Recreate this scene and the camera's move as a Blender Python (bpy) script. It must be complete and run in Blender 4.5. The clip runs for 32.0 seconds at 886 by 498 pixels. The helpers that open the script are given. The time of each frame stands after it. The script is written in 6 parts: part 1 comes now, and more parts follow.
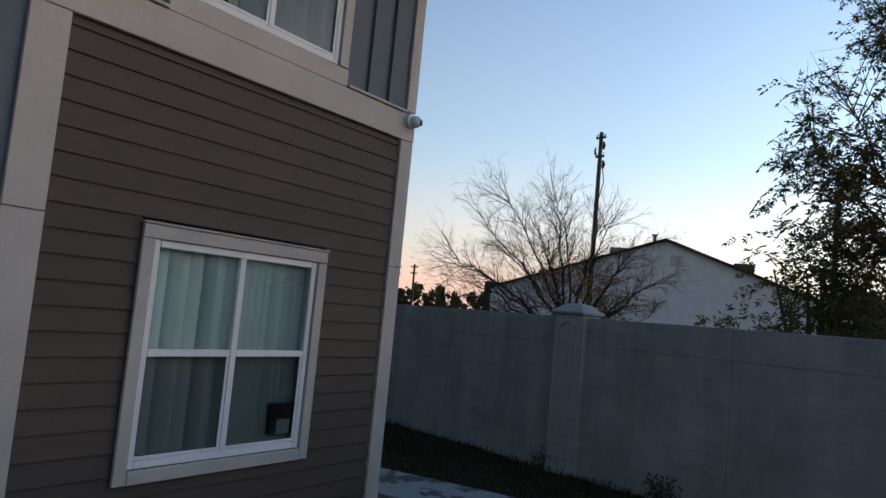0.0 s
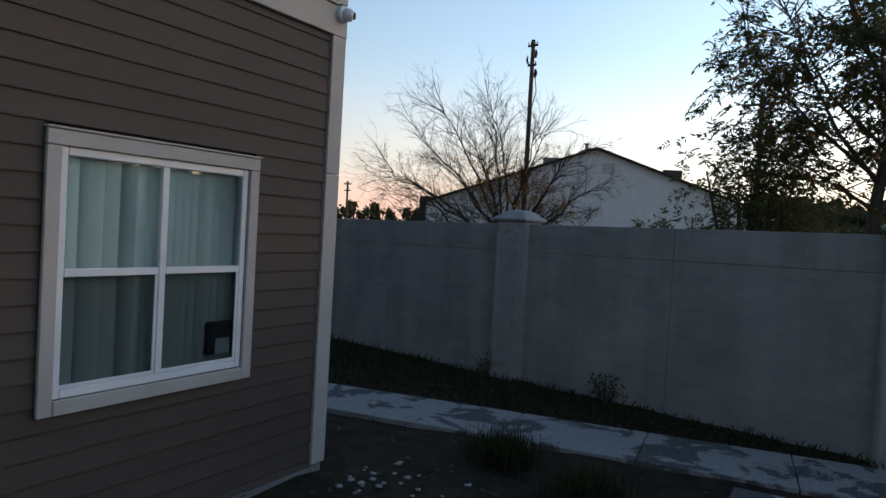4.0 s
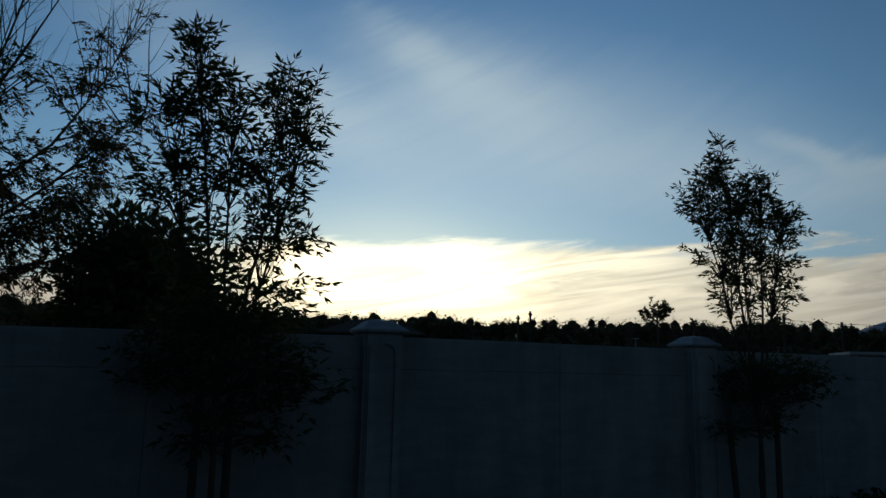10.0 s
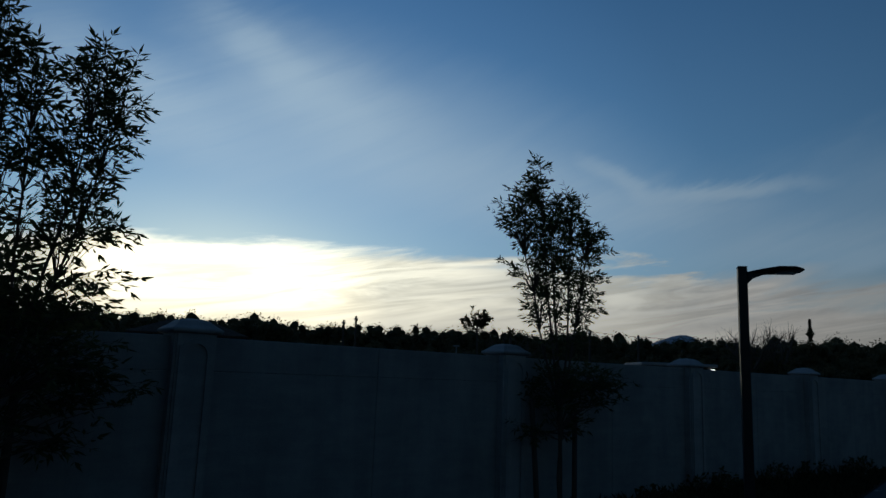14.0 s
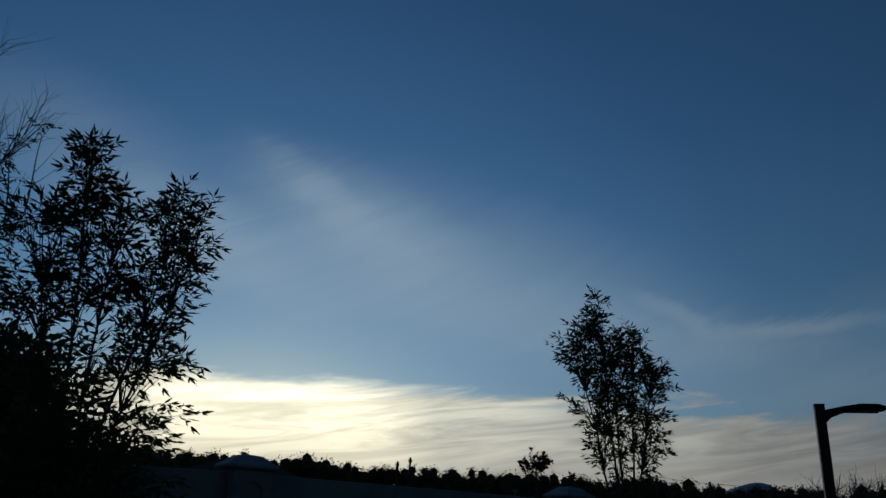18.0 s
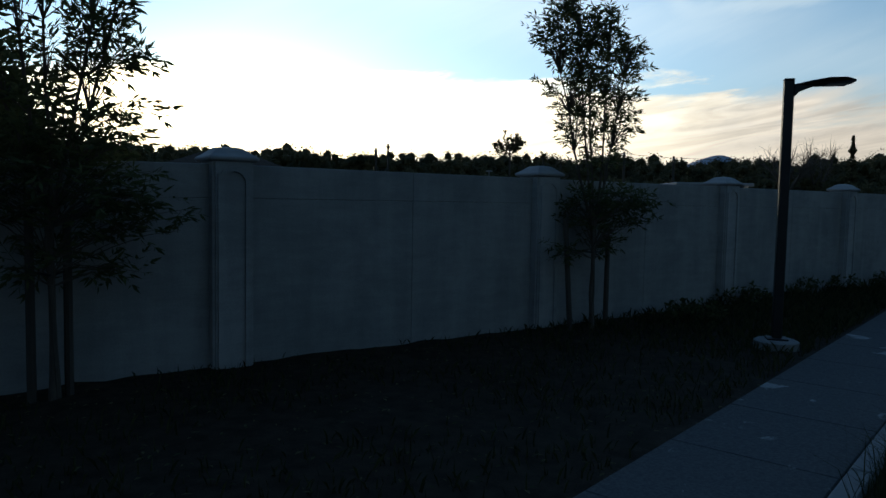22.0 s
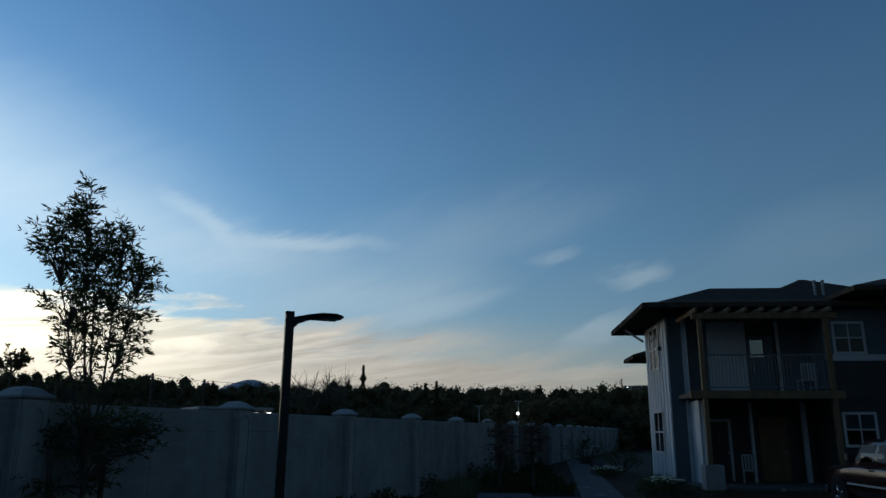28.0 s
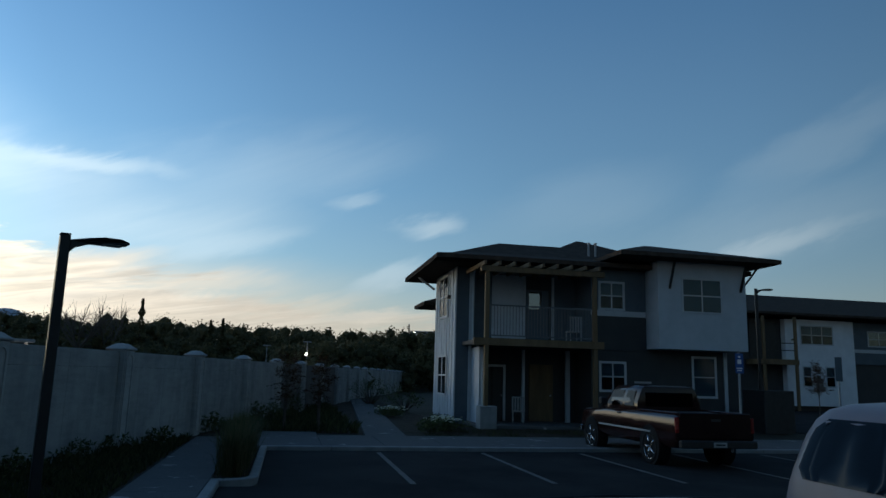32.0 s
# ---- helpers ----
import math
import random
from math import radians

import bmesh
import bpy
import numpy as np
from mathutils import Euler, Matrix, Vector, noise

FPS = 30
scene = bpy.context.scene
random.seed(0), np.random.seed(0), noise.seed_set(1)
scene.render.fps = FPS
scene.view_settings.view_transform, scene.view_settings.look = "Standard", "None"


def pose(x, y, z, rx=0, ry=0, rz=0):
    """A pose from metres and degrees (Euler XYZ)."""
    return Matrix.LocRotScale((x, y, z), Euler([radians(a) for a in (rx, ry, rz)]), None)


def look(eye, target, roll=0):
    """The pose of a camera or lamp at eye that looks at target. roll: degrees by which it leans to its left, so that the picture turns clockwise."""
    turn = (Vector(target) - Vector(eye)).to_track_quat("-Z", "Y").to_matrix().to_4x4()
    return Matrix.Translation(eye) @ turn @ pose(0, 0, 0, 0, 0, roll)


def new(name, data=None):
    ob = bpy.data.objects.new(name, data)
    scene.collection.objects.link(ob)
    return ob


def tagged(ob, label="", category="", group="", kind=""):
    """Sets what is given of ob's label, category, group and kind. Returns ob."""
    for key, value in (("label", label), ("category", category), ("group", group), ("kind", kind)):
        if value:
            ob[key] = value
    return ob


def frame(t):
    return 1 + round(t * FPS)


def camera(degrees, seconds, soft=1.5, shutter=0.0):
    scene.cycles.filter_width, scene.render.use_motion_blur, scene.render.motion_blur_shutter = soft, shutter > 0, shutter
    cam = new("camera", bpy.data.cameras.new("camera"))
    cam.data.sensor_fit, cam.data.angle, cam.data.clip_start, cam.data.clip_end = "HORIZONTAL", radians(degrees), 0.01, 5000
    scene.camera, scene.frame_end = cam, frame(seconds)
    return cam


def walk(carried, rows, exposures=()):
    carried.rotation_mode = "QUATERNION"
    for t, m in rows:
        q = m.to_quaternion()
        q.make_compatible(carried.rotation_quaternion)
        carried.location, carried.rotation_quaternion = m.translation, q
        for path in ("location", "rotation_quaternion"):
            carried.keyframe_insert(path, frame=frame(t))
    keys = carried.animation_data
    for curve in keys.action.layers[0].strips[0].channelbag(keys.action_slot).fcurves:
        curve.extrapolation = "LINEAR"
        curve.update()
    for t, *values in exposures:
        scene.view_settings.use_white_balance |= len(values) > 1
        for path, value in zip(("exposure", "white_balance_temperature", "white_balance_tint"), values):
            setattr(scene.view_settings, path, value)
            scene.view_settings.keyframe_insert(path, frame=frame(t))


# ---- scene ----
# ---- camera and walk ----
cam = camera(63.48, 32.0)
PATH = [
    (0, 0.018, -0.064, 1.861, 94.71, -5.41, 47.54),
    (0.5, -0.025, -0.034, 1.856, 94.94, -5.00, 48.46),
    (1, 0.003, -0.038, 1.862, 93.53, -4.48, 47.87),
    (1.5, -0.006, -0.031, 1.863, 93.21, -3.56, 46.07),
    (2, 0.000, -0.030, 1.869, 92.78, -3.55, 44.05),
    (2.5, -0.033, -0.005, 1.907, 92.86, -4.87, 44.42),
    (4.5, -0.232, 0.078, 1.711, 87.52, -3.23, 39.97),
    (5, -0.111, 0.080, 1.631, 91.40, -4.04, 35.07),
    (5.5, -0.078, 0.058, 1.606, 101.53, -2.33, 37.80),
    (6, -0.007, 0.003, 1.606, 112.68, -3.07, 36.78),
    (6.5, 0.003, 0.026, 1.599, 107.80, -4.42, 31.85),
    (7, -0.009, 0.034, 1.595, 106.71, -5.57, 30.09),
    (7.5, 0.012, -0.004, 1.579, 104.42, -6.20, 17.15),
    (8, 0.073, 0.049, 1.582, 103.30, -4.44, 2.44),
    (8.5, 0.247, -0.025, 1.606, 102.69, -2.64, -6.85),
    (9, 0.435, -0.060, 1.623, 100.82, -2.10, -13.47),
    (9.5, 0.501, 0.112, 1.712, 100.82, -3.24, -19.31),
    (10, 0.508, 0.172, 1.738, 99.22, -1.45, -24.95),
    (10.5, 0.535, 0.220, 1.726, 98.19, -2.24, -27.35),
    (11, 0.536, 0.197, 1.744, 98.32, -2.79, -31.89),
    (11.5, 0.577, 0.061, 1.730, 99.01, -3.03, -39.76),
    (12, 0.555, 0.072, 1.725, 100.30, -0.84, -50.72),
    (12.5, 0.558, 0.068, 1.718, 100.48, -0.38, -51.63),
    (13, 0.569, 0.109, 1.723, 100.96, -0.73, -44.30),
    (13.5, 0.557, 0.110, 1.724, 100.64, -1.57, -42.77),
    (14, 0.547, 0.118, 1.725, 100.07, -2.23, -38.81),
    (14.5, 0.553, 0.138, 1.720, 100.30, -2.16, -36.43),
    (16.5, 0.491, 0.127, 1.656, 101.41, -2.81, -27.87),
    (17, 0.534, 0.133, 1.660, 104.58, -3.28, -32.25),
    (17.5, 0.536, 0.137, 1.669, 108.16, -3.39, -34.09),
    (18, 0.516, 0.123, 1.682, 110.82, -3.14, -34.51),
    (18.5, 0.479, 0.149, 1.675, 109.97, -3.11, -36.44),
    (19, 0.562, 0.169, 1.689, 108.48, -3.17, -41.34),
    (19.5, 0.488, 0.121, 1.674, 106.68, -3.63, -42.78),
    (20, 0.450, 0.093, 1.691, 102.49, -3.50, -44.72),
    (20.5, 0.528, 0.139, 1.698, 91.68, -2.74, -39.58),
    (21, 0.509, 0.135, 1.690, 86.57, -2.64, -38.12),
    (21.5, 0.500, 0.133, 1.685, 86.77, -1.83, -37.58),
    (22, 0.548, 0.148, 1.691, 86.16, -1.05, -36.18),
    (22.5, 0.516, 0.118, 1.693, 89.28, -0.69, -36.66),
    (23, 0.514, 0.147, 1.693, 91.07, -2.22, -37.71),
    (23.5, 0.513, 0.144, 1.687, 90.80, -2.88, -37.25),
    (24, 0.510, 0.151, 1.690, 95.31, -3.86, -38.22),
    (24.5, 0.530, 0.160, 1.695, 97.57, -5.26, -39.99),
    (26.5, 0.663, 0.143, 1.671, 103.18, -2.94, -56.56),
    (27, 0.732, 0.050, 1.697, 104.49, -2.27, -64.79),
    (27.5, 0.771, -0.039, 1.708, 104.07, -0.45, -67.73),
    (28, 0.748, -0.103, 1.704, 104.30, -0.34, -71.85),
    (28.5, 0.655, -0.196, 1.676, 103.67, 0.54, -77.50),
    (29, 0.694, -0.192, 1.679, 102.40, -0.77, -79.81),
    (29.5, 0.653, -0.194, 1.674, 100.51, -2.36, -81.71),
    (30, 0.711, -0.132, 1.673, 100.11, -4.25, -80.28),
    (30.5, 0.762, 0.032, 1.685, 100.37, -2.19, -83.00),
    (31, 0.806, 0.126, 1.691, 99.03, 1.66, -83.09),
    (31.5, 0.874, 0.095, 1.694, 99.57, -1.12, -85.07),
    (32, 0.836, 0.020, 1.689, 100.07, -1.58, -88.50),
]
EXPOSURES = [(0, 1.15, 8900, 28), (2.5, 1.18, 9000, 28), (4.5, 1.35, 9000, 27), (5.2, 1.5, 9100, 28), (6, 0.6, 8100, 27), (7, 0.55, 8100, 27), (7.5, 0.3, 7800, 24),
             (8, -0.2, 7700, 18), (8.5, -0.65, 7000, 12), (9, -1.1, 6600, 10), (10, -1.3, 6300, 8), (13, -1.5, 5650, 8), (16.5, -1.7, 5700, 7), (18, -2.05, 5550, 8),
             (20, -1.85, 5550, 8), (20.6, -0.9, 6200, 8), (21, -0.5, 6400, 10), (22, -0.2, 6400, 10), (22.5, -0.5, 6400, 10), (23, -0.7, 6400, 10), (24, -1.22, 6150, 9),
             (24.5, -1.4, 6050, 9), (26.5, -1.1, 5650, 9), (28, -0.58, 6100, 9), (30, 0.0, 6400, 9), (32, 0.14, 6450, 9)]
walk(cam, [(r[0], pose(*r[1:])) for r in PATH], EXPOSURES)

# ---- world and sun ----
SUN = Vector((0.351, 0.933, 0.05)).normalized()
world = bpy.data.worlds.new("dusk_sky")
scene.world = world
world.use_nodes = True


class Nodes:
    """Short hand for building node trees."""

    def __init__(self, tree):
        self.tree = tree
        tree.nodes.clear()

    def add(self, kind, settings=None, **inputs):
        n = self.tree.nodes.new("ShaderNode" + kind)
        for k, v in (settings or {}).items():
            setattr(n, k, v)
        for k, v in inputs.items():
            self.put(n.inputs[k.replace("_", " ")] if not k.startswith("i") or not k[1:].isdigit() else n.inputs[int(k[1:])], v)
        return n

    def put(self, socket, v):
        if isinstance(v, bpy.types.NodeSocket):
            self.tree.links.new(v, socket)
        elif isinstance(v, bpy.types.Node):
            self.tree.links.new(v.outputs[0], socket)
        else:
            socket.default_value = v

    def math(self, op, a, b=0.0, c=0.0, clamp=False):
        return self.add("Math", {"operation": op, "use_clamp": clamp}, i0=a, i1=b, i2=c).outputs[0]

    def ramp(self, fac, stops):
        r = self.add("ValToRGB", i0=fac)
        e = r.color_ramp.elements
        while len(e) < len(stops):
            e.new(0.5)
        for el, (p, c) in zip(e, stops):
            el.position, el.color = p, (*c, 1)
        return r.outputs[0]

    def smooth(self, x, a, b, lo=0.0, hi=1.0):
        n = self.add("MapRange", {"interpolation_type": "SMOOTHSTEP"}, i0=x, i1=a, i2=b, i3=lo, i4=hi)
        return n.outputs[0]

    def mix(self, fac, a, b, mode="MIX"):
        m = self.add("Mix", {"data_type": "RGBA", "blend_type": mode})
        self.put(m.inputs[0], fac), self.put(m.inputs[6], a), self.put(m.inputs[7], b)
        return m.outputs[2]

    def noise(self, vec, scale, detail=4.0, rough=0.55, distort=0.0):
        n = self.add("TexNoise", Vector=vec, Scale=scale, Detail=detail, Roughness=rough, Distortion=distort)
        return n.outputs[0]


def build_sky():
    w = Nodes(world.node_tree)
    d = w.add("TexCoord").outputs["Generated"]
    xyz = w.add("SeparateXYZ", i0=d)
    up = w.math("MAXIMUM", xyz.outputs[2], 0.0)
    sky = w.add("TexSky", {"sky_type": "NISHITA", "sun_disc": False, "sun_elevation": radians(2.5), "sun_rotation": math.atan2(SUN.x, SUN.y),
                           "air_density": 1.0, "dust_density": 0.6, "ozone_density": 2.0})
    flat = w.add("VectorMath", {"operation": "DOT_PRODUCT"}, i0=d, i1=tuple(SUN)).outputs["Value"]
    # yaw (turned left from +y) and rise of each direction, in degrees
    yaw = w.math("MULTIPLY", w.math("ARCTAN2", w.math("MULTIPLY", xyz.outputs[0], -1.0), xyz.outputs[1]), 57.2958)
    rise = w.math("MULTIPLY", w.math("ARCSINE", xyz.outputs[2]), 57.2958)

    def chart(ka, ke, slant=0.0, z=0.0):
        return w.add("CombineXYZ", i0=w.math("MULTIPLY", yaw, ka), i1=w.math("MULTIPLY", w.math("MULTIPLY_ADD", yaw, slant, rise), ke), i2=z)

    def times(a, b):
        return w.math("MULTIPLY", a, b)

    # the clear evening blue, paler towards the horizon, and dimmer away from the sunset and overhead
    clear = w.ramp(up, [(0.0, (0.50, 0.58, 0.62)), (0.10, (0.38, 0.54, 0.67)), (0.25, (0.215, 0.41, 0.62)), (0.5, (0.100, 0.245, 0.465)), (1.0, (0.04, 0.11, 0.25))])
    col = w.mix(0.8, w.mix(1.0, sky.outputs[0], (0.6, 0.9, 1.2, 1), "MULTIPLY"), clear)
    half = w.math("MULTIPLY_ADD", flat, 0.5, 0.5)
    fall = w.ramp(half, [(0.0, (0.33, 0.30, 0.27)), (0.20, (0.32, 0.30, 0.28)), (0.34, (0.37, 0.36, 0.35)), (0.50, (0.49,) * 3), (0.65, (0.555,) * 3), (0.78, (0.66,) * 3), (0.88, (0.82,) * 3), (0.96, (1.15,) * 3), (1.0, (1.4,) * 3)])
    # drifting warp that frays every cloud edge
    drift = w.noise(chart(0.07, 0.16, 0.3), 1.0, 5.0, 0.55)
    fray = w.noise(chart(0.10, 0.42, 0.45, 3.0), 1.0, 8.0, 0.62, 0.5)
    wyaw = w.math("MULTIPLY_ADD", w.math("SUBTRACT", drift, 0.5), 9.0, yaw)
    wrise = w.math("ADD", rise, w.math("ADD", times(w.math("SUBTRACT", drift, 0.5), 3.0), times(w.math("SUBTRACT", fray, 0.5), 2.2)))
    fibre = w.smooth(w.noise(chart(0.06, 0.75, 0.42, 7.0), 1.0, 7.0, 0.6, 0.6), 0.30, 0.66, 0.80, 1.12)

    def wisp(y0, e0, along, across, tilt, sharp=0.12):
        c, k = math.cos(radians(tilt)), math.sin(radians(tilt))
        p, q = w.math("SUBTRACT", wyaw, y0), w.math("SUBTRACT", wrise, e0)
        a = w.math("MULTIPLY_ADD", p, c / along, times(q, k / along))
        b = w.math("MULTIPLY_ADD", q, c / across, times(p, -k / across))
        far = w.math("SQRT", w.math("ADD", times(a, a), times(b, b)))
        return w.smooth(far, 1.05, sharp)

    # thin veils of cirrus: heading, height, half length and width, slope, strength
    for y0, e0, along, across, tilt, strong, fib in (
            (-36, 17.5, 28, 9.5, 14, 0.50, 0), (-28, 20.5, 17, 6.0, 24, 0.62, 1), (-24, 23.4, 10, 2.4, 28, 0.62, 1), (-14, 19.0, 13, 5.0, 8, 0.70, 1), (-22, 15.5, 14, 4.0, 10, 0.32, 1), (-46, 14.5, 16, 4.6, 10, 0.45, 1),
            (-52.5, 15.6, 4.6, 1.1, 32, 0.50, 0), (-60, 14.6, 8.0, 1.0, -3, 0.66, 0), (-57, 13.2, 9, 2.6, 0, 0.45, 1), (-71, 9.5, 8.0, 1.3, -11, 0.42, 0), (-64, 12.0, 20, 6.0, -8, 0.22, 0), (-66, 10.5, 13, 2.8, -6, 0.40, 1),
            (-86.5, 12.0, 3.2, 1.1, -12, 0.52, 0), (-82, 13.3, 3.0, 0.9, -8, 0.32, 0), (-84, 7.6, 4.6, 1.6, -22, 0.50, 0), (-112, 10.0, 9.5, 1.1, -13, 0.50, 0), (-113, 11.2, 14, 3.4, -13, 0.18, 0),
            (-117, 17.0, 10, 2.4, -25, 0.16, 0), (-100, 14.0, 10, 3.4, -10, 0.12, 0), (-4, 24, 14, 6, 15, 0.25, 1), (-76, 16, 14, 4, -8, 0.16, 1)):
        mask = times(wisp(y0, e0, along, across, tilt), strong)
        col = w.mix(times(mask, fibre) if fib else mask, col, (0.84, 1.04, 1.16, 1))
    # cream heaps, right of the sunset and low down
    for y0, e0, along, across, tilt, strong in ((-64, 5.6, 19, 3.4, -5, 0.42), (-58, 6.6, 9, 2.0, -4, 0.55), (-63, 7.6, 5, 1.1, -14, 0.62), (-70, 6.2, 8, 1.3, -8, 0.55), (-77, 5.0, 8, 1.1, -6, 0.45), (-67, 4.4, 10, 1.1, 0, 0.40), (-88, 4.2, 8, 0.9, -4, 0.25)):
        col = w.mix(times(times(wisp(y0, e0, along, across, tilt), strong), fibre), col, (1.12, 1.02, 0.86, 1))
    # the bright bank of cloud low over the sunset, lower to the left and broken up to the right
    ragged = w.noise(chart(0.09, 0.55, 0.10, 1.0), 1.0, 8.0, 0.62, 0.5)
    top = w.math("SUBTRACT", w.smooth(yaw, -85, -42, 4.6, 9.3), w.smooth(yaw, -14, 22, 0.0, 7.0))
    over = w.math("ADD", w.math("SUBTRACT", rise, top), times(w.math("SUBTRACT", ragged, 0.5), w.smooth(yaw, -60, -30, 8.0, 3.2)))
    bank = times(w.smooth(over, 0.7, -0.9), times(w.smooth(yaw, -120, -50, 0.10, 1.0), w.smooth(yaw, 40, -4, 0.0, 1.0)))
    gold = w.ramp(w.smooth(flat, 0.55, 1.0), [(0.0, (0.98, 0.88, 0.76)), (0.45, (1.14, 1.04, 0.87)), (0.72, (1.46, 1.33, 1.04)), (0.86, (1.68, 1.51, 1.14)), (0.95, (1.98, 1.74, 1.25)), (0.99, (2.3, 2.02, 1.42)), (1.0, (4.2, 3.5, 2.2))])
    gold = w.mix(w.smooth(yaw, -8, 12), gold, (1.10, 0.80, 0.52, 1))
    lines = w.noise(chart(0.085, 0.62, 0.12, 5.0), 1.0, 7.0, 0.58, 0.9)
    grey = times(w.smooth(lines, 0.60, 0.34), w.smooth(flat, 1.0, 0.74, 0.14, 0.46))
    gold = w.mix(grey, gold, (0.62, 0.63, 0.61, 1))
    streak = w.smooth(w.noise(chart(0.075, 0.80, 0.14, 11.0), 1.0, 8.0, 0.64, 1.0), 0.36, 0.64, 0.84, 1.28)
    gold = w.mix(1.0, gold, w.add("CombineColor", i0=streak, i1=streak, i2=streak), "MULTIPLY")
    col = w.mix(times(bank, 0.93), col, gold)
    # a hazy warm rim under it and right of it, rosy away from the sun
    rim = times(w.smooth(rise, 9.5, 2.0), times(w.smooth(yaw, -110, -70, 0.25, 0.75), w.smooth(yaw, 20, -10)))
    col = w.mix(times(rim, 0.72), col, (0.94, 0.79, 0.62, 1))
    rose = times(w.smooth(rise, 5.0, 1.0), w.smooth(yaw, 15, 48))
    col = w.mix(times(rose, times(w.smooth(yaw, 150, 90), 0.70)), col, (0.80, 0.52, 0.48, 1))
    paler = times(w.smooth(rise, 13.0, 2.0), times(w.smooth(yaw, -5, 20), w.smooth(yaw, 140, 70)))
    col = w.mix(times(paler, 0.42), col, (0.62, 0.56, 0.60, 1))
    col = w.mix(1.0, col, fall, "MULTIPLY")
    w.add("OutputWorld", i0=w.add("Background", Color=col, Strength=SKY_STRENGTH))


SKY_STRENGTH = 1.0
build_sky()
sun = new("sun", bpy.data.lights.new("sun", "SUN"))
sun.data.energy, sun.data.angle, sun.data.color = 0.25, radians(15), (1.0, 0.82, 0.6)
sun.matrix_world = look((0, 0, 20), Vector((0, 0, 20)) - SUN)


# ---- materials ----
def surface(name, a, b, scale=3.0, fine=60.0, rough=0.8, bump=0.2, metal=0.0, vary=0.0, stretch=(1, 1, 1), spec=0.5, coords="Object"):
    """Two colours mixed at two scales, with relief; vary: how far single pieces differ."""
    m = bpy.data.materials.new(name)
    m.use_nodes = True
    n = Nodes(m.node_tree)
    vec = n.add("Mapping", Vector=n.add("TexCoord").outputs[coords], Scale=stretch)
    big = n.noise(vec, scale, 5.0, 0.6)
    small = n.noise(vec, fine, 3.0, 0.6)
    mix = n.math("ADD", n.math("MULTIPLY", big, 0.7), n.math("MULTIPLY", small, 0.3))
    col = n.mix(n.smooth(mix, 0.32, 0.68), (*a, 1), (*b, 1))
    if vary:
        r = n.add("ObjectInfo").outputs["Random"]
        k = n.add("MapRange", i0=r, i3=1 - vary, i4=1 + vary).outputs[0]
        col = n.mix(1.0, col, n.add("CombineColor", i0=k, i1=k, i2=k), "MULTIPLY")
    p = n.add("BsdfPrincipled", Base_Color=col, Metallic=metal)
    p.inputs["Specular IOR Level"].default_value = spec
    n.put(p.inputs["Roughness"], n.add("MapRange", i0=big, i3=max(rough - 0.12, 0.03), i4=min(rough + 0.12, 1)).outputs[0])
    if bump:
        n.put(p.inputs["Normal"], n.add("Bump", Strength=bump, Distance=0.01, Height=mix).outputs[0])
    n.add("OutputMaterial", i0=p)
    return m


def glass(name, tint=(0.85, 0.9, 0.9), clear=0.9, shine=1.1):
    m = bpy.data.materials.new(name)
    m.use_nodes = True
    n = Nodes(m.node_tree)
    t = n.add("BsdfTransparent", Color=(tint[0] * clear, tint[1] * clear, tint[2] * clear, 1))
    g = n.add("BsdfGlossy", Color=(0.95, 0.97, 1, 1), Roughness=0.004)
    f = n.math("ADD", n.math("MULTIPLY", n.add("Fresnel", IOR=1.5).outputs[0], shine), 0.01, clamp=True)
    n.add("OutputMaterial", i0=n.add("MixShader", i0=f, i1=t, i2=g))
    return m


def glowing(name, color, strength):
    m = bpy.data.materials.new(name)
    m.use_nodes = True
    n = Nodes(m.node_tree)
    n.add("OutputMaterial", i0=n.add("Emission", Color=(*color, 1), Strength=strength))
    return m


SOIL = surface("soil", (0.030, 0.026, 0.018), (0.066, 0.055, 0.040), 1.2, 25, 0.95, 0.8, spec=0.1)
BARK_MULCH = surface("bark_mulch", (0.018, 0.014, 0.009), (0.055, 0.040, 0.027), 6, 70, 0.95, 1.0, spec=0.1)
ASPHALT = surface("asphalt", (0.020, 0.020, 0.021), (0.040, 0.040, 0.040), 0.6, 180, 0.98, 0.5, spec=0.03)


def damp_concrete():
    """Pale concrete with ragged damp stains, darker towards the east."""
    m = bpy.data.materials.new("damp_concrete")
    m.use_nodes = True
    n = Nodes(m.node_tree)
    at = n.add("NewGeometry").outputs["Position"]
    east = n.add("SeparateXYZ", i0=at).outputs[0]
    grain = n.noise(at, 45, 4.0, 0.6)
    blot = n.math("ADD", n.noise(at, 1.7, 7.0, 0.62, 0.6), n.smooth(east, -3.0, 3.0, 0.02, -0.16))
    dry = n.smooth(blot, 0.455, 0.50)
    pale = n.mix(n.smooth(grain, 0.3, 0.7), (0.27, 0.262, 0.25, 1), (0.36, 0.35, 0.335, 1))
    damp = n.mix(n.smooth(grain, 0.3, 0.7), (0.088, 0.088, 0.088, 1), (0.135, 0.133, 0.13, 1))
    p = n.add("BsdfPrincipled", Base_Color=n.mix(dry, damp, pale), Roughness=0.9)
    p.inputs["Specular IOR Level"].default_value = 0.08
    n.put(p.inputs["Normal"], n.add("Bump", Strength=0.25, Distance=0.01, Height=grain).outputs[0])
    n.add("OutputMaterial", i0=p)
    return m


CONCRETE = damp_concrete()
KERB = surface("kerb_concrete", (0.17, 0.17, 0.167), (0.27, 0.265, 0.255), 2.0, 60, 0.85, 0.3)


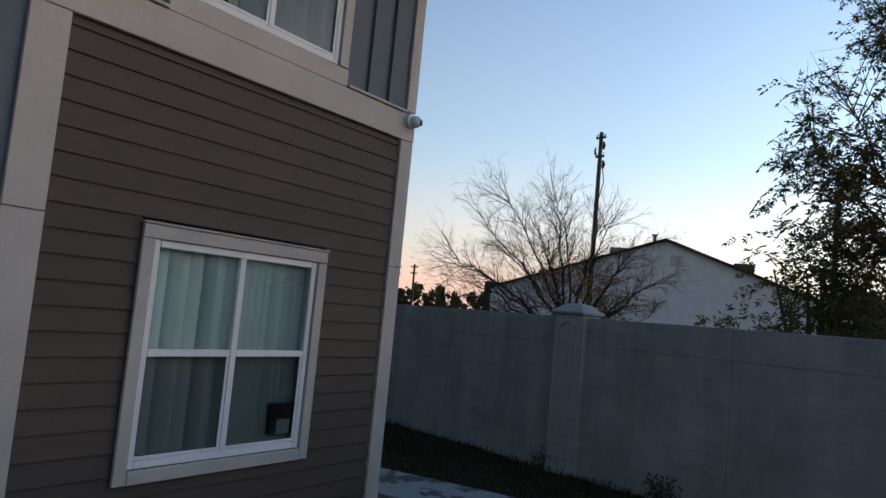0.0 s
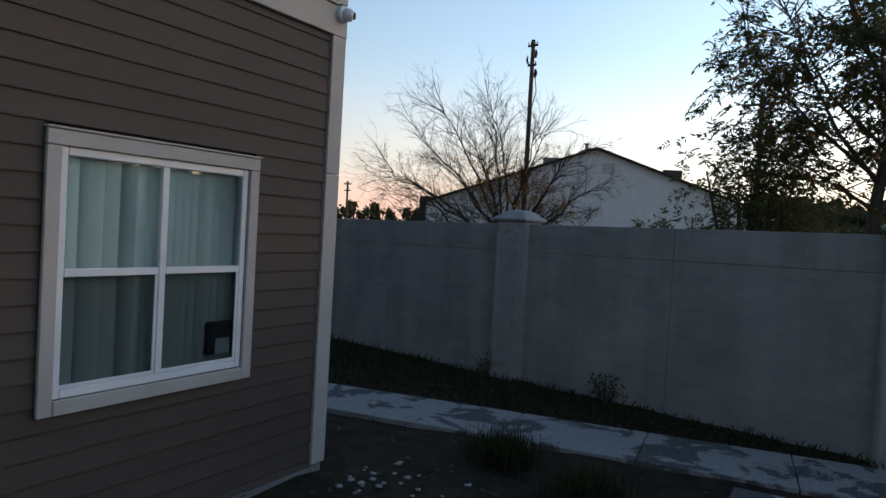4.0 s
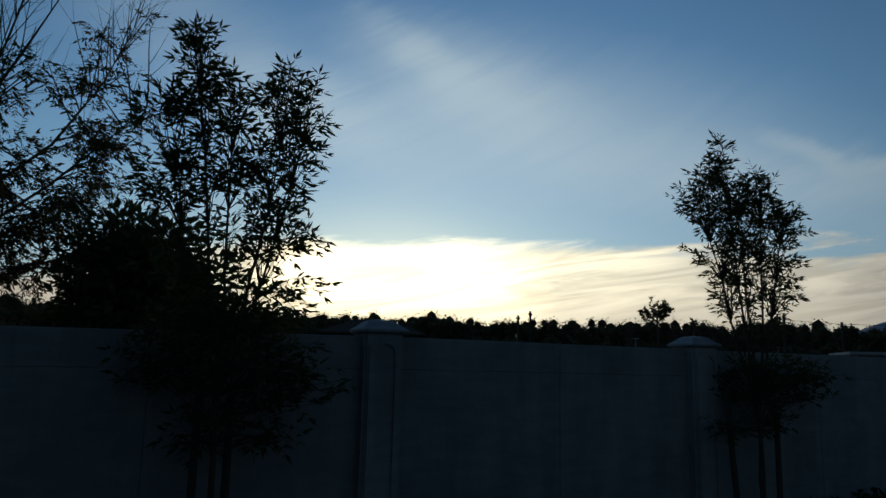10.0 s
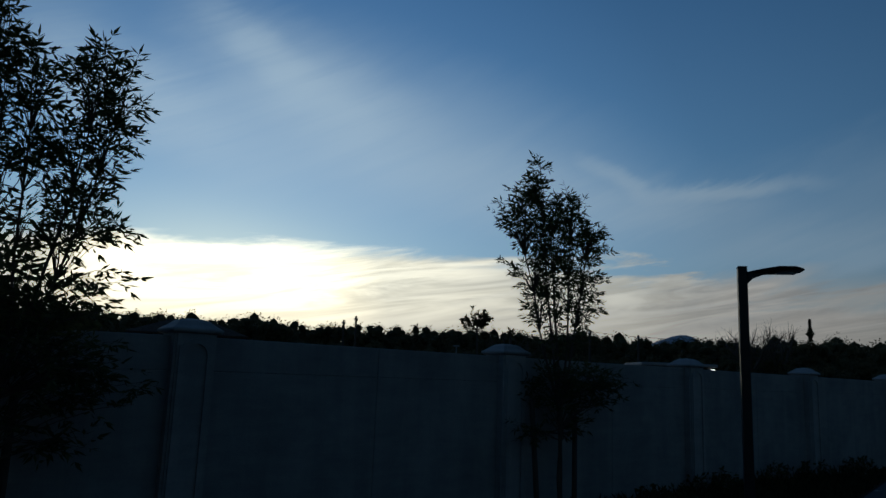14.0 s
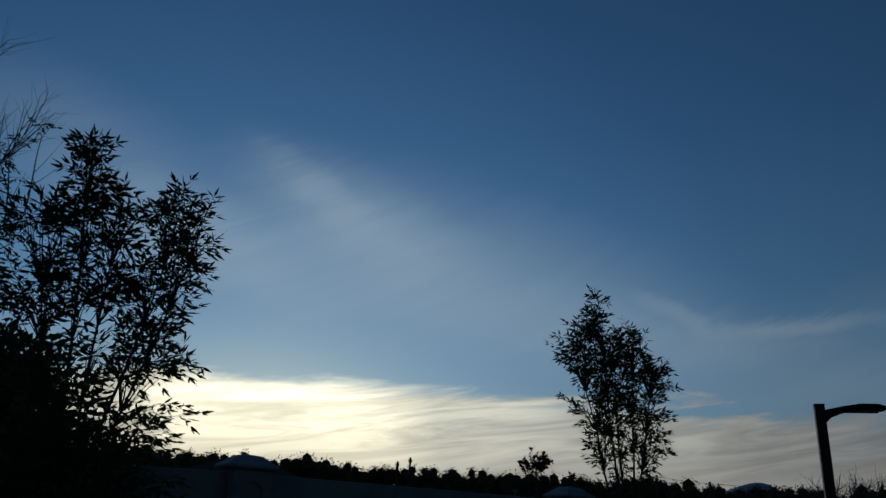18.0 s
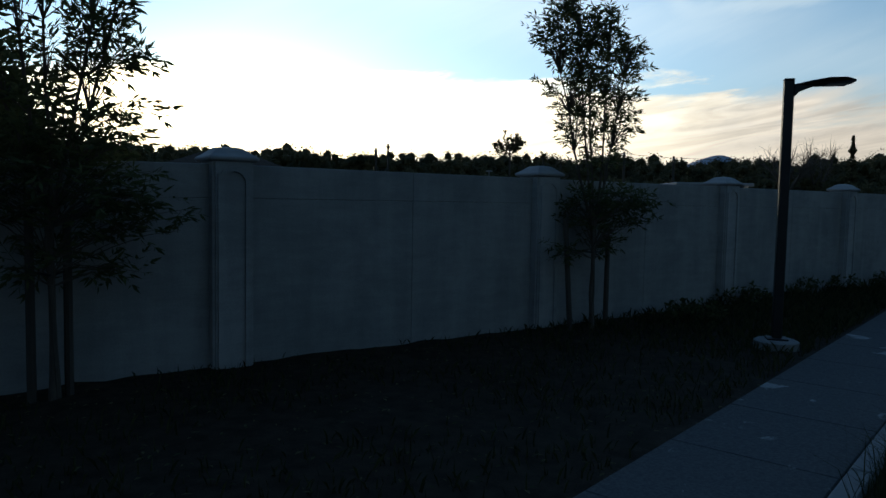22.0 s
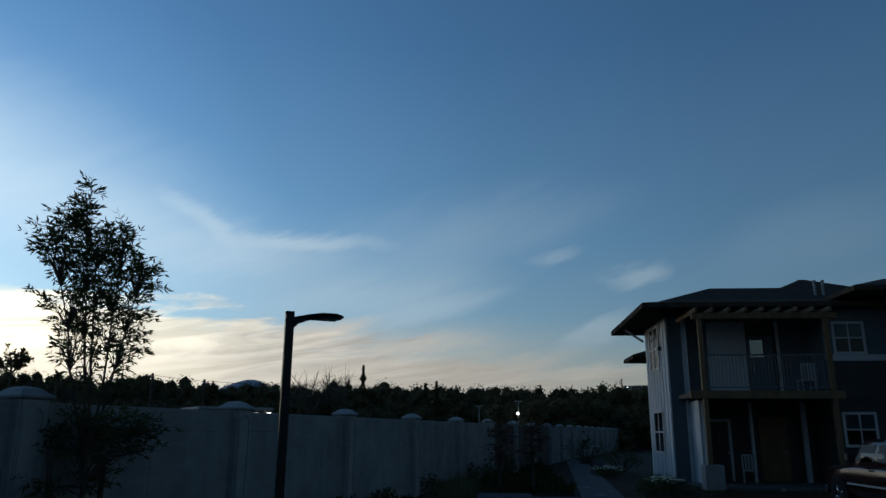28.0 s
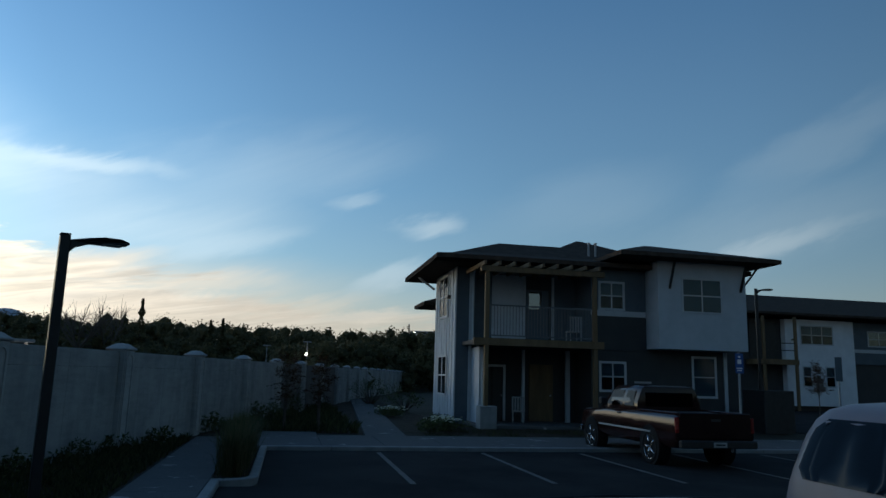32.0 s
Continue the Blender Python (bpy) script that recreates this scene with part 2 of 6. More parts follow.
def cast_wall(name, a, b):
    """Cast concrete, clouded and faintly streaked down the face."""
    m = bpy.data.materials.new(name)
    m.use_nodes = True
    n = Nodes(m.node_tree)
    at = n.add("NewGeometry").outputs["Position"]
    cloud = n.noise(at, 1.1, 6.0, 0.65, 0.4)
    course = n.noise(n.add("Mapping", Vector=at, Scale=(1.2, 1.2, 6.0)), 1.6, 5.0, 0.65)
    run = n.noise(n.add("Mapping", Vector=at, Scale=(3.2, 3.2, 0.28)), 1.0, 6.0, 0.62, 0.3)
    grain = n.noise(at, 55, 4.0, 0.65)
    k = n.math("ADD", n.math("ADD", n.math("MULTIPLY", cloud, 0.38), n.math("MULTIPLY", course, 0.20)), n.math("ADD", n.math("MULTIPLY", run, 0.27), n.math("MULTIPLY", grain, 0.15)))
    col = n.mix(n.smooth(k, 0.36, 0.64), (*a, 1), (*b, 1))
    p = n.add("BsdfPrincipled", Base_Color=col, Roughness=0.9)
    p.inputs["Specular IOR Level"].default_value = 0.2
    n.put(p.inputs["Normal"], n.add("Bump", Strength=0.4, Distance=0.012, Height=k).outputs[0])
    n.add("OutputMaterial", i0=p)
    return m


WALL_GREY = cast_wall("cast_wall", (0.235, 0.237, 0.235), (0.40, 0.395, 0.38))
WALL_BROWN = cast_wall("brown_wall", (0.125, 0.105, 0.095), (0.20, 0.172, 0.155))
PILLAR_GREY = cast_wall("cast_pillar", (0.27, 0.27, 0.265), (0.47, 0.46, 0.445))
CAP_GREY = surface("cast_cap", (0.27, 0.27, 0.27), (0.36, 0.355, 0.35), 5, 60, 0.8, 0.3)
SIDING = surface("brown_siding", (0.060, 0.040, 0.031), (0.088, 0.060, 0.047), 3.0, 140, 0.75, 0.25, vary=0.07, stretch=(1, 0.3, 1))
TRIM = surface("beige_trim", (0.42, 0.372, 0.333), (0.50, 0.445, 0.40), 2.5, 80, 0.7, 0.12)
BATTEN = surface("blue_grey_batten", (0.090, 0.113, 0.132), (0.112, 0.138, 0.158), 2.0, 80, 0.75, 0.1)
VINYL = surface("white_vinyl", (0.70, 0.69, 0.68), (0.78, 0.77, 0.76), 3, 90, 0.45, 0.03)
HOUSE_TRIM = surface("house_trim", (0.40, 0.415, 0.43), (0.48, 0.495, 0.51), 3, 90, 0.6, 0.03)
GUTTER = surface("brown_gutter", (0.085, 0.058, 0.046), (0.11, 0.078, 0.062), 3, 60, 0.5, 0.05)
SOFFIT = surface("dark_soffit", (0.050, 0.043, 0.037), (0.066, 0.056, 0.048), 2, 60, 0.8, 0.1)
SHINGLE = surface("dark_shingle", (0.046, 0.034, 0.027), (0.080, 0.060, 0.047), 3, 40, 0.96, 0.6, spec=0.06)
WHITE_WALL = surface("white_board", (0.62, 0.63, 0.65), (0.72, 0.73, 0.75), 1.5, 50, 0.75, 0.1)
PALE_WALL = surface("pale_blue_board", (0.39, 0.415, 0.44), (0.47, 0.495, 0.52), 1.5, 50, 0.75, 0.1)
DARK_WALL = surface("dark_blue_wall", (0.072, 0.092, 0.108), (0.098, 0.120, 0.138), 1.5, 50, 0.78, 0.1)
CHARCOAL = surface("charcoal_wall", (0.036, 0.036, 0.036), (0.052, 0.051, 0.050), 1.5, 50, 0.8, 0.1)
TIMBER = surface("stained_timber", (0.110, 0.066, 0.030), (0.19, 0.118, 0.056), 3, 50, 0.75, 0.25, stretch=(1, 1, 0.15))
BLACK_METAL = surface("black_metal", (0.018, 0.018, 0.019), (0.030, 0.030, 0.031), 6, 90, 0.45, 0.05, metal=0.3)
RAIL_GREY = surface("rail_grey", (0.085, 0.095, 0.105), (0.12, 0.13, 0.14), 6, 90, 0.55, 0.05)
BARK = surface("bark", (0.060, 0.048, 0.038), (0.13, 0.105, 0.082), 8, 60, 0.92, 0.8, stretch=(1, 1, 0.25))
TWIG = surface("grey_twig_bark", (0.034, 0.028, 0.024), (0.062, 0.052, 0.044), 8, 60, 0.95, 0.6, spec=0.1)
WEATHERED = surface("weathered_wood", (0.050, 0.042, 0.034), (0.100, 0.083, 0.066), 5, 50, 0.9, 0.5, stretch=(1, 1, 0.1))
BLIND = surface("blind_fabric", (0.60, 0.71, 0.655), (0.72, 0.81, 0.76), 2, 60, 0.85, 0.05, vary=0.16)
HOUSE_BLIND = surface("house_blind", (0.34, 0.42, 0.43), (0.44, 0.52, 0.53), 2, 60, 0.85, 0.05)
ROOM = surface("room_wall", (0.20, 0.19, 0.18), (0.26, 0.25, 0.24), 1, 30, 0.9, 0.05)
PLASTIC_WHITE = surface("white_plastic", (0.66, 0.68, 0.70), (0.74, 0.76, 0.78), 4, 60, 0.4, 0.0)
LINE_PAINT = surface("line_paint", (0.05, 0.05, 0.05), (0.12, 0.12, 0.118), 2, 50, 0.8, 0.1)
GLASS = glass("window_glass", (0.90, 0.95, 0.95), 0.97, 0.5)
SCREENED_GLASS = glass("screened_glass", (0.90, 0.95, 0.95), 0.94, 0.06)
DARK_GLASS = glass("dark_glass", (0.62, 0.68, 0.72), 0.85, 0.25)
MIRROR_GLASS = glass("door_glass", (0.5, 0.55, 0.6), 0.8, 5.0)
SCREEN = glass("screen_mesh", (0.80, 0.80, 0.80), 0.92, 0.0)


def leafy(name, a, b, vary=0.35):
    m = bpy.data.materials.new(name)
    m.use_nodes = True
    n = Nodes(m.node_tree)
    r = n.add("NewGeometry").outputs["Random Per Island"]
    col = n.mix(n.smooth(r, 0.1, 0.9), (*a, 1), (*b, 1))
    p = n.add("BsdfPrincipled", Base_Color=col, Roughness=0.75)
    p.inputs["Specular IOR Level"].default_value = 0.12
    t = n.add("BsdfTranslucent", Color=col)
    n.add("OutputMaterial", i0=n.add("MixShader", i0=0.35, i1=p, i2=t))
    return m


LEAF = leafy("green_leaf", (0.055, 0.068, 0.028), (0.105, 0.118, 0.050))
LEAF_AUTUMN = leafy("turning_leaf", (0.105, 0.070, 0.030), (0.25, 0.125, 0.045))
LEAF_RUST = leafy("rusty_leaf", (0.040, 0.022, 0.012), (0.085, 0.042, 0.020))
LEAF_ORANGE = leafy("orange_leaf", (0.30, 0.12, 0.03), (0.42, 0.20, 0.05))
LEAF_DARK = leafy("far_foliage", (0.066, 0.062, 0.028), (0.125, 0.108, 0.052))
GRASS = leafy("dry_grass", (0.060, 0.070, 0.030), (0.14, 0.12, 0.06))
WEED = leafy("dark_weed", (0.028, 0.038, 0.016), (0.070, 0.072, 0.030))
FLOWER = leafy("pale_flower", (0.62, 0.58, 0.36), (0.78, 0.76, 0.66))
CAR_SILVER = surface("silver_paint", (0.085, 0.093, 0.108), (0.10, 0.108, 0.123), 2, 300, 0.35, 0.0, metal=0.2)
CAR_WHITE = surface("pale_paint", (0.135, 0.13, 0.15), (0.16, 0.153, 0.175), 2, 300, 0.4, 0.0, spec=0.3)
CAR_MAROON = surface("maroon_paint", (0.017, 0.0065, 0.006), (0.023, 0.009, 0.008), 2, 300, 0.14, 0.0, spec=0.35)
TYRE = surface("tyre_rubber", (0.012, 0.012, 0.012), (0.022, 0.022, 0.022), 12, 90, 0.95, 0.2, spec=0.1)
CHROME = surface("chrome", (0.26, 0.27, 0.28), (0.36, 0.37, 0.38), 4, 60, 0.24, 0.0, metal=1.0)
RED_LENS = surface("red_lens", (0.16, 0.010, 0.009), (0.22, 0.014, 0.012), 5, 60, 0.25, 0.0)
SIGN_BLUE = surface("blue_sign", (0.02, 0.07, 0.24), (0.03, 0.085, 0.28), 4, 60, 0.45, 0.0)
CAR_GLASS = glass("car_glass", (0.10, 0.11, 0.12), 0.35, 0.25)
# the hill's pale blue has the haze of distance mixed into it
HILL_HAZE = surface("far_hill", (0.20, 0.25, 0.32), (0.25, 0.30, 0.37), 0.01, 0.1, 0.95, 0.0)
LAMP_LIT = glowing("lit_lamp", (1.0, 0.95, 0.85), 6.0)


# ---- mesh helpers ----
def box(bm, x0, x1, y0, y1, z0, z1):
    v = [bm.verts.new((x, y, z)) for z in (z0, z1) for x, y in ((x0, y0), (x1, y0), (x1, y1), (x0, y1))]
    for f in ((3, 2, 1, 0), (4, 5, 6, 7), (0, 1, 5, 4), (1, 2, 6, 5), (2, 3, 7, 6), (3, 0, 4, 7)):
        bm.faces.new([v[i] for i in f])
    return bm


def block(x0, x1, y0, y1, z0, z1, bevel=0.0):
    bm = box(bmesh.new(), min(x0, x1), max(x0, x1), min(y0, y1), max(y0, y1), min(z0, z1), max(z0, z1))
    if bevel:
        bmesh.ops.bevel(bm, geom=bm.edges[:], offset=bevel, segments=1, affect="EDGES")
    return bm


def tube(bm, points, radii, sides=8, cap=True):
    """A round bar through points, with a radius at each."""
    rings = []
    pts = [Vector(p) for p in points]
    ref = None
    for i, p in enumerate(pts):
        way = (pts[min(i + 1, len(pts) - 1)] - pts[max(i - 1, 0)]).normalized()
        ref = way.orthogonal().normalized() if ref is None else (ref - way * ref.dot(way)).normalized()
        other = way.cross(ref)
        rings.append([bm.verts.new(p + (ref * math.cos(a) + other * math.sin(a)) * radii[i]) for a in (2 * math.pi * k / sides for k in range(sides))])
    for a, b in zip(rings, rings[1:]):
        for k in range(sides):
            bm.faces.new((a[k], a[(k + 1) % sides], b[(k + 1) % sides], b[k]))
    if cap:
        bm.faces.new(rings[0][::-1]), bm.faces.new(rings[-1])
    return bm


def prism(bm, outline, axis, lo, hi):
    """Extrudes an outline of (p, q) pairs along axis 'x', 'y' or 'z'."""
    def at(p, q, s):
        return {"x": (s, p, q), "y": (p, s, q), "z": (p, q, s)}[axis]
    a = [bm.verts.new(at(p, q, lo)) for p, q in outline]
    b = [bm.verts.new(at(p, q, hi)) for p, q in outline]
    n = len(outline)
    for i in range(n):
        bm.faces.new((a[i], a[(i + 1) % n], b[(i + 1) % n], b[i]))
    bm.faces.new(a[::-1]), bm.faces.new(b)
    bmesh.ops.recalc_face_normals(bm, faces=bm.faces[:])
    return bm


def mesh_of(name, bm, material, smooth=False):
    me = bpy.data.meshes.new(name)
    bm.to_mesh(me)
    bm.free()
    me.materials.append(material)
    if smooth:
        me.polygons.foreach_set("use_smooth", [True] * len(me.polygons))
    return me


def part(name, bm, material, parent, label="", smooth=False):
    ob = new(name, mesh_of(name, bm, material, smooth) if isinstance(bm, bmesh.types.BMesh) else bm)
    ob.parent = parent
    if label:
        tagged(ob, label)
    return ob


def solid(name, bm, material, label, category, group="", kind="", at=None, smooth=False):
    ob = new(name, mesh_of(name, bm, material, smooth))
    if at is not None:
        ob.matrix_world = at
    return tagged(ob, label, category, group, kind)


def thing(name, at, label, category, group="", kind=""):
    ob = new(name)
    ob.empty_display_size = 0.2
    ob.matrix_world = at
    return tagged(ob, label, category, group, kind)


SITE_TURN = 13.5
SITE = pose(0, 0, 0, 0, 0, SITE_TURN)


def site(u, v, z=0.0, turn=0.0):
    """A pose on the plan of the housing estate, which is turned against the boundary wall."""
    return SITE @ pose(u, v, z, 0, 0, turn)


# ---- ground ----
def ground_sheet():
    bm = bmesh.new()
    n = 60
    edges = [math.copysign(abs(i / n * 2 - 1) ** 2.2, i / n * 2 - 1) * 900 for i in range(n + 1)]
    grid = []
    for y in edges:
        row = []
        for x in edges:
            far = max(abs(x), abs(y))
            h = 0.0 if far < 60 else noise.noise(Vector((x / 60, y / 60, 0))) * min((far - 60) / 60, 1.5)
            row.append(bm.verts.new((x, y, h - 0.10)))
        grid.append(row)
    for a, b in zip(grid, grid[1:]):
        for i in range(n):
            bm.faces.new((a[i], a[i + 1], b[i + 1], b[i]))
    return bm


solid("ground", ground_sheet(), SOIL, "dark bare soil reaching to the horizon", "ground", kind="structure", smooth=True)


def rough_bed(u0, u1, v0, v1, z, seed):
    """A planting bed with an uneven surface."""
    bm = bmesh.new()
    nu, nv = max(int((u1 - u0) / 0.25), 2), max(int((v1 - v0) / 0.25), 2)
    g = [[bm.verts.new((u0 + (u1 - u0) * i / nu, v0 + (v1 - v0) * j / nv,
                        z + 0.03 * noise.noise(Vector((i * 0.4, j * 0.4, seed))) + 0.02 * noise.noise(Vector((i * 1.3, j * 1.3, seed)))))
          for i in range(nu + 1)] for j in range(nv + 1)]
    for a, b in zip(g, g[1:]):
        for i in range(nu):
            bm.faces.new((a[i], a[i + 1], b[i + 1], b[i]))
    return bm


tagged(solid("planting_bed", rough_bed(-14, 18.1, 2.02, 11.5, -0.03, 1), BARK_MULCH, "dark bark mulch bed along the boundary wall", "planting bed", at=SITE), kind="structure")
solid("planting_bed", rough_bed(-8, -0.80, -9, 2.0, -0.03, 3), BARK_MULCH, "dark bark mulch bed beside the brown building", "planting bed", kind="structure", at=SITE)
solid("planting_bed", rough_bed(20.0, 60, -6.0, 4.5, -0.055, 5), BARK_MULCH, "dark mulch bed with low shrubs beyond the parking", "planting bed", kind="structure", at=SITE)
solid("planting_bed", rough_bed(20.0, 27.6, -11.5, -6.0, -0.055, 6), BARK_MULCH, "dark mulch bed before the apartment house", "planting bed", kind="structure", at=SITE)
solid("parking_lot", box(block(12.7, 18.0, -60, 0.2, -0.3, -0.07), 1.5, 12.7, -60, 0.76, -0.3, -0.07), ASPHALT, "dark asphalt parking lot with white stall lines", "parking lot", kind="structure", at=SITE)
solid("driveway", block(18.0, 60.0, -60, -19.5, -0.3, -0.075), ASPHALT, "dark asphalt drive between the houses", "driveway", kind="structure", at=SITE)
solid("pavement", block(-0.75, 1.5, -30, 0.9, -0.3, 0.0, 0.01), CONCRETE, "pale concrete pavement", "pavement", kind="structure", at=SITE)


def slab_path(name, label, slabs, shift=Matrix()):
    """A concrete path of single slabs, each its own piece."""
    base = thing(name, SITE @ shift, label, "path", kind="structure")
    for u0, u1, v0, v1 in slabs:
        part("slab", block(u0 + 0.004, u1 - 0.004, v0 + 0.004, v1 - 0.004, -0.12, 0.012, 0.008), CONCRETE, base)
    return base


slab_path("garden_path", "pale concrete path along the boundary wall",
          [(-14.05 + i * 1.2, -12.85 + i * 1.2, 5.62, 6.56) for i in range(12)] + [(0.35, 1.15, 5.62, 6.56)], pose(-4.0, 0.0, 0, 0, 0, 6.5) @ pose(4.0, 0, 0))
slab_path("entry_path", "pale concrete path from the wall to the parking", [(-0.75, 0.35, 2.05 + i * 1.25, 3.3 + i * 1.25) for i in range(3)])
slab_path("sidewalk", "pale concrete sidewalk beside the parking", [(-0.75 + i * 1.25, 0.5 + i * 1.25, 0.92, 2.02) for i in range(17)])
slab_path("rear_path", "pale concrete path between boundary wall and apartment house", [(i * 1.3, 1.3 + i * 1.3, -1.16, 0.0) for i in range(23)], pose(21.25, -2.36, 0, 0, 0, -3.9))
slab_path("front_walk", "pale concrete walk along the parking stalls", [(18.18, 21.3, 0.45 - 1.5 * (i + 1), 0.45 - 1.5 * i) for i in range(13)] + [(21.3, 22.35, -1.05, 0.45)])
slab_path("entrance_walk", "pale concrete walk to the house entrance", [(21.3 + i * 1.3, 22.6 + i * 1.3, -13.2, -11.6) for i in range(3)])


def kerb_line(name, label, runs):
    base = thing(name, SITE, label, "kerb", kind="structure")
    for u0, u1, v0, v1 in runs:
        part("kerb_stone", block(u0, u1, v0, v1, -0.25, 0.03, 0.02), KERB, base)
    return base


KERB_BASE = kerb_line("kerb", "pale concrete kerb round the parking stalls",
          [(1.5 + i * 1.4, 2.896 + i * 1.4, 0.76, 0.915) for i in range(8)] + [(12.72, 12.87, 0.70, 0.92), (13.22, 14.5, 0.2, 0.35), (14.504, 16.2, 0.2, 0.35), (16.204, 18.0, 0.2, 0.35)]
          + [(18.0, 18.16, 0.35 - 1.6 * (i + 1) + 0.004, 0.35 - 1.6 * i) for i in range(13)])
bm = bmesh.new()
arc = [radians(180 + 90 * k / 8) for k in range(9)]
rows = [[bm.verts.new((13.22 + r * math.cos(a), 0.70 + r * math.sin(a), z)) for a in arc] for r, z in ((0.50, -0.25), (0.50, 0.015), (0.485, 0.03), (0.365, 0.03), (0.35, 0.015), (0.35, -0.25))]
for p, q in zip(rows, rows[1:]):
    for i in range(8):
        bm.faces.new((p[i], p[i + 1], q[i + 1], q[i]))
for i in (0, 8):
    bm.faces.new([r[i] for r in rows])
bmesh.ops.recalc_face_normals(bm, faces=bm.faces[:])
part("corner_stone", bm, KERB, KERB_BASE, "curved kerb corner")
solid("island_bed", rough_bed(12.88, 17.98, 0.36, 0.915, 0.0, 9), BARK_MULCH, "narrow mulch island between stall and sidewalk", "planting bed", kind="structure", at=SITE)
solid("island_bed", rough_bed(4.5, 7.4, 0.12, 0.757, 0.0, 19), BARK_MULCH, "small mulch island at the head of the stalls", "planting bed", kind="structure", at=SITE)
kerb_line("island_kerb", "pale kerb round the small island", [(4.35, 4.498, 0.0, 0.757), (7.402, 7.55, 0.0, 0.757), (4.502, 5.95, 0.0, 0.118), (5.954, 7.398, 0.0, 0.118)])
for v in (-2.3, -4.76, -7.22, -9.68, -12.14):
    solid("stall_line", block(12.9, 17.7, v - 0.05, v + 0.05, -0.07, -0.066), LINE_PAINT, "worn white parking stall line on asphalt", "line", "stall lines", at=SITE)


# ---- boundary wall ----
WALL_Y, WALL_TOP = 7.35, 2.02
PILLARS = [-5.55, -1.32] + [3.09 + 4.37 * i for i in range(27)]
PILLARS = [-5.55 - 4.37 * i for i in (4, 3, 2, 1)] + PILLARS


def pillar_mesh():
    bm = bmesh.new()
    w, d = 0.21, 0.20
    box(bm, -w, w, -d, d, -0.2, WALL_TOP + 0.02)
    bmesh.ops.bevel(bm, geom=[e for e in bm.edges if abs(e.verts[0].co.z - e.verts[1].co.z) > 1], offset=0.025, segments=2, affect="EDGES")
    # raised border that leaves an arched panel on the face
    for s in (-1, 1):
        box(bm, min(s * 0.115, s * 0.165), max(s * 0.115, s * 0.165), -d - 0.022, -d, 0.0, WALL_TOP - 0.10)
    for k in range(8):
        a0, a1 = math.pi * k / 8, math.pi * (k + 1) / 8
        r0, r1, zc = 0.115, 0.165, WALL_TOP - 0.19
        ring = [(r0 * math.cos(a0), r0 * math.sin(a0)), (r1 * math.cos(a0), r1 * math.sin(a0)), (r1 * math.cos(a1), r1 * math.sin(a1)), (r0 * math.cos(a1), r0 * math.sin(a1))]
        front = [bm.verts.new((p, -d - 0.022, zc + q)) for p, q in ring]
        back = [bm.verts.new((p, -d, zc + q)) for p, q in ring]
        bm.faces.new(front)
        for i in range(4):
            bm.faces.new((front[i], back[i], back[(i + 1) % 4], front[(i + 1) % 4]))
    return mesh_of("pillar", bm, PILLAR_GREY)


def cap_mesh():
    bm = bmesh.new()
    z = WALL_TOP + 0.02
    profile = [(0.215, z), (0.245, z + 0.012), (0.256, z + 0.028), (0.250, z + 0.050), (0.195, z + 0.085), (0.15, z + 0.125), (0.115, z + 0.145), (0.0, z + 0.160)]
    rings = [[bm.verts.new((sx * r, sy * max(r - 0.02, 0), h)) for sx, sy in ((-1, -1), (1, -1), (1, 1), (-1, 1))] for r, h in profile[:-1]]
    for a, b in zip(rings, rings[1:]):
        for i in range(4):
            bm.faces.new((a[i], a[(i + 1) % 4], b[(i + 1) % 4], b[i]))
    tip = bm.verts.new((0, 0, profile[-1][1]))
    for i in range(4):
        bm.faces.new((rings[-1][i], rings[-1][(i + 1) % 4], tip))
    bm.faces.new(rings[0][::-1])
    bmesh.ops.bevel(bm, geom=bm.edges[:], offset=0.006, segments=1, affect="EDGES")
    return mesh_of("cap", bm, CAP_GREY)


def wall_drop(x):
    """How far the wall has sunk with the ground, west of its third pillar."""
    return 0.0135 * max(0.0, 3.09 - x)


def wall_panel(x0, x1, half, z0, z1):
    bm = block(x0, x1, -half, half, z0, z1, 0.006)
    for vert in bm.verts:
        vert.co.z -= wall_drop(vert.co.x)
    return bm


def boundary_wall():
    base = thing("boundary_wall", pose(0, WALL_Y, 0), "grey cast concrete boundary wall with capped pillars", "wall")
    pillar, cap = pillar_mesh(), cap_mesh()
    for x in PILLARS:
        p = part("pillar", pillar, None, base)
        p.location = (x, 0, -wall_drop(x))
        part("cap", cap, None, p, "pale pyramid-shaped pillar cap")
    rng = random.Random(4)
    for x0, x1 in zip(PILLARS, PILLARS[1:]):
        a, b = x0 + 0.188, x1 - 0.188
        mid = (a + b) / 2 + rng.uniform(-0.05, 0.05)
        for l, r in ((a, mid - 0.0015), (mid + 0.0015, b)):
            face = WALL_BROWN if 29 < x0 < 40 else WALL_GREY
            part("panel", wall_panel(l, r, 0.075, -0.2, 1.68), face, base, "brownish panel" if face is WALL_BROWN else "")
            part("coping_panel", wall_panel(l, r, 0.077, 1.6815, WALL_TOP), face, base)
    return base


boundary_wall()


# ---- brown building beside the camera ----
A_BASE = pose(-4.347, 3.426, 0, 0, 0, 11.75)


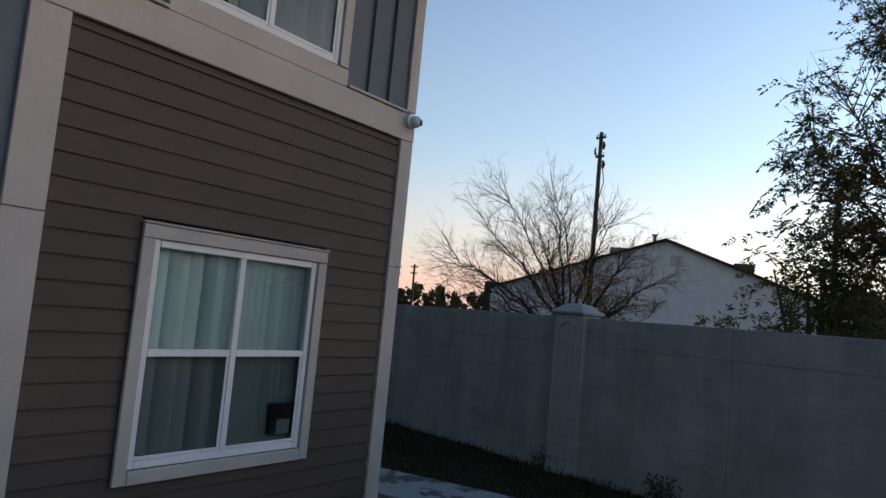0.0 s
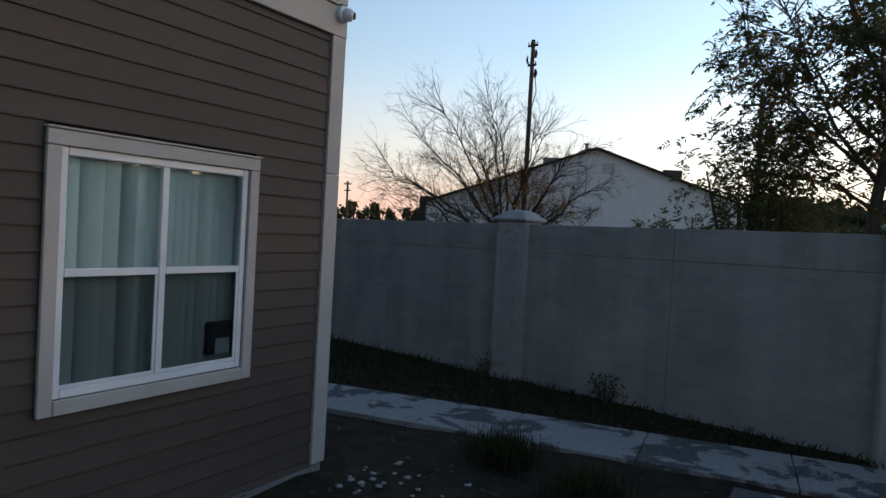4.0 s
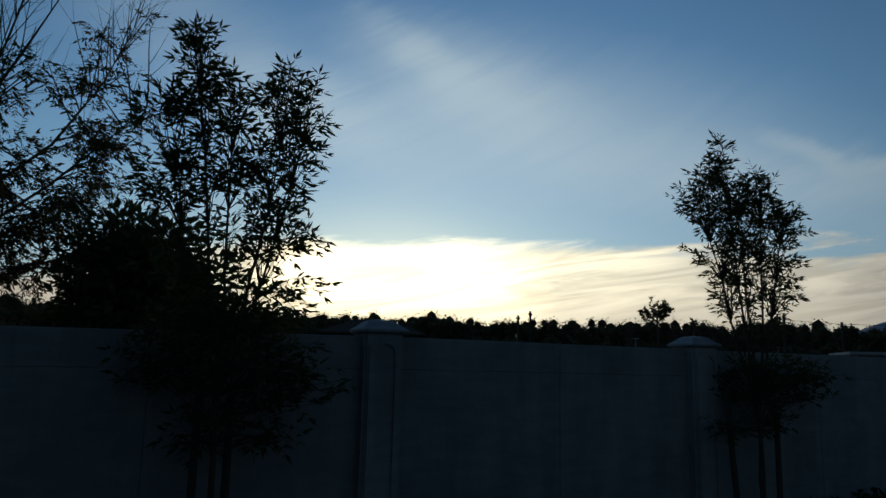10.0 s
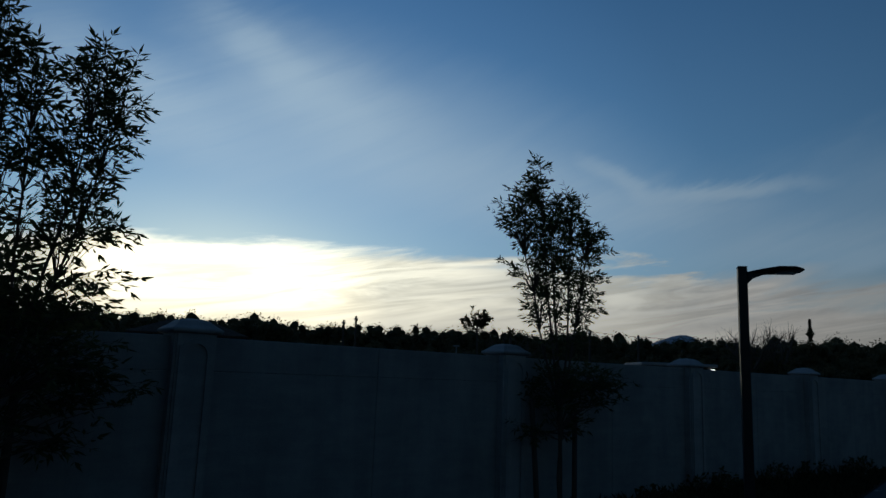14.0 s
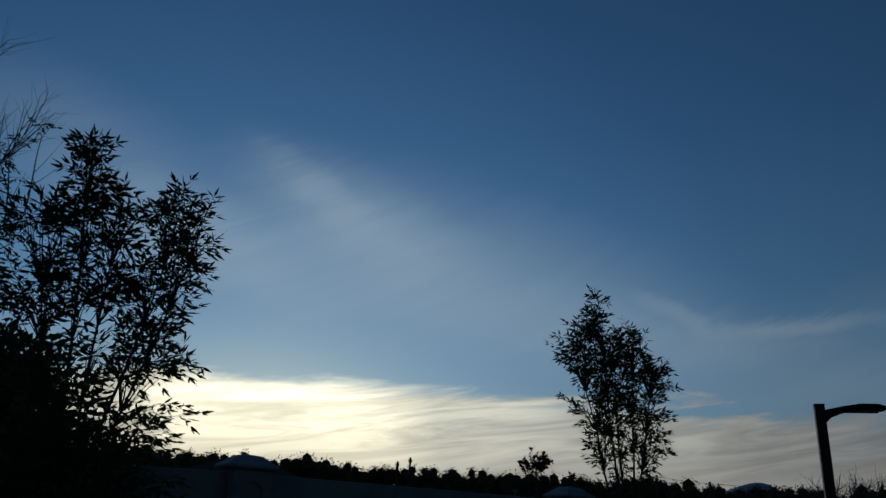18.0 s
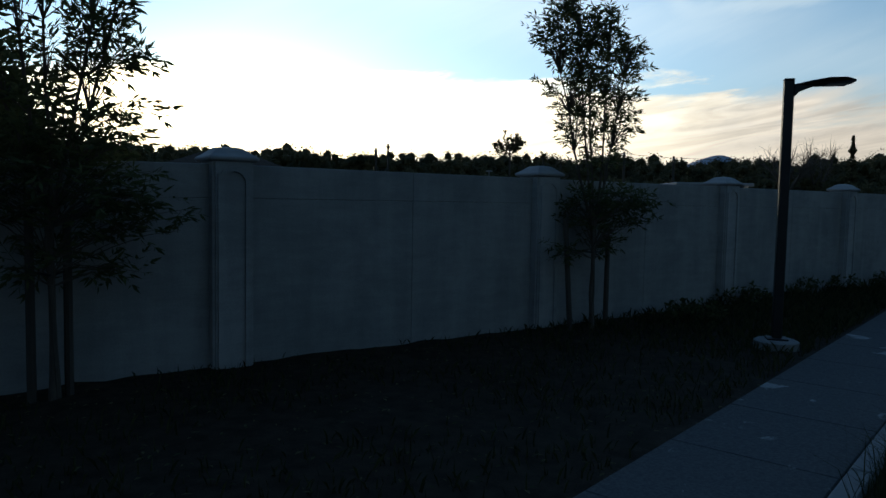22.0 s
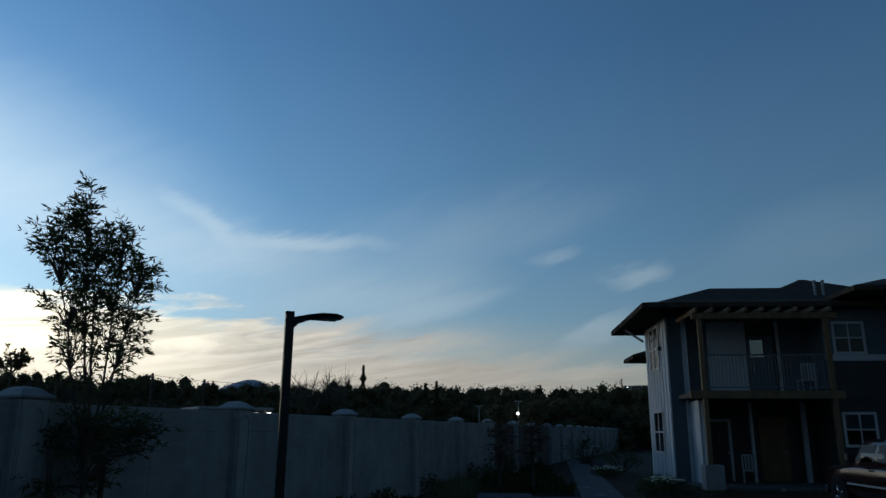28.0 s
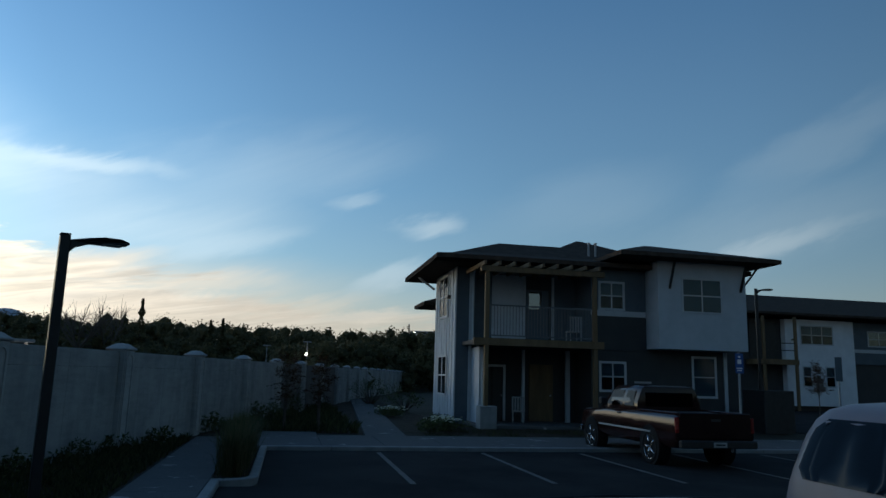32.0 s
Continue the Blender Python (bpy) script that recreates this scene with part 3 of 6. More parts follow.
def window_unit(house, name, y0, y1, z0, z1, trim, trim_mat, depth, label, blinds_seed, back=0.068, low_trim=True):
    """A four-light sliding window in a wall whose outside faces +x at x = 0; depth is how far the glass sits back."""
    w = part(name, block(0.004, 0.030, y0 - trim, y1 + trim, z1, z1 + trim, 0.004), trim_mat, house, label)
    part("head_flashing", block(0.0, 0.040, y0 - trim - 0.006, y1 + trim + 0.006, z1 + trim + 0.002, z1 + trim + 0.014, 0.003), trim_mat, w)
    for a, b in ((y0 - trim, y0), (y1, y1 + trim)):
        part("side_trim", block(0.004, 0.028, a, b, z0 - (trim if low_trim else 0), z1 - 0.002, 0.004), trim_mat, w)
    if low_trim:
        part("sill_trim", block(0.004, 0.032, y0 + 0.002, y1 - 0.002, z0 - trim, z0 - 0.002, 0.004), trim_mat, w)
    f = 0.044
    ym, zm = (y0 + y1) / 2, (z0 + z1) / 2
    for a, b, c, d in ((y0, y0 + f, z0, z1), (y1 - f, y1, z0, z1), (y0 + f, y1 - f, z0, z0 + f), (y0 + f, y1 - f, z1 - f, z1)):
        part("frame", block(-0.04, 0.008, a + 0.001, b - 0.001, c + 0.001, d - 0.001, 0.004), VINYL, w)
    part("mullion", block(-0.035, 0.010, ym - 0.022, ym + 0.022, z0 + f, z1 - f, 0.004), VINYL, w)
    for a, b in ((y0 + f, ym - 0.023), (ym + 0.023, y1 - f)):
        part("meeting_rail", block(-0.035, 0.008, a, b, zm - 0.020, zm + 0.020, 0.004), VINYL, w)
        for c, d in ((z0 + f, zm - 0.021), (zm + 0.021, z1 - f)):
            p = part("pane", block(-0.012, -0.007, a, b, c, d), GLASS if c > zm else SCREENED_GLASS, w)
            p.visible_shadow = False
        part("insect_screen", block(-0.006, -0.005, a, b, z0 + f, zm - 0.021), SCREEN, w, "dark insect screen").visible_shadow = False
        # sash of the lower, sliding light
        for c0, c1, e0, e1 in ((a, b, z0 + f, z0 + f + 0.022), (b - 0.018, b, z0 + f + 0.022, zm - 0.021)):
            part("sash", block(-0.0045, 0.004, c0, c1, e0 + 0.001, e1, 0.002), VINYL, w)
    # vertical blinds behind the glass
    rng = random.Random(blinds_seed)
    part("reveal", block(-0.20, -0.046, y1 - 0.004, y1 - 0.001, z0, z1), BLIND, w)
    part("reveal", block(-0.20, -0.046, y0 + 0.001, y0 + 0.004, z0, z1), BLIND, w)
    y, k = y0 + 0.02, 0
    while y < y1 - 0.02:
        left = y < ym
        turn = radians(rng.choice((8, 14, 22, -12, 40, 30))) if left else radians(34 + rng.uniform(-4, 4))
        wide = rng.uniform(0.080, 0.092) if left else 0.074
        bm = bmesh.new()
        rows = []
        for z in (z0 - 0.01, z1 + 0.02):
            ring = []
            for off in (0.0, 0.0015):
                for i in range(5):
                    a = (i / 4 - 0.5) * wide
                    bow = 0.006 * (1 - (i / 2 - 1) ** 2) + off
                    ring.append(bm.verts.new((-back + a * math.sin(turn) + bow * math.cos(turn), y + a * math.cos(turn) - bow * math.sin(turn), z)))
            rows.append(ring)
        lo, hi = rows
        for i in range(4):
            bm.faces.new((lo[5 + i], lo[6 + i], hi[6 + i], hi[5 + i])), bm.faces.new((lo[i + 1], lo[i], hi[i], hi[i + 1]))
        part("blind_slat", bm, BLIND, w, smooth=True)
        y += wide * math.cos(turn) * (rng.choice((0.86, 0.92, 0.97, 1.12)) if left else 0.93)
        k += 1
    return w


def wall_with_holes(x0, x1, y0, y1, z0, z1, holes):
    """A slab of wall, cut round rectangular openings (y0, y1, z0, z1)."""
    bm = bmesh.new()
    ys = sorted({y0, y1, *[h[0] for h in holes], *[h[1] for h in holes]})
    zs = sorted({z0, z1, *[h[2] for h in holes], *[h[3] for h in holes]})
    for a, b in zip(ys, ys[1:]):
        for c, d in zip(zs, zs[1:]):
            if any(h[0] <= a and b <= h[1] and h[2] <= c and d <= h[3] for h in holes):
                continue
            box(bm, x0, x1, a, b, c, d)
    bmesh.ops.remove_doubles(bm, verts=bm.verts[:], dist=0.0005)
    inner = [f for f in bm.faces if sum(1 for g in bm.faces if g is not f and set(g.verts) == set(f.verts))]
    bmesh.ops.delete(bm, geom=inner, context="FACES_ONLY")
    bmesh.ops.recalc_face_normals(bm, faces=bm.faces[:])
    return bm


def brown_building():
    h = thing("apartment_building", A_BASE, "two-storey house in brown lap siding, beige trim and blue-grey battens", "building")
    lo, up = (-2.10, -0.876, 0.848, 2.088), (-2.10, -0.885, 3.465, 4.645)
    part("wall", wall_with_holes(-0.30, -0.045, -14, -0.045, -0.1, 4.84, [lo, up]), CHARCOAL, h, "dark sheathing behind the siding")
    part("end_wall", block(-12, -0.30, -0.30, -0.045, -0.1, 4.84), BATTEN, h)
    part("back_wall", block(-12, -11.7, -14, -0.305, -0.1, 4.84), BATTEN, h)
    part("side_wall", block(-11.7, -0.305, -14, -13.7, -0.1, 4.84), BATTEN, h)
    part("room_back", block(-3.2, -3.1, -13.6, -0.4, 0.0, 4.8), ROOM, h)
    part("room_floor", block(-3.09, -0.31, -13.6, -0.31, 2.6, 2.75), ROOM, h)
    part("ground_floor", block(-3.09, -0.31, -13.6, -0.31, -0.05, 0.1), ROOM, h)
    part("room_ceiling", block(-3.09, -0.31, -13.6, -0.31, 4.72, 4.8), ROOM, h)
    # lap siding, board over board
    expo, y_a, y_b = 0.1252, -2.685, -0.150
    for i in range(27):
        z0 = max(expo * i - 0.057, 0.014)
        z1 = min(expo * i - 0.057 + expo + 0.015, 3.125)
        if z0 > 3.1:
            break
        spans = [(y_a, y_b)]
        if z1 > lo[2] - 0.11 and z0 < lo[3] + 0.12:
            spans = [(y_a, lo[0] - 0.07), (lo[1] + 0.07, y_b)]
            if z0 < lo[2] - 0.10 or z1 > lo[3] + 0.13:
                spans = [(y_a, y_b)]
        for a, b in spans:
            bm = prism(bmesh.new(), [(-0.044, z0), (0.002, z0), (0.003, z0 + 0.006), (-0.012, z1), (-0.044, z1)], "y", a, b)
            part("siding_board", bm, SIDING, h)
    window_unit(h, "window", *lo, 0.076, TRIM, 0.03, "white sliding window with beige trim and vertical blinds", 3)
    window_unit(h, "window", *up, 0.085, TRIM, 0.03, "white upper window with beige trim and drawn blinds", 8, back=0.052, low_trim=False)
    # belly band, corner boards and upper trim
    part("belly_band", block(-0.044, 0.022, -14, 0.0, 3.128, 3.335, 0.004), TRIM, h, "wide beige band board")
    part("band_flashing", block(-0.04, 0.04, -0.782, -0.116, 3.339, 3.359, 0.004), TRIM, h)
    part("band_flashing", block(-0.04, 0.04, -14, -2.20, 3.339, 3.359, 0.004), TRIM, h)
    part("sill_board", block(-0.044, 0.020, -2.195, -0.785, 3.337, 3.46, 0.004), TRIM, h)
    for z0, z1 in ((0.03, 2.138), (2.142, 3.126)):
        part("corner_board", block(-0.044, 0.018, -0.146, 0.0, z0, z1, 0.004), TRIM, h)
        part("corner_return", block(-0.13, -0.046, -0.044, 0.014, z0, z1, 0.004), TRIM, h)
        part("corner_board", block(-0.044, 0.018, -2.885, -2.688, z0, z1, 0.004), TRIM, h)
    part("corner_board", block(-0.044, 0.018, -0.112, 0.0, 3.363, 4.80, 0.004), TRIM, h)
    part("corner_return", block(-0.13, -0.046, -0.044, 0.014, 3.13, 4.80, 0.004), TRIM, h)
    part("foundation", block(-0.30, -0.012, -14, -0.01, -0.15, 0.012), KERB, h)
    # blue-grey board and batten
    for a, b, z0, z1 in ((-0.782, -0.116, 3.363, 4.82), (-14, -2.20, 3.363, 4.82), (-14, -2.889, 0.02, 3.126)):
        part("board", block(-0.044, -0.004, a, b, z0, z1), BATTEN, h)
        y = b - 0.20
        while y > max(a, b - 3.2) + 0.03:
            part("batten", block(-0.003, 0.018, y - 0.022, y + 0.022, z0, z1, 0.003), BATTEN, h)
            y -= 0.232
    # eaves: soffit, fascia, gutter, roof
    part("soffit", block(-12.4, 0.93, -14.4, 0.36, 4.842, 4.862), SOFFIT, h)
    part("fascia", block(0.932, 0.952, -14.4, 0.36, 4.76, 4.96, 0.003), GUTTER, h)
    part("fascia", block(-12.4, 0.95, 0.362, 0.384, 4.76, 4.96, 0.003), GUTTER, h)
    bm = prism(bmesh.new(), [(0.956, 4.80), (1.02, 4.80), (1.055, 4.88), (1.062, 4.955), (1.05, 4.96), (1.04, 4.885), (1.01, 4.815), (0.956, 4.815)], "y", -14.4, 0.40)
    part("gutter", bm, GUTTER, h, "dark brown metal gutter")
    bm = bmesh.new()
    e = [bm.verts.new(p) for p in ((1.06, -14.4, 4.965), (1.06, 0.40, 4.965), (-12.4, 0.40, 4.965), (-12.4, -14.4, 4.965))]
    r = [bm.verts.new(p) for p in ((-5.7, -8, 7.0), (-5.7, -6, 7.0))]
    for f in ((e[0], e[1], r[1], r[0]), (e[1], e[2], r[1]), (e[2], e[3], r[0], r[1]), (e[3], e[0], r[0]), (e[3], e[2], e[1], e[0])):
        bm.faces.new(f)
    part("roof", bm, SHINGLE, h, "dark shingle roof")
    bm = tube(bmesh.new(), [(-0.10, 0.03, 4.72), (-0.10, 0.26, 4.72), (-0.10, 0.34, 4.75), (-0.10, 0.36, 4.86)], [0.022] * 5, 8)
    part("downpipe", bm, GUTTER, h, "thin brown pipe under the eave", True)
    return h


brown_building()


def window_sill_things():
    solid("printer", block(-0.050, -0.0128, -0.225, -0.02, 0.0, 0.20, 0.008), CHARCOAL, "dark box standing behind the window glass", "box", at=A_BASE @ pose(0, -0.90, 0.945))
    solid("paper_box", block(-0.045, -0.0124, -0.17, -0.05, 0.0, 0.10, 0.004), PLASTIC_WHITE, "small white box behind the window glass", "box", at=A_BASE @ pose(0, -0.90, 0.945))


window_sill_things()


def security_camera():
    at = A_BASE @ pose(0.022, -0.075, 3.285)
    c = thing("security_camera", at, "small white dome security camera on the band board", "camera")
    bm = tube(bmesh.new(), [(0, 0, 0), (0.012, 0, 0), (0.03, 0, 0), (0.034, 0, 0)], [0.058, 0.060, 0.056, 0.045], 20)
    part("mount", bm, PLASTIC_WHITE, c, smooth=False)
    bm = bmesh.new()
    bmesh.ops.create_uvsphere(bm, u_segments=20, v_segments=12, radius=0.047)
    bmesh.ops.translate(bm, verts=bm.verts[:], vec=(0.055, 0.01, -0.006))
    ball = part("ball", bm, PLASTIC_WHITE, c, smooth=True)
    bm = tube(bmesh.new(), [(0.085, 0.030, -0.010), (0.097, 0.038, -0.011), (0.099, 0.039, -0.011)], [0.026, 0.024, 0.015], 16)
    part("lens", bm, BLACK_METAL, ball, "dark glass lens")


security_camera()


# ---- apartment house across the parking ----
def site_house(u, v):
    """Local x runs along the front to the right, y to the back."""
    return SITE @ pose(u, v, 0, 0, 0, -90)


def plain_window(house, x0, x1, z0, z1, y, cols=2, trim=0.09, dark=True, rows=2):
    w = part("window", block(x0 - trim, x1 + trim, y - 0.03, y - 0.004, z1, z1 + trim, 0.004), HOUSE_TRIM, house, "white framed window")
    part("sill", block(x0 - trim, x1 + trim, y - 0.04, y - 0.004, z0 - trim, z0), HOUSE_TRIM, w)
    for a, b in ((x0 - trim, x0), (x1, x1 + trim)):
        part("frame", block(a, b, y - 0.03, y - 0.004, z0 + 0.001, z1 - 0.001), HOUSE_TRIM, w)
    for i in range(1, cols):
        x = x0 + (x1 - x0) * i / cols
        part("mullion", block(x - 0.025, x + 0.025, y - 0.022, y - 0.006, z0, z1), HOUSE_TRIM, w)
    if rows > 1:
        part("meeting_rail", block(x0, x1, y - 0.020, y - 0.007, (z0 + z1) / 2 - 0.025, (z0 + z1) / 2 + 0.025), HOUSE_TRIM, w)
    for i in range(cols):
        a, b = x0 + (x1 - x0) * i / cols, x0 + (x1 - x0) * (i + 1) / cols
        part("pane", block(a + 0.002, b - 0.002, y - 0.013, y - 0.009, z0, z1), DARK_GLASS, w)
        # no opening here: a black backing paints the unlit room
        part("room_shade", block(a + 0.002, b - 0.002, y - 0.0045, y - 0.0005, z0, z1), BLACK_METAL, w)
        part("blind", block(a + 0.002, b - 0.002, y - 0.0075, y - 0.005, z0 + (z1 - z0) * (0.5 if dark else 0.0), z1), HOUSE_BLIND, w)
    return w


def hip_roof(bm, x0, x1, y0, y1, z, rise, inset):
    e = [bm.verts.new(p) for p in ((x0, y0, z), (x1, y0, z), (x1, y1, z), (x0, y1, z))]
    b = [bm.verts.new((v.co.x, v.co.y, z - 0.16)) for v in e]
    ym = (y0 + y1) / 2
    r = [bm.verts.new((x0 + inset, ym, z + rise)), bm.verts.new((x1 - inset, ym, z + rise))]
    for f in ((e[0], e[1], r[1], r[0]), (e[1], e[2], r[1]), (e[2], e[3], r[0], r[1]), (e[3], e[0], r[0]), (b[3], b[2], b[1], b[0])):
        bm.faces.new(f)
    for i in range(4):
        bm.faces.new((b[i], b[(i + 1) % 4], e[(i + 1) % 4], e[i]))
    return bm


def apartment_house():
    h = thing("apartment_house", site_house(27.9, -6.4), "two-storey apartment house with timber balcony and white bay", "house")
    top = 5.95
    part("wall", block(0.0, 0.52, 0, 0.3, -0.1, top), DARK_WALL, h, "dark blue wall strip at the corner")
    part("side_wall", block(-0.03, 0.0, -0.03, 4.0, -0.1, top), PALE_WALL, h, "white board and batten side wall")
    for i in range(8):
        part("batten", block(-0.055, -0.031, i * 0.5, i * 0.5 + 0.06, -0.05, top), PALE_WALL, h)
    part("side_return", block(0.0, 6.0, 3.7, 4.0, -0.1, top), DARK_WALL, h)
    part("rear_wing", block(3.2, 10.7, 4.01, 14, -0.1, top), DARK_WALL, h)
    part("corner_trim", block(0.50, 0.62, -0.04, 0.3, -0.1, top), HOUSE_TRIM, h)
    part("balcony_side", block(0.63, 0.85, -1.2, 0.3, -0.1, 2.8), PALE_WALL, h)
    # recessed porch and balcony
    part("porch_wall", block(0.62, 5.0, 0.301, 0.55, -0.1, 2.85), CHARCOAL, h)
    part("balcony_wall", block(0.62, 5.0, 0.301, 0.55, 2.851, top), DARK_WALL, h)
    part("balcony_panel", block(1.50, 2.78, 0.27, 0.299, 3.05, 5.75), PALE_WALL, h, "pale wall panel on the balcony")
    # flat charcoal sheet paints the shade of the door recess; the wall runs straight
    part("doorway_shade", block(2.90, 3.98, 0.275, 0.299, 3.05, 5.75), CHARCOAL, h)
    for x in (2.78, 3.98):
        part("balcony_trim", block(x, x + 0.11, 0.24, 0.30, 3.05, 5.75), HOUSE_TRIM, h)
    d = part("balcony_door", block(2.93, 3.85, 0.24, 0.274, 3.05, 5.20, 0.01), DARK_WALL, h, "dark balcony door with a bright pane")
    part("door_pane", block(3.02, 3.55, 0.225, 0.239, 4.42, 5.12), MIRROR_GLASS, d)
    # pale sheet added behind the pane to make it look bright, no real blind
    part("door_blind", block(3.02, 3.55, 0.2395, 0.2399, 4.42, 5.12), BLIND, d)
    door = part("front_door", block(1.55, 2.00, 0.26, 0.30, 0.05, 2.10, 0.01), CHARCOAL, h, "dark front door with white trim")
    for a, b, c, e in ((1.98, 2.08, 0.05, 2.2), (1.0, 1.98, 2.11, 2.2)):
        part("door_trim", block(a, b, 0.22, 0.299, c, e), HOUSE_TRIM, door)
    part("handle", block(1.90, 1.94, 0.20, 0.258, 0.98, 1.06, 0.008), CAP_GREY, door)
    for x, w in ((2.66, 0.10), (4.46, 0.16), (5.16, 0.12)):
        part("porch_post", block(x, x + w, -0.10, 0.05, 0.0, 2.80), HOUSE_TRIM, h, "white porch post")
    part("balcony_floor", block(0.25, 4.95, -2.55, 0.30, 2.88, 3.02), CHARCOAL, h)
    part("porch_floor", block(0.3, 5.2, -2.4, 0.30, -0.08, 0.04), CONCRETE, h)
    part("balcony_beam", block(0.02, 4.9, -2.72, -2.56, 2.80, 3.06, 0.01), TIMBER, h, "brown timber balcony beam")
    for x in (0.42, 4.50):
        part("timber_post", block(x, x + 0.15, -2.70, -2.55, 0.72, 5.55, 0.012), TIMBER, h, "brown timber post")
        part("pedestal", block(x - 0.18, x + 0.42, -2.90, -2.35, -0.05, 0.72, 0.02), KERB, h, "square concrete pedestal")
    part("pergola_beam", block(0.25, 4.95, -2.73, -2.52, 5.42, 5.62, 0.01), TIMBER, h)
    for i in range(9):
        part("rafter", block(0.30 + i * 0.54, 0.38 + i * 0.54, -2.95, -0.2, 5.63, 5.78, 0.01), TIMBER, h)
    rail = part("balcony_rail", block(0.58, 4.48, -2.65, -2.61, 4.20, 4.25), RAIL_GREY, h, "dark grey metal balcony railing")
    part("bottom_rail", block(0.58, 4.48, -2.65, -2.61, 3.14, 3.18), RAIL_GREY, rail)
    bar = mesh_of("baluster", block(-0.009, 0.009, -2.64, -2.622, 3.18, 4.20), RAIL_GREY)
    for i in range(34):
        part("baluster", bar, None, rail).location = (0.66 + i * 0.115, 0, 0)
    # right part of the front
    part("front_wall", block(5.0, 10.7, -1.3, 3.9, -0.1, 2.9), CHARCOAL, h, "charcoal ground-floor wall")
    part("front_wall", block(5.0, 10.7, -1.3, 3.9, 2.901, top), DARK_WALL, h, "dark blue upper wall")
    part("belly_band", block(5.0, 7.28, -1.33, -1.302, 4.15, 4.36), HOUSE_TRIM, h)
    part("lower_band", block(5.0, 7.28, -1.325, -1.302, 2.84, 4.149), CHARCOAL, h)
    part("corner_trim", block(10.58, 10.72, -1.35, -1.20, -0.05, 2.90), HOUSE_TRIM, h)
    plain_window(h, 5.40, 6.32, 4.46, 5.42, -1.3)
    plain_window(h, 5.40, 6.34, 1.36, 2.34, -1.3)
    plain_window(h, 9.28, 10.18, 1.20, 2.64, -1.3, cols=1, dark=False)
    plate = part("house_number", block(6.75, 7.45, -1.34, -1.303, 1.62, 1.70), CAP_GREY, h)
    bay = part("bay", block(7.30, 11.03, -2.3, -1.302, 2.93, 6.27), PALE_WALL, h, "white overhanging bay with a double window")
    plain_window(bay, 8.34, 9.92, 4.38, 5.60, -2.3, trim=0.07, dark=False)
    for x in (7.78, 10.80):
        bm = tube(bmesh.new(), [(x, -2.30, 5.22), (x + 0.01, -2.50, 5.70), (x + 0.02, -2.72, 6.27)], [0.05, 0.05, 0.05], 4)
        part("bracket", bm, BLACK_METAL, h, "dark timber eave bracket")
    bm = tube(bmesh.new(), [(11.02, -2.2, 5.45), (11.36, -2.2, 5.86), (11.70, -2.2, 6.27)], [0.045] * 3, 4)
    part("bracket", bm, BLACK_METAL, h)
    # side windows, four lights each
    for z0, z1 in ((4.14, 5.72), (1.02, 2.46)):
        w = part("side_window", block(-0.085, -0.056, 1.30, 3.00, z1, z1 + 0.09), HOUSE_TRIM, h, "white framed side window")
        part("sill", block(-0.09, -0.056, 1.30, 3.00, z0 - 0.09, z0), HOUSE_TRIM, w)
        zm = (z0 + z1) / 2
        for a, b in ((1.30, 1.40), (2.11, 2.19), (2.90, 3.00)):
            part("frame", block(-0.083, -0.056, a, b, z0 + 0.001, z1 - 0.001), HOUSE_TRIM, w)
        for a, b in ((1.402, 2.108), (2.192, 2.898)):
            part("meeting_rail", block(-0.080, -0.056, a, b, zm - 0.03, zm + 0.03), HOUSE_TRIM, w)
            for c, d in ((z0, zm - 0.031), (zm + 0.031, z1)):
                part("pane", block(-0.066, -0.060, a, b, c, d), DARK_GLASS, w)
                # black backing on the wall in place of the unlit inside
                part("room_shade", block(-0.0575, -0.056, a, b, c, d), BLACK_METAL, w)
    # pipe, entrance and balcony things
    part("downspout", tube(bmesh.new(), [(0.60, -0.75, 5.92), (0.62, -0.20, 5.70), (0.64, -0.10, 5.55), (0.64, -0.10, 3.0), (0.74, -1.25, 2.7), (0.76, -1.25, 0.05)], [0.04] * 6, 8), HOUSE_TRIM, h, "white metal downspout")
    entry = part("entrance_door", block(3.05, 4.05, 0.25, 0.30, 0.05, 2.25, 0.01), TIMBER, h, "dark brown recessed entrance door")
    part("door_knob", tube(bmesh.new(), [(3.92, 0.20, 1.05), (3.92, 0.25, 1.05)], [0.035, 0.02], 10), CAP_GREY, entry)
    part("wall_lamp", block(-0.20, -0.056, 0.8, 0.95, 4.75, 4.9, 0.02), BLACK_METAL, h)
    # roof in hips
    part("roof", hip_roof(bmesh.new(), -1.2, 9.0, -1.25, 5.6, 6.10, 1.30, 3.5), SHINGLE, h, "dark low-pitched shingle roof")
    part("eave_skirt", hip_roof(bmesh.new(), -1.2, 11.6, -1.9, 5.6, 6.13, 0.85, 4.0), SHINGLE, h)
    part("bay_roof", hip_roof(bmesh.new(), 5.4, 12.05, -3.15, 5.2, 6.44, 1.05, 3.1), SHINGLE, h)
    part("centre_roof", hip_roof(bmesh.new(), 3.0, 10.8, 0.4, 8.6, 6.45, 1.75, 3.8), SHINGLE, h)
    part("lower_roof", hip_roof(bmesh.new(), -0.45, 1.8, 4.6, 7.2, 5.0, 0.35, 1.0), SHINGLE, h)
    for x, y in ((5.75, 0.6), (6.05, 0.6)):
        part("vent_pipe", tube(bmesh.new(), [(x, y, 6.5), (x, y, 7.28), (x, y, 7.36)], [0.05, 0.05, 0.08], 8), CAP_GREY, h, "grey roof vent")
    part("soffit_pipe", tube(bmesh.new(), [(-0.2, 3.5, 5.4), (-0.6, 3.6, 5.7), (-0.9, 3.7, 5.94)], [0.05] * 3, 6), HOUSE_TRIM, h)
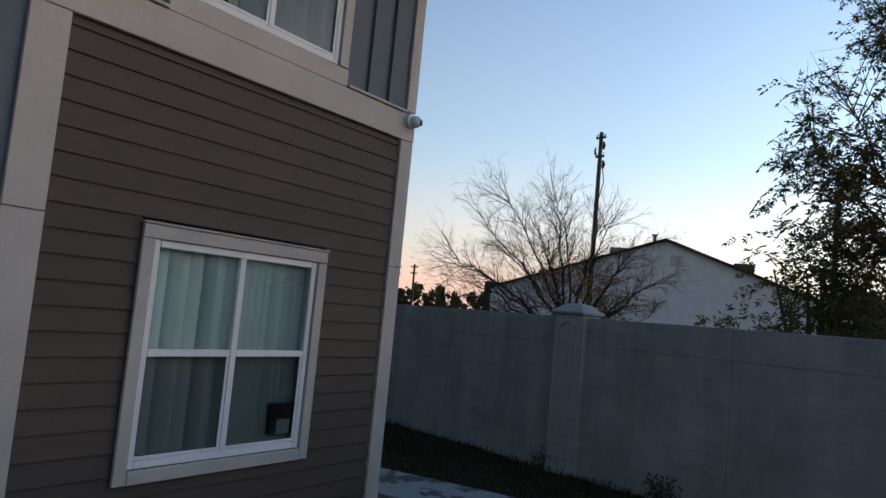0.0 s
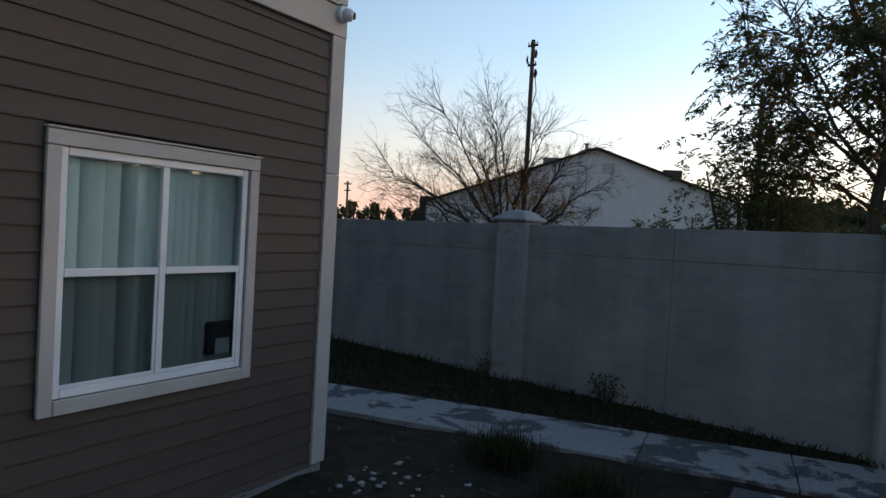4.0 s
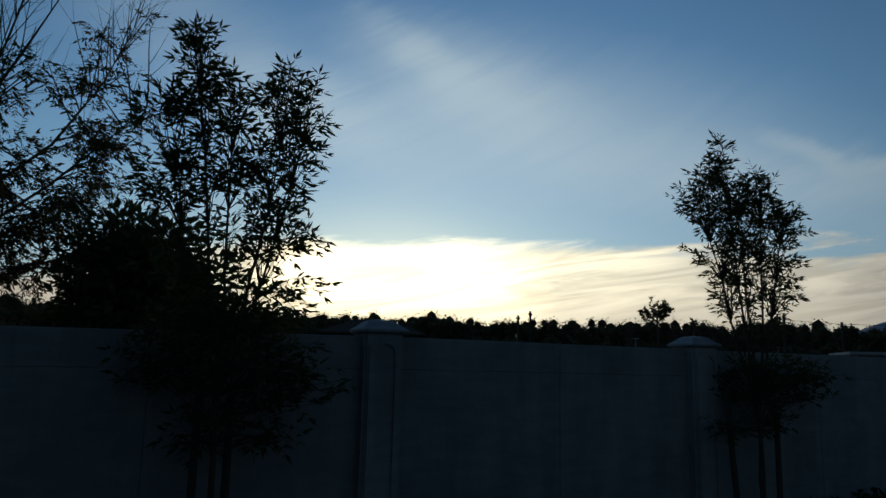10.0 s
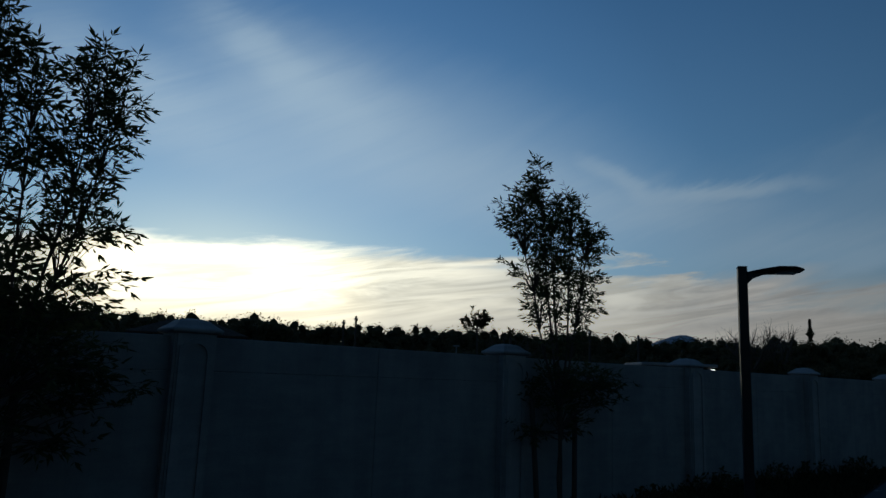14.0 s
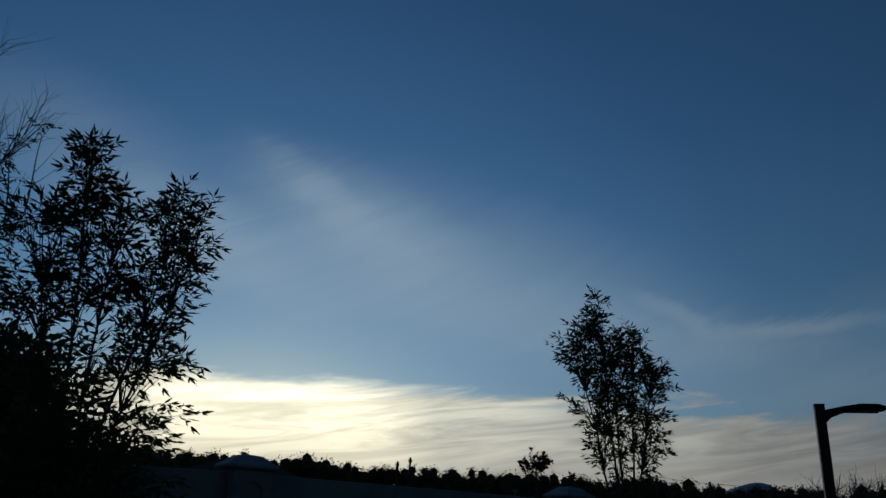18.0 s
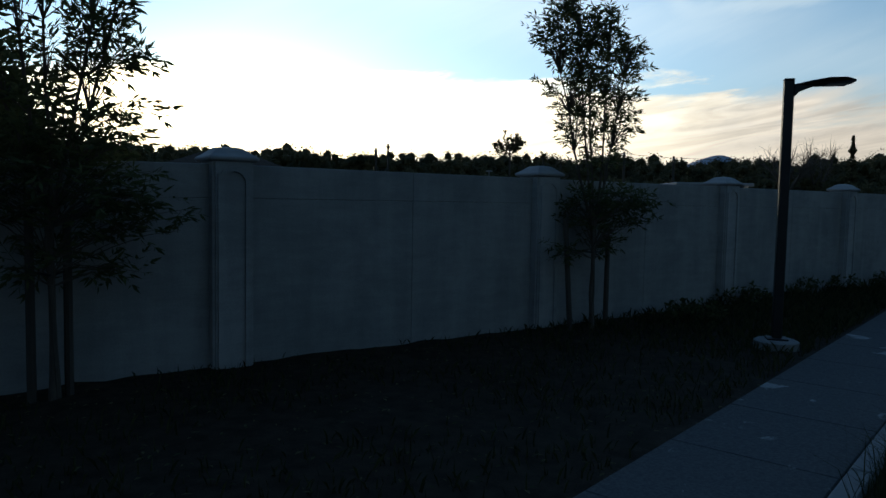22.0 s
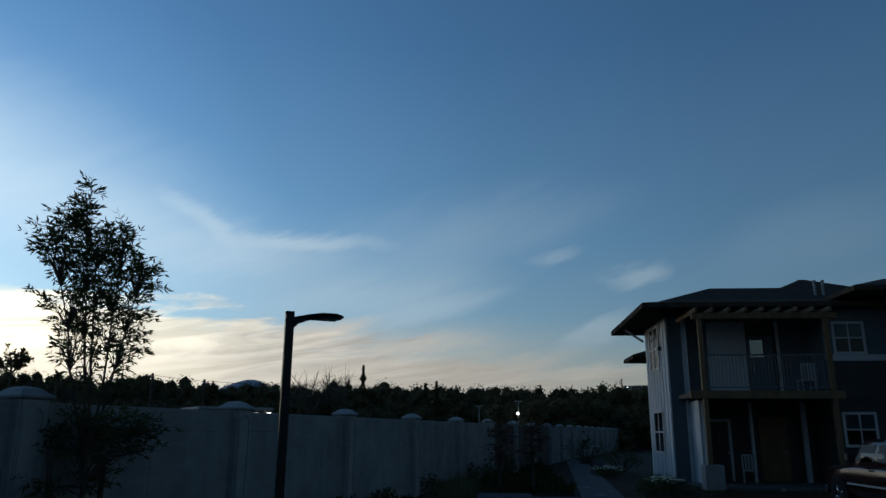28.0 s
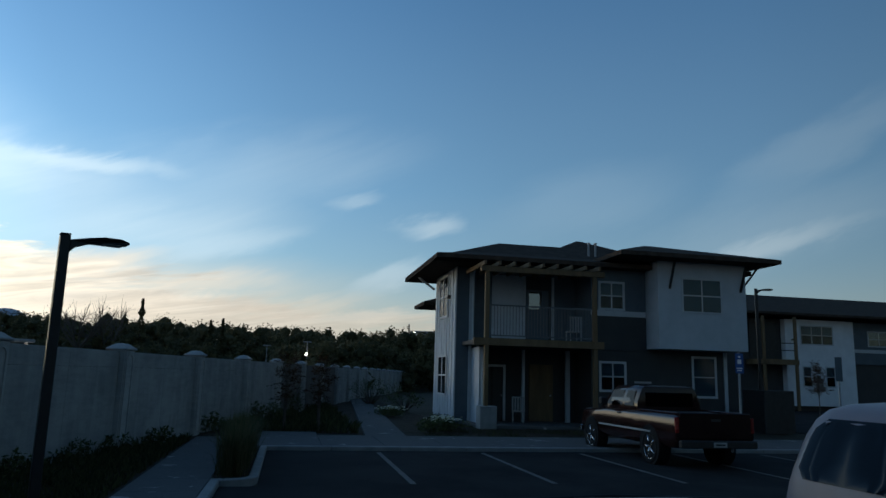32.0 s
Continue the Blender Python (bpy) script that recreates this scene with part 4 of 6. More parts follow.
    return h


apartment_house()


def porch_chair(x, y, z, turn, label):
    """A slatted outdoor chair on the balcony or the porch."""
    t = thing("porch_chair", site_house(27.9, -6.4) @ pose(x, y, z, 0, 0, turn), label, "chair", "porch chairs")
    part("seat", block(-0.24, 0.24, -0.24, 0.22, 0.40, 0.44, 0.006), CAP_GREY, t)
    for k in range(5):
        part("back_slat", block(-0.22 + k * 0.10, -0.16 + k * 0.10, 0.22, 0.245, 0.44, 0.92, 0.004), CAP_GREY, t)
    part("top_rail", block(-0.24, 0.24, 0.215, 0.25, 0.92, 0.97, 0.006), CAP_GREY, t)
    for a in (-0.22, 0.19):
        for b in (-0.22, 0.20):
            part("leg", block(a, a + 0.035, b, b + 0.035, 0.0, 0.40), CAP_GREY, t)


porch_chair(4.05, -1.9, 3.02, 180, "pale slatted chair on the balcony")
porch_chair(2.35, -0.6, 0.04, 160, "pale slatted chair on the porch")


def far_house():
    h = thing("far_apartment_house", site_house(47, -30), "far two-storey white and dark apartment house", "house")
    part("wall", block(-3, 30, 0.3, 12, -0.3, 6.5), CHARCOAL, h)
    part("upper_wall", block(11.05, 30, 0.15, 0.29, 3.4, 6.5), DARK_WALL, h, "dark blue upper wall")
    part("white_wall", block(5.25, 11.0, -0.2, 0.29, 0.3, 6.5), WHITE_WALL, h, "white wall bay")
    part("white_wall", block(19.5, 24.5, -0.2, 0.29, 0.3, 6.5), WHITE_WALL, h)
    part("roof", hip_roof(bmesh.new(), -4.5, 31.5, -1.4, 13, 6.85, 2.1, 7.0), SHINGLE, h, "dark shingle roof")
    for x in (6.55, 20.6):
        plain_window(h, x, x + 2.6, 4.74, 6.0, -0.2, cols=3)
        plain_window(h, x + 0.05, x + 0.65, 1.72, 3.05, -0.2, cols=1)
        plain_window(h, x + 1.95, x + 2.60, 1.72, 3.05, -0.2, cols=1)
    plain_window(h, 12.6, 14.4, 4.8, 5.8, 0.15)
    part("band", block(11.05, 19.4, 0.10, 0.149, 4.25, 4.5), HOUSE_TRIM, h, "white band board")
    part("balcony", block(2.3, 5.2, -1.6, 0.29, 3.15, 3.5), TIMBER, h, "timber balcony floor")
    for x in (2.4, 4.95):
        part("timber_post", block(x, x + 0.18, -1.6, -1.44, 0.0, 6.5), TIMBER, h, "timber balcony post")
    for z in (4.1, 4.6):
        part("balcony_rail", block(2.6, 4.94, -1.58, -1.54, z, z + 0.06), BLACK_METAL, h)
    # black sheet stands in for the shade at the back of the balcony
    part("recess_shade", block(2.6, 4.9, 0.2, 0.295, 3.55, 6.2), BLACK_METAL, h)
    part("wall_lamp", block(5.7, 6.1, -0.42, -0.202, 4.95, 5.05, 0.02), BLACK_METAL, h)


far_house()


# ---- trees ----
def raw_mesh(name, verts, faces, material):
    me = bpy.data.meshes.new(name)
    me.from_pydata(verts, [], faces)
    me.materials.append(material)
    return me


class Limbs:
    """Collects tapered tubes for one tree, and the tips on which leaves grow."""

    def __init__(self, seed):
        self.rng = random.Random(seed)
        self.verts, self.faces, self.twigs = [], [], []

    def tube(self, pts, radii, sides):
        first = len(self.verts)
        ref = None
        for i, p in enumerate(pts):
            way = (pts[min(i + 1, len(pts) - 1)] - pts[max(i - 1, 0)]).normalized()
            ref = way.orthogonal().normalized() if ref is None else (ref - way * ref.dot(way)).normalized()
            other = way.cross(ref)
            for k in range(sides):
                a = 2 * math.pi * k / sides
                self.verts.append(p + (ref * math.cos(a) + other * math.sin(a)) * radii[i])
        for i in range(len(pts) - 1):
            for k in range(sides):
                a, b = first + i * sides + k, first + i * sides + (k + 1) % sides
                self.faces.append((a, b, b + sides, a + sides))

    def grow(self, start, way, length, radius, level, spec):
        rng = self.rng
        kids, spread, shrink, curl, lift, depth = spec
        steps = 5 if level == 0 else 4
        pts, p, d = [start], start.copy(), way.normalized()
        for i in range(steps):
            d = (d + Vector((rng.gauss(0, curl), rng.gauss(0, curl), rng.gauss(0, curl) + lift))).normalized()
            p = p + d * (length / steps)
            pts.append(p.copy())
        end = radius * (0.45 if level < depth else 0.25)
        radii = [radius + (end - radius) * i / steps for i in range(steps + 1)]
        self.tube(pts, radii, 7 if level == 0 else 5 if level == 1 else 3)
        if level >= depth - 1:
            self.twigs.append((pts, level))
        if level < depth:
            n = kids[min(level, len(kids) - 1)]
            for k in range(n):
                f = rng.uniform(0.25, 1.0) if k else 1.0
                j = min(int(f * steps), steps - 1)
                q = pts[j].lerp(pts[j + 1], f * steps - j)
                base = (pts[j + 1] - pts[j]).normalized()
                side = base.orthogonal().normalized()
                side.rotate(Matrix.Rotation(rng.uniform(0, 2 * math.pi), 3, base))
                new_way = base + side * math.tan(radians(rng.uniform(*spread)))
                self.grow(q, new_way, length * shrink * rng.uniform(0.7, 1.15), max(radii[j] * 0.62, 0.0025), level + 1, spec)

    def mesh(self, name, material):
        return raw_mesh(name, self.verts, self.faces, material)


def leaf_mesh(name, spots, size, rng, material, narrow=0.26, droop=-0.2):
    """Leaves folded along the midrib, each four points long; spots are (place, way)."""
    v, f = [], []
    for p, way in spots:
        ln = size * rng.uniform(0.65, 1.2)
        d = (way + Vector((rng.gauss(0, 0.55), rng.gauss(0, 0.55), rng.gauss(0, 0.45) + droop))).normalized()
        s = d.orthogonal().normalized()
        s.rotate(Matrix.Rotation(rng.uniform(0, 2 * math.pi), 3, d))
        n = d.cross(s)
        w = ln * narrow
        i = len(v)
        v += [p, p + d * ln * 0.45 + s * w * 0.5 + n * w * 0.15, p + d * ln, p + d * ln * 0.45 - s * w * 0.5 + n * w * 0.15, p + d * ln * 0.5]
        f += [(i, i + 1, i + 4), (i + 1, i + 2, i + 4), (i + 2, i + 3, i + 4), (i + 3, i, i + 4)]
    return raw_mesh(name, v, f, material)


def compound_mesh(name, spots, size, leaflet, pairs, rng, material, droop=0.5, narrow=0.32):
    """Feathered leaves: each a stalk with pairs of leaflets and one at its tip."""
    v, f = [], []

    def blade(p, d, ln):
        s = d.orthogonal().normalized()
        s.rotate(Matrix.Rotation(rng.uniform(0, 2 * math.pi), 3, d))
        w = ln * narrow * 0.5
        i = len(v)
        v.extend((p, p + d * ln * 0.42 + s * w, p + d * ln, p + d * ln * 0.42 - s * w))
        f.append((i, i + 1, i + 2, i + 3))

    for p, way in spots:
        ln = size * rng.uniform(0.65, 1.15)
        d = (way * 0.5 + Vector((rng.gauss(0, 0.6), rng.gauss(0, 0.6), rng.gauss(0, 0.35)))).normalized()
        side = d.cross(Vector((0, 0, 1)))
        if side.length < 0.05:
            continue
        side.normalize()
        side.rotate(Matrix.Rotation(rng.gauss(0, 0.5), 3, d))
        q = p.copy()
        for k in range(pairs):
            d = (d + Vector((0, 0, -droop / pairs))).normalized()
            q = q + d * (ln / pairs)
            for s in (-1, 1):
                if rng.random() < 0.93:
                    blade(q, (side * s + d * 0.75 + Vector((rng.gauss(0, 0.15), rng.gauss(0, 0.15), rng.gauss(0, 0.15) - droop * 0.4))).normalized(), leaflet * rng.uniform(0.75, 1.15))
        blade(q, d, leaflet * 1.1)
        i = len(v)
        n = side * 0.002
        v.extend((p - n, p + n, q + n, q - n))
        f.append((i, i + 1, i + 2, i + 3))
    return raw_mesh(name, v, f, material)


def leaf_spots(limbs, per, rng, chance=1.0):
    out = []
    for pts, level in limbs.twigs:
        if rng.random() > chance:
            continue
        for _ in range(per):
            t = rng.uniform(0.15, 1.0) * (len(pts) - 1)
            j = min(int(t), len(pts) - 2)
            out.append((pts[j].lerp(pts[j + 1], t - j), (pts[j + 1] - pts[j]).normalized()))
    return out


def young_tree(x, y, stems, clumps, seed, label, leaf, stakes=(), lush=5, foliage=None, fork=0.3):
    """A young tree: upright stems, and clumps (x, height, half width, half height, shoots) of feathered leaves on curving shoots."""
    t = thing("young_tree", pose(x, y, 0), label, "tree")
    rng = random.Random(seed)
    limbs = Limbs(seed)
    lines = []
    for dx, dy, lean_x, lean_y, h in stems:
        # stems keep together up to the fork
        pts = []
        for i in range(9):
            z = -0.05 + h * i / 8
            f = max(0.0, (z - fork) / (h - fork))
            pts.append(Vector((dx * min(f * 3, 1) + lean_x * f ** 0.9 + rng.gauss(0, 0.012), dy * min(f * 3, 1) + lean_y * f + rng.gauss(0, 0.012), z)))
        limbs.tube(pts, [0.028 * (1 - 0.84 * i / 8) for i in range(9)], 7)
        lines.append(pts)
    for cx, cz, rx, rz, shoots in clumps:
        for _ in range(int(shoots * 0.70 + 0.5)):
            a, k = rng.uniform(0, 2 * math.pi), math.sqrt(rng.random())
            tip = Vector((cx + rx * k * math.cos(a), rng.gauss(0, 0.5) * rx, cz + rz * k * math.sin(a)))
            # leave the stem that stands nearest, some way below the tip
            best = min(((abs(q.x - tip.x) * 1.3 + abs(q.y - tip.y) * 0.6 + abs(tip.z - 0.35 - q.z), q) for pts in lines for q in pts[2:] if q.z < tip.z - 0.12), key=lambda c: c[0], default=(0, lines[0][2]))[1]
            side = Vector((tip.x - best.x, tip.y - best.y, 0))
            mid = best + side * 0.45 + Vector((rng.gauss(0, 0.03), rng.gauss(0, 0.03), (tip.z - best.z) * 0.62))
            pts = [best, best.lerp(mid, 0.55), mid, mid.lerp(tip, 0.5) + Vector((0, 0, 0.03)), tip]
            limbs.tube(pts, [0.007, 0.006, 0.005, 0.0035, 0.002], 4)
            limbs.twigs.append((pts[2:], 2))
    part("trunk", limbs.mesh("trunk", BARK), None, t)
    part("crown", compound_mesh("crown", leaf_spots(limbs, lush, rng), leaf * 1.5, leaf, 2, rng, foliage or LEAF, 0.22, 0.25), None, t, "narrow dark green feathered leaves")
    for dx, top, lean in stakes:
        part("stake", tube(bmesh.new(), [(dx, 0.05, -0.2), (dx + lean, 0.05, top)], [0.038, 0.034], 8), WEATHERED, t, "round wooden tree stake")
    if stakes:
        (a, _, _), (b, _, _) = stakes[0], stakes[-1]
        part("tie", tube(bmesh.new(), [(a, 0.05, 1.05), ((a + b) / 2, -0.02, 1.02), (b, 0.05, 1.05)], [0.012] * 3, 6), BLACK_METAL, t, "black rubber tie")
    return t


# beside the wall, close to the camera
young_tree(1.42, 6.80, [(0.0, 0, -0.42, 0.0, 4.75), (0.03, 0.05, -0.05, 0.0, 4.2), (0.03, -0.05, 0.45, 0.0, 4.3), (0.05, 0, 0.62, 0.1, 3.9), (-0.03, 0, -0.62, 0.1, 3.9)],
           [(-0.44, 4.62, 0.12, 0.28, 16), (-0.30, 4.30, 0.20, 0.22, 18), (-0.62, 4.02, 0.24, 0.16, 24), (-0.12, 4.05, 0.30, 0.30, 40), (0.42, 4.25, 0.26, 0.24, 38), (0.62, 3.85, 0.20, 0.28, 30), (-0.22, 3.50, 0.36, 0.30, 48),
            (0.36, 3.42, 0.30, 0.34, 46), (-0.62, 3.25, 0.22, 0.30, 24), (0.46, 2.95, 0.24, 0.22, 24), (0.70, 2.86, 0.16, 0.12, 10), (0.66, 2.40, 0.20, 0.16, 14), (0.16, 2.75, 0.26, 0.28, 20), (-0.40, 2.72, 0.28, 0.26, 20),
            (0.72, 1.65, 0.36, 0.34, 46), (0.05, 1.80, 0.55, 0.36, 60), (-0.55, 1.85, 0.32, 0.34, 40), (0.45, 2.15, 0.40, 0.25, 30), (-0.2, 2.3, 0.40, 0.25, 30), (0.55, 1.05, 0.18, 0.14, 10), (-0.15, 1.20, 0.36, 0.22, 16)],
           11, "slender young tree with narrow leaves, tied to stakes", 0.108, ((-0.15, 1.5, 0.0), (0.13, 1.5, 0.0)), 5, fork=1.5)
young_tree(8.05, 6.88, [(0.0, 0, -0.50, 0.0, 4.55), (0.03, 0.03, -0.25, 0.0, 4.3), (0.05, -0.05, 0.10, 0.0, 4.3), (0.05, 0, 0.55, 0.0, 4.0), (-0.03, 0, -0.85, 0.0, 3.9)],
           [(-0.50, 4.50, 0.14, 0.24, 16), (-0.62, 4.20, 0.24, 0.20, 24), (-0.95, 3.88, 0.24, 0.24, 28), (-0.15, 4.12, 0.26, 0.24, 30), (0.12, 4.25, 0.14, 0.18, 14), (-0.45, 3.75, 0.44, 0.30, 56), (0.30, 3.80, 0.36, 0.28, 42), (0.68, 3.72, 0.22, 0.30, 32),
            (-0.45, 3.25, 0.36, 0.30, 44), (0.15, 3.25, 0.34, 0.30, 40), (0.52, 3.05, 0.22, 0.30, 26), (-0.45, 2.75, 0.26, 0.26, 24), (0.05, 2.65, 0.24, 0.30, 16), (0.42, 2.62, 0.20, 0.24, 14), (-0.10, 2.30, 0.40, 0.16, 12),
            (1.15, 1.74, 0.34, 0.20, 30), (0.55, 1.65, 0.40, 0.30, 42), (-0.20, 1.65, 0.36, 0.32, 40), (-0.75, 1.05, 0.18, 0.12, 8), (0.25, 1.15, 0.26, 0.18, 12)],
           23, "young leafy tree with upright stems, tied to stakes", 0.098, ((-0.34, 1.47, -0.16), (0.36, 1.25, 0.0)), fork=1.3)


def tall_tree():
    t = thing("tree", pose(-3.0, 13.75, -0.1), "tall half-bare tree with turning feathered leaves", "tree")
    rng = random.Random(5)
    limbs = Limbs(5)
    # leaders: thickness, then (x, y, z) points outwards; bare at the top
    leaders = [
        (0.125, [(0.0, 0, 0), (0.0, 0, 1.6), (0.05, 0, 2.8), (0.25, 0, 4.3), (0.5, 0, 5.4), (0.75, 0, 6.4), (0.92, 0.1, 7.5), (1.0, 0.1, 8.5), (1.08, 0.1, 9.3)]),
        (0.055, [(0.3, 0, 4.5), (0.9, 0.3, 5.6), (1.4, 0.5, 7.2), (1.8, 0.6, 9.2)]),
        (0.055, [(0.3, 0, 4.4), (1.1, -0.2, 5.4), (1.8, -0.4, 6.8), (2.4, -0.5, 8.2)]),
        (0.045, [(0.15, 0, 3.6), (1.2, 0.3, 4.3), (2.3, 0.4, 5.5), (3.0, 0.5, 6.8), (3.5, 0.5, 8.2)]),
        (0.04, [(0.08, 0, 3.0), (1.3, -0.3, 3.6), (2.4, -0.4, 4.6), (3.3, -0.5, 5.6), (3.8, -0.5, 6.2)]),
        (0.035, [(0.05, 0, 2.7), (1.2, 0.2, 3.0), (2.3, 0.3, 3.4), (3.0, 0.3, 4.2)]),
        (0.055, [(0.25, 0, 4.2), (-0.3, 0.1, 5.4), (-0.8, 0.2, 6.8), (-1.15, 0.2, 7.8), (-1.45, 0.2, 8.4)]),
        (0.04, [(0.15, 0, 3.6), (-0.8, 0.2, 4.6), (-1.4, 0.2, 5.7), (-1.8, 0.2, 6.6)]),
        (0.04, [(0.08, 0, 3.1), (-0.9, -0.2, 4.0), (-1.6, -0.3, 4.8), (-2.1, -0.3, 5.4)]),
        (0.035, [(0.05, 0, 2.6), (-0.9, 0.2, 3.2), (-1.7, 0.3, 3.9)]),
        (0.045, [(0.5, 0, 5.4), (0.2, -0.3, 6.6), (0.0, -0.4, 7.6), (-0.1, -0.5, 8.6)]),
        (0.045, [(0.6, 0, 5.8), (0.5, 0.3, 7.2), (0.3, 0.4, 8.6)]),
        (0.05, [(0.2, 0, 3.5), (0.3, -1.0, 4.3), (0.5, -1.8, 5.3), (0.5, -2.2, 6.4)]),
        (0.05, [(0.2, 0, 3.8), (-0.2, 1.0, 4.6), (-0.4, 1.8, 5.6), (-0.5, 2.2, 7.0)]),
        (0.045, [(0.1, 0, 3.0), (-0.4, -0.8, 3.8), (-0.8, -1.3, 4.8), (-1.0, -1.5, 5.8)]),
        (0.045, [(0.1, 0, 2.7), (0.9, 0.9, 3.3), (1.7, 1.5, 4.1), (2.4, 1.8, 5.0)]),
    ]
    for r0, way in leaders:
        pts = [Vector(p) for p in way]
        n = len(pts) - 1
        radii = [r0 * (1 - 0.9 * i / n) for i in range(n + 1)]
        limbs.tube(pts, radii, 8)
        length = sum((q - p).length for p, q in zip(pts, pts[1:]))
        for k in range(int(length * 5.2)):
            f = rng.uniform(0.22, 1.0) * n
            j = min(int(f), n - 1)
            q = pts[j].lerp(pts[j + 1], f - j)
            if q.z < 2.2:
                continue
            along = (pts[j + 1] - pts[j]).normalized()
            a = rng.uniform(0, 2 * math.pi)
            high = min(max((q.z - 5.2) / 2.5, 0), 1)
            out = Vector((math.cos(a), math.sin(a), 0.10 + 0.9 * high)) * (1.0 - 0.35 * high) + along * (0.4 + 0.9 * high)
            limbs.grow(q, out, rng.uniform(0.7, 1.5), 0.016 * (1.1 - 0.5 * high), 1, ((0, 4), (22, 48), 0.55, 0.05, 0.015, 2))
    part("trunk", limbs.mesh("trunk", BARK), None, t)

    # leaves hold on in clumps: x, height, reach
    clumps = ((0.95, 8.8, 0.45), (-1.4, 8.1, 0.5), (-1.3, 7.3, 0.6), (-1.6, 6.2, 0.5), (0.0, 7.2, 0.8), (-0.3, 6.2, 1.1), (-0.4, 5.0, 1.4), (-0.6, 4.0, 1.3), (0.6, 5.6, 0.9), (2.4, 5.4, 1.0), (3.3, 5.9, 0.7), (2.9, 6.8, 0.4),
              (2.0, 4.3, 1.1), (3.0, 4.9, 0.9), (1.7, 3.2, 0.9), (2.7, 3.7, 0.8), (1.2, 3.6, 1.0), (0.9, 4.6, 0.9), (-1.9, 5.0, 0.7), (-2.1, 4.3, 0.7), (-1.6, 3.6, 0.8))

    # whole sprays keep or lose their leaves together
    spots = []
    for pts, level in limbs.twigs:
        near = max(math.exp(-((pts[-1].x - cx) ** 2 + (pts[-1].z - cz) ** 2) / r ** 2) for cx, cz, r in clumps)
        if rng.random() < 0.03 + 0.92 * near:
            for _ in range(6):
                f = rng.uniform(0.2, 1.0) * (len(pts) - 1)
                j = min(int(f), len(pts) - 2)
                spots.append((pts[j].lerp(pts[j + 1], f - j), (pts[j + 1] - pts[j]).normalized()))
    green = [s for i, s in enumerate(spots) if i // 6 % 3]
    part("crown", compound_mesh("crown", green, 0.32, 0.11, 5, rng, LEAF, 0.9), None, t, "dark green hanging feathered leaves")
    some = [s for i, s in enumerate(spots) if i // 6 % 3 == 0]
    part("turning_leaves", compound_mesh("turning_leaves", some, 0.30, 0.105, 5, rng, LEAF_AUTUMN, 0.9), None, t, "leaves turning reddish brown")


tall_tree()


def bare_tree():
    t = thing("bare_tree", pose(-12.2, 15.9, -0.1), "leafless spreading tree with a few orange leaves", "tree")
    rng = random.Random(17)
    limbs = Limbs(17)
    limbs.tube([Vector((0, 0, 0)), Vector((0.05, 0, 0.6)), Vector((0, 0, 1.3))], [0.18, 0.16, 0.15], 9)
    # long arching limbs: where each one ends
    for dx, dz, dy in ((-6.6, 4.0, 0.3), (-5.6, 4.7, -0.8), (-4.8, 5.5, 0.9), (-3.9, 6.1, -0.5), (-2.9, 6.5, 0.8), (-2.0, 6.8, -1.2), (-1.1, 7.0, 0.4), (-0.2, 6.9, -0.9), (0.6, 6.5, 0.9), (1.4, 6.1, -0.6), (2.2, 5.5, 0.7),
                       (2.9, 4.8, -0.8), (3.2, 4.1, 0.4), (3.1, 3.2, -0.7), (-4.6, 3.0, -0.6), (-3.2, 4.4, -2.0), (-1.4, 5.4, 2.2), (0.8, 5.0, -2.2), (1.8, 4.2, 2.0), (-2.6, 3.2, 1.8), (2.2, 2.7, 1.0)):
        tip = Vector((dx * 0.82, dy, 1.1 + (dz - 1.1) * 0.70))
        dx, dz = tip.x, tip.z
        root = Vector((rng.uniform(-0.1, 0.1), 0, rng.uniform(0.8, 1.3)))
        knee = Vector((dx * 0.36, dy * 0.4, 1.1 + (dz - 1.1) * 0.62))
        pts = []
        for i in range(9):
            f = i / 8
            pts.append(root * (1 - f) ** 2 + knee * 2 * f * (1 - f) + tip * f * f + Vector((rng.gauss(0, 0.05), rng.gauss(0, 0.05), rng.gauss(0, 0.05))) * (f > 0))
        length = sum((q - p).length for p, q in zip(pts, pts[1:]))
        limbs.tube(pts, [0.052 * (1 - 0.92 * i / 8) for i in range(9)], 6)
        for k in range(int(length * 5.4)):
            f = rng.uniform(0.22, 1.0) * 8
            j = min(int(f), 7)
            along = (pts[j + 1] - pts[j]).normalized()
            side = along.orthogonal().normalized()
            side.rotate(Matrix.Rotation(rng.uniform(0, 2 * math.pi), 3, along))
            limbs.grow(pts[j].lerp(pts[j + 1], f - j), along + side * rng.uniform(0.4, 0.9) + Vector((0, 0, 0.1)), length * rng.uniform(0.12, 0.24), 0.011, 1, ((6, 5), (18, 50), 0.60, 0.13, 0.0, 3))
    part("trunk", limbs.mesh("trunk", TWIG), None, t)
    spots = [s for s in leaf_spots(limbs, 2, rng, 0.8) if ((s[0].x - 0.5) ** 2 / 0.5 + (s[0].z - 2.9) ** 2 / 0.6 < 1 and rng.random() < 0.35) or (s[0].z < 2.9 and abs(s[0].x) < 3 and rng.random() < 0.04)]
    part("last_leaves", leaf_mesh("last_leaves", spots, 0.12, rng, LEAF_ORANGE, 0.4, -0.5), None, t, "few orange autumn leaves")


bare_tree()


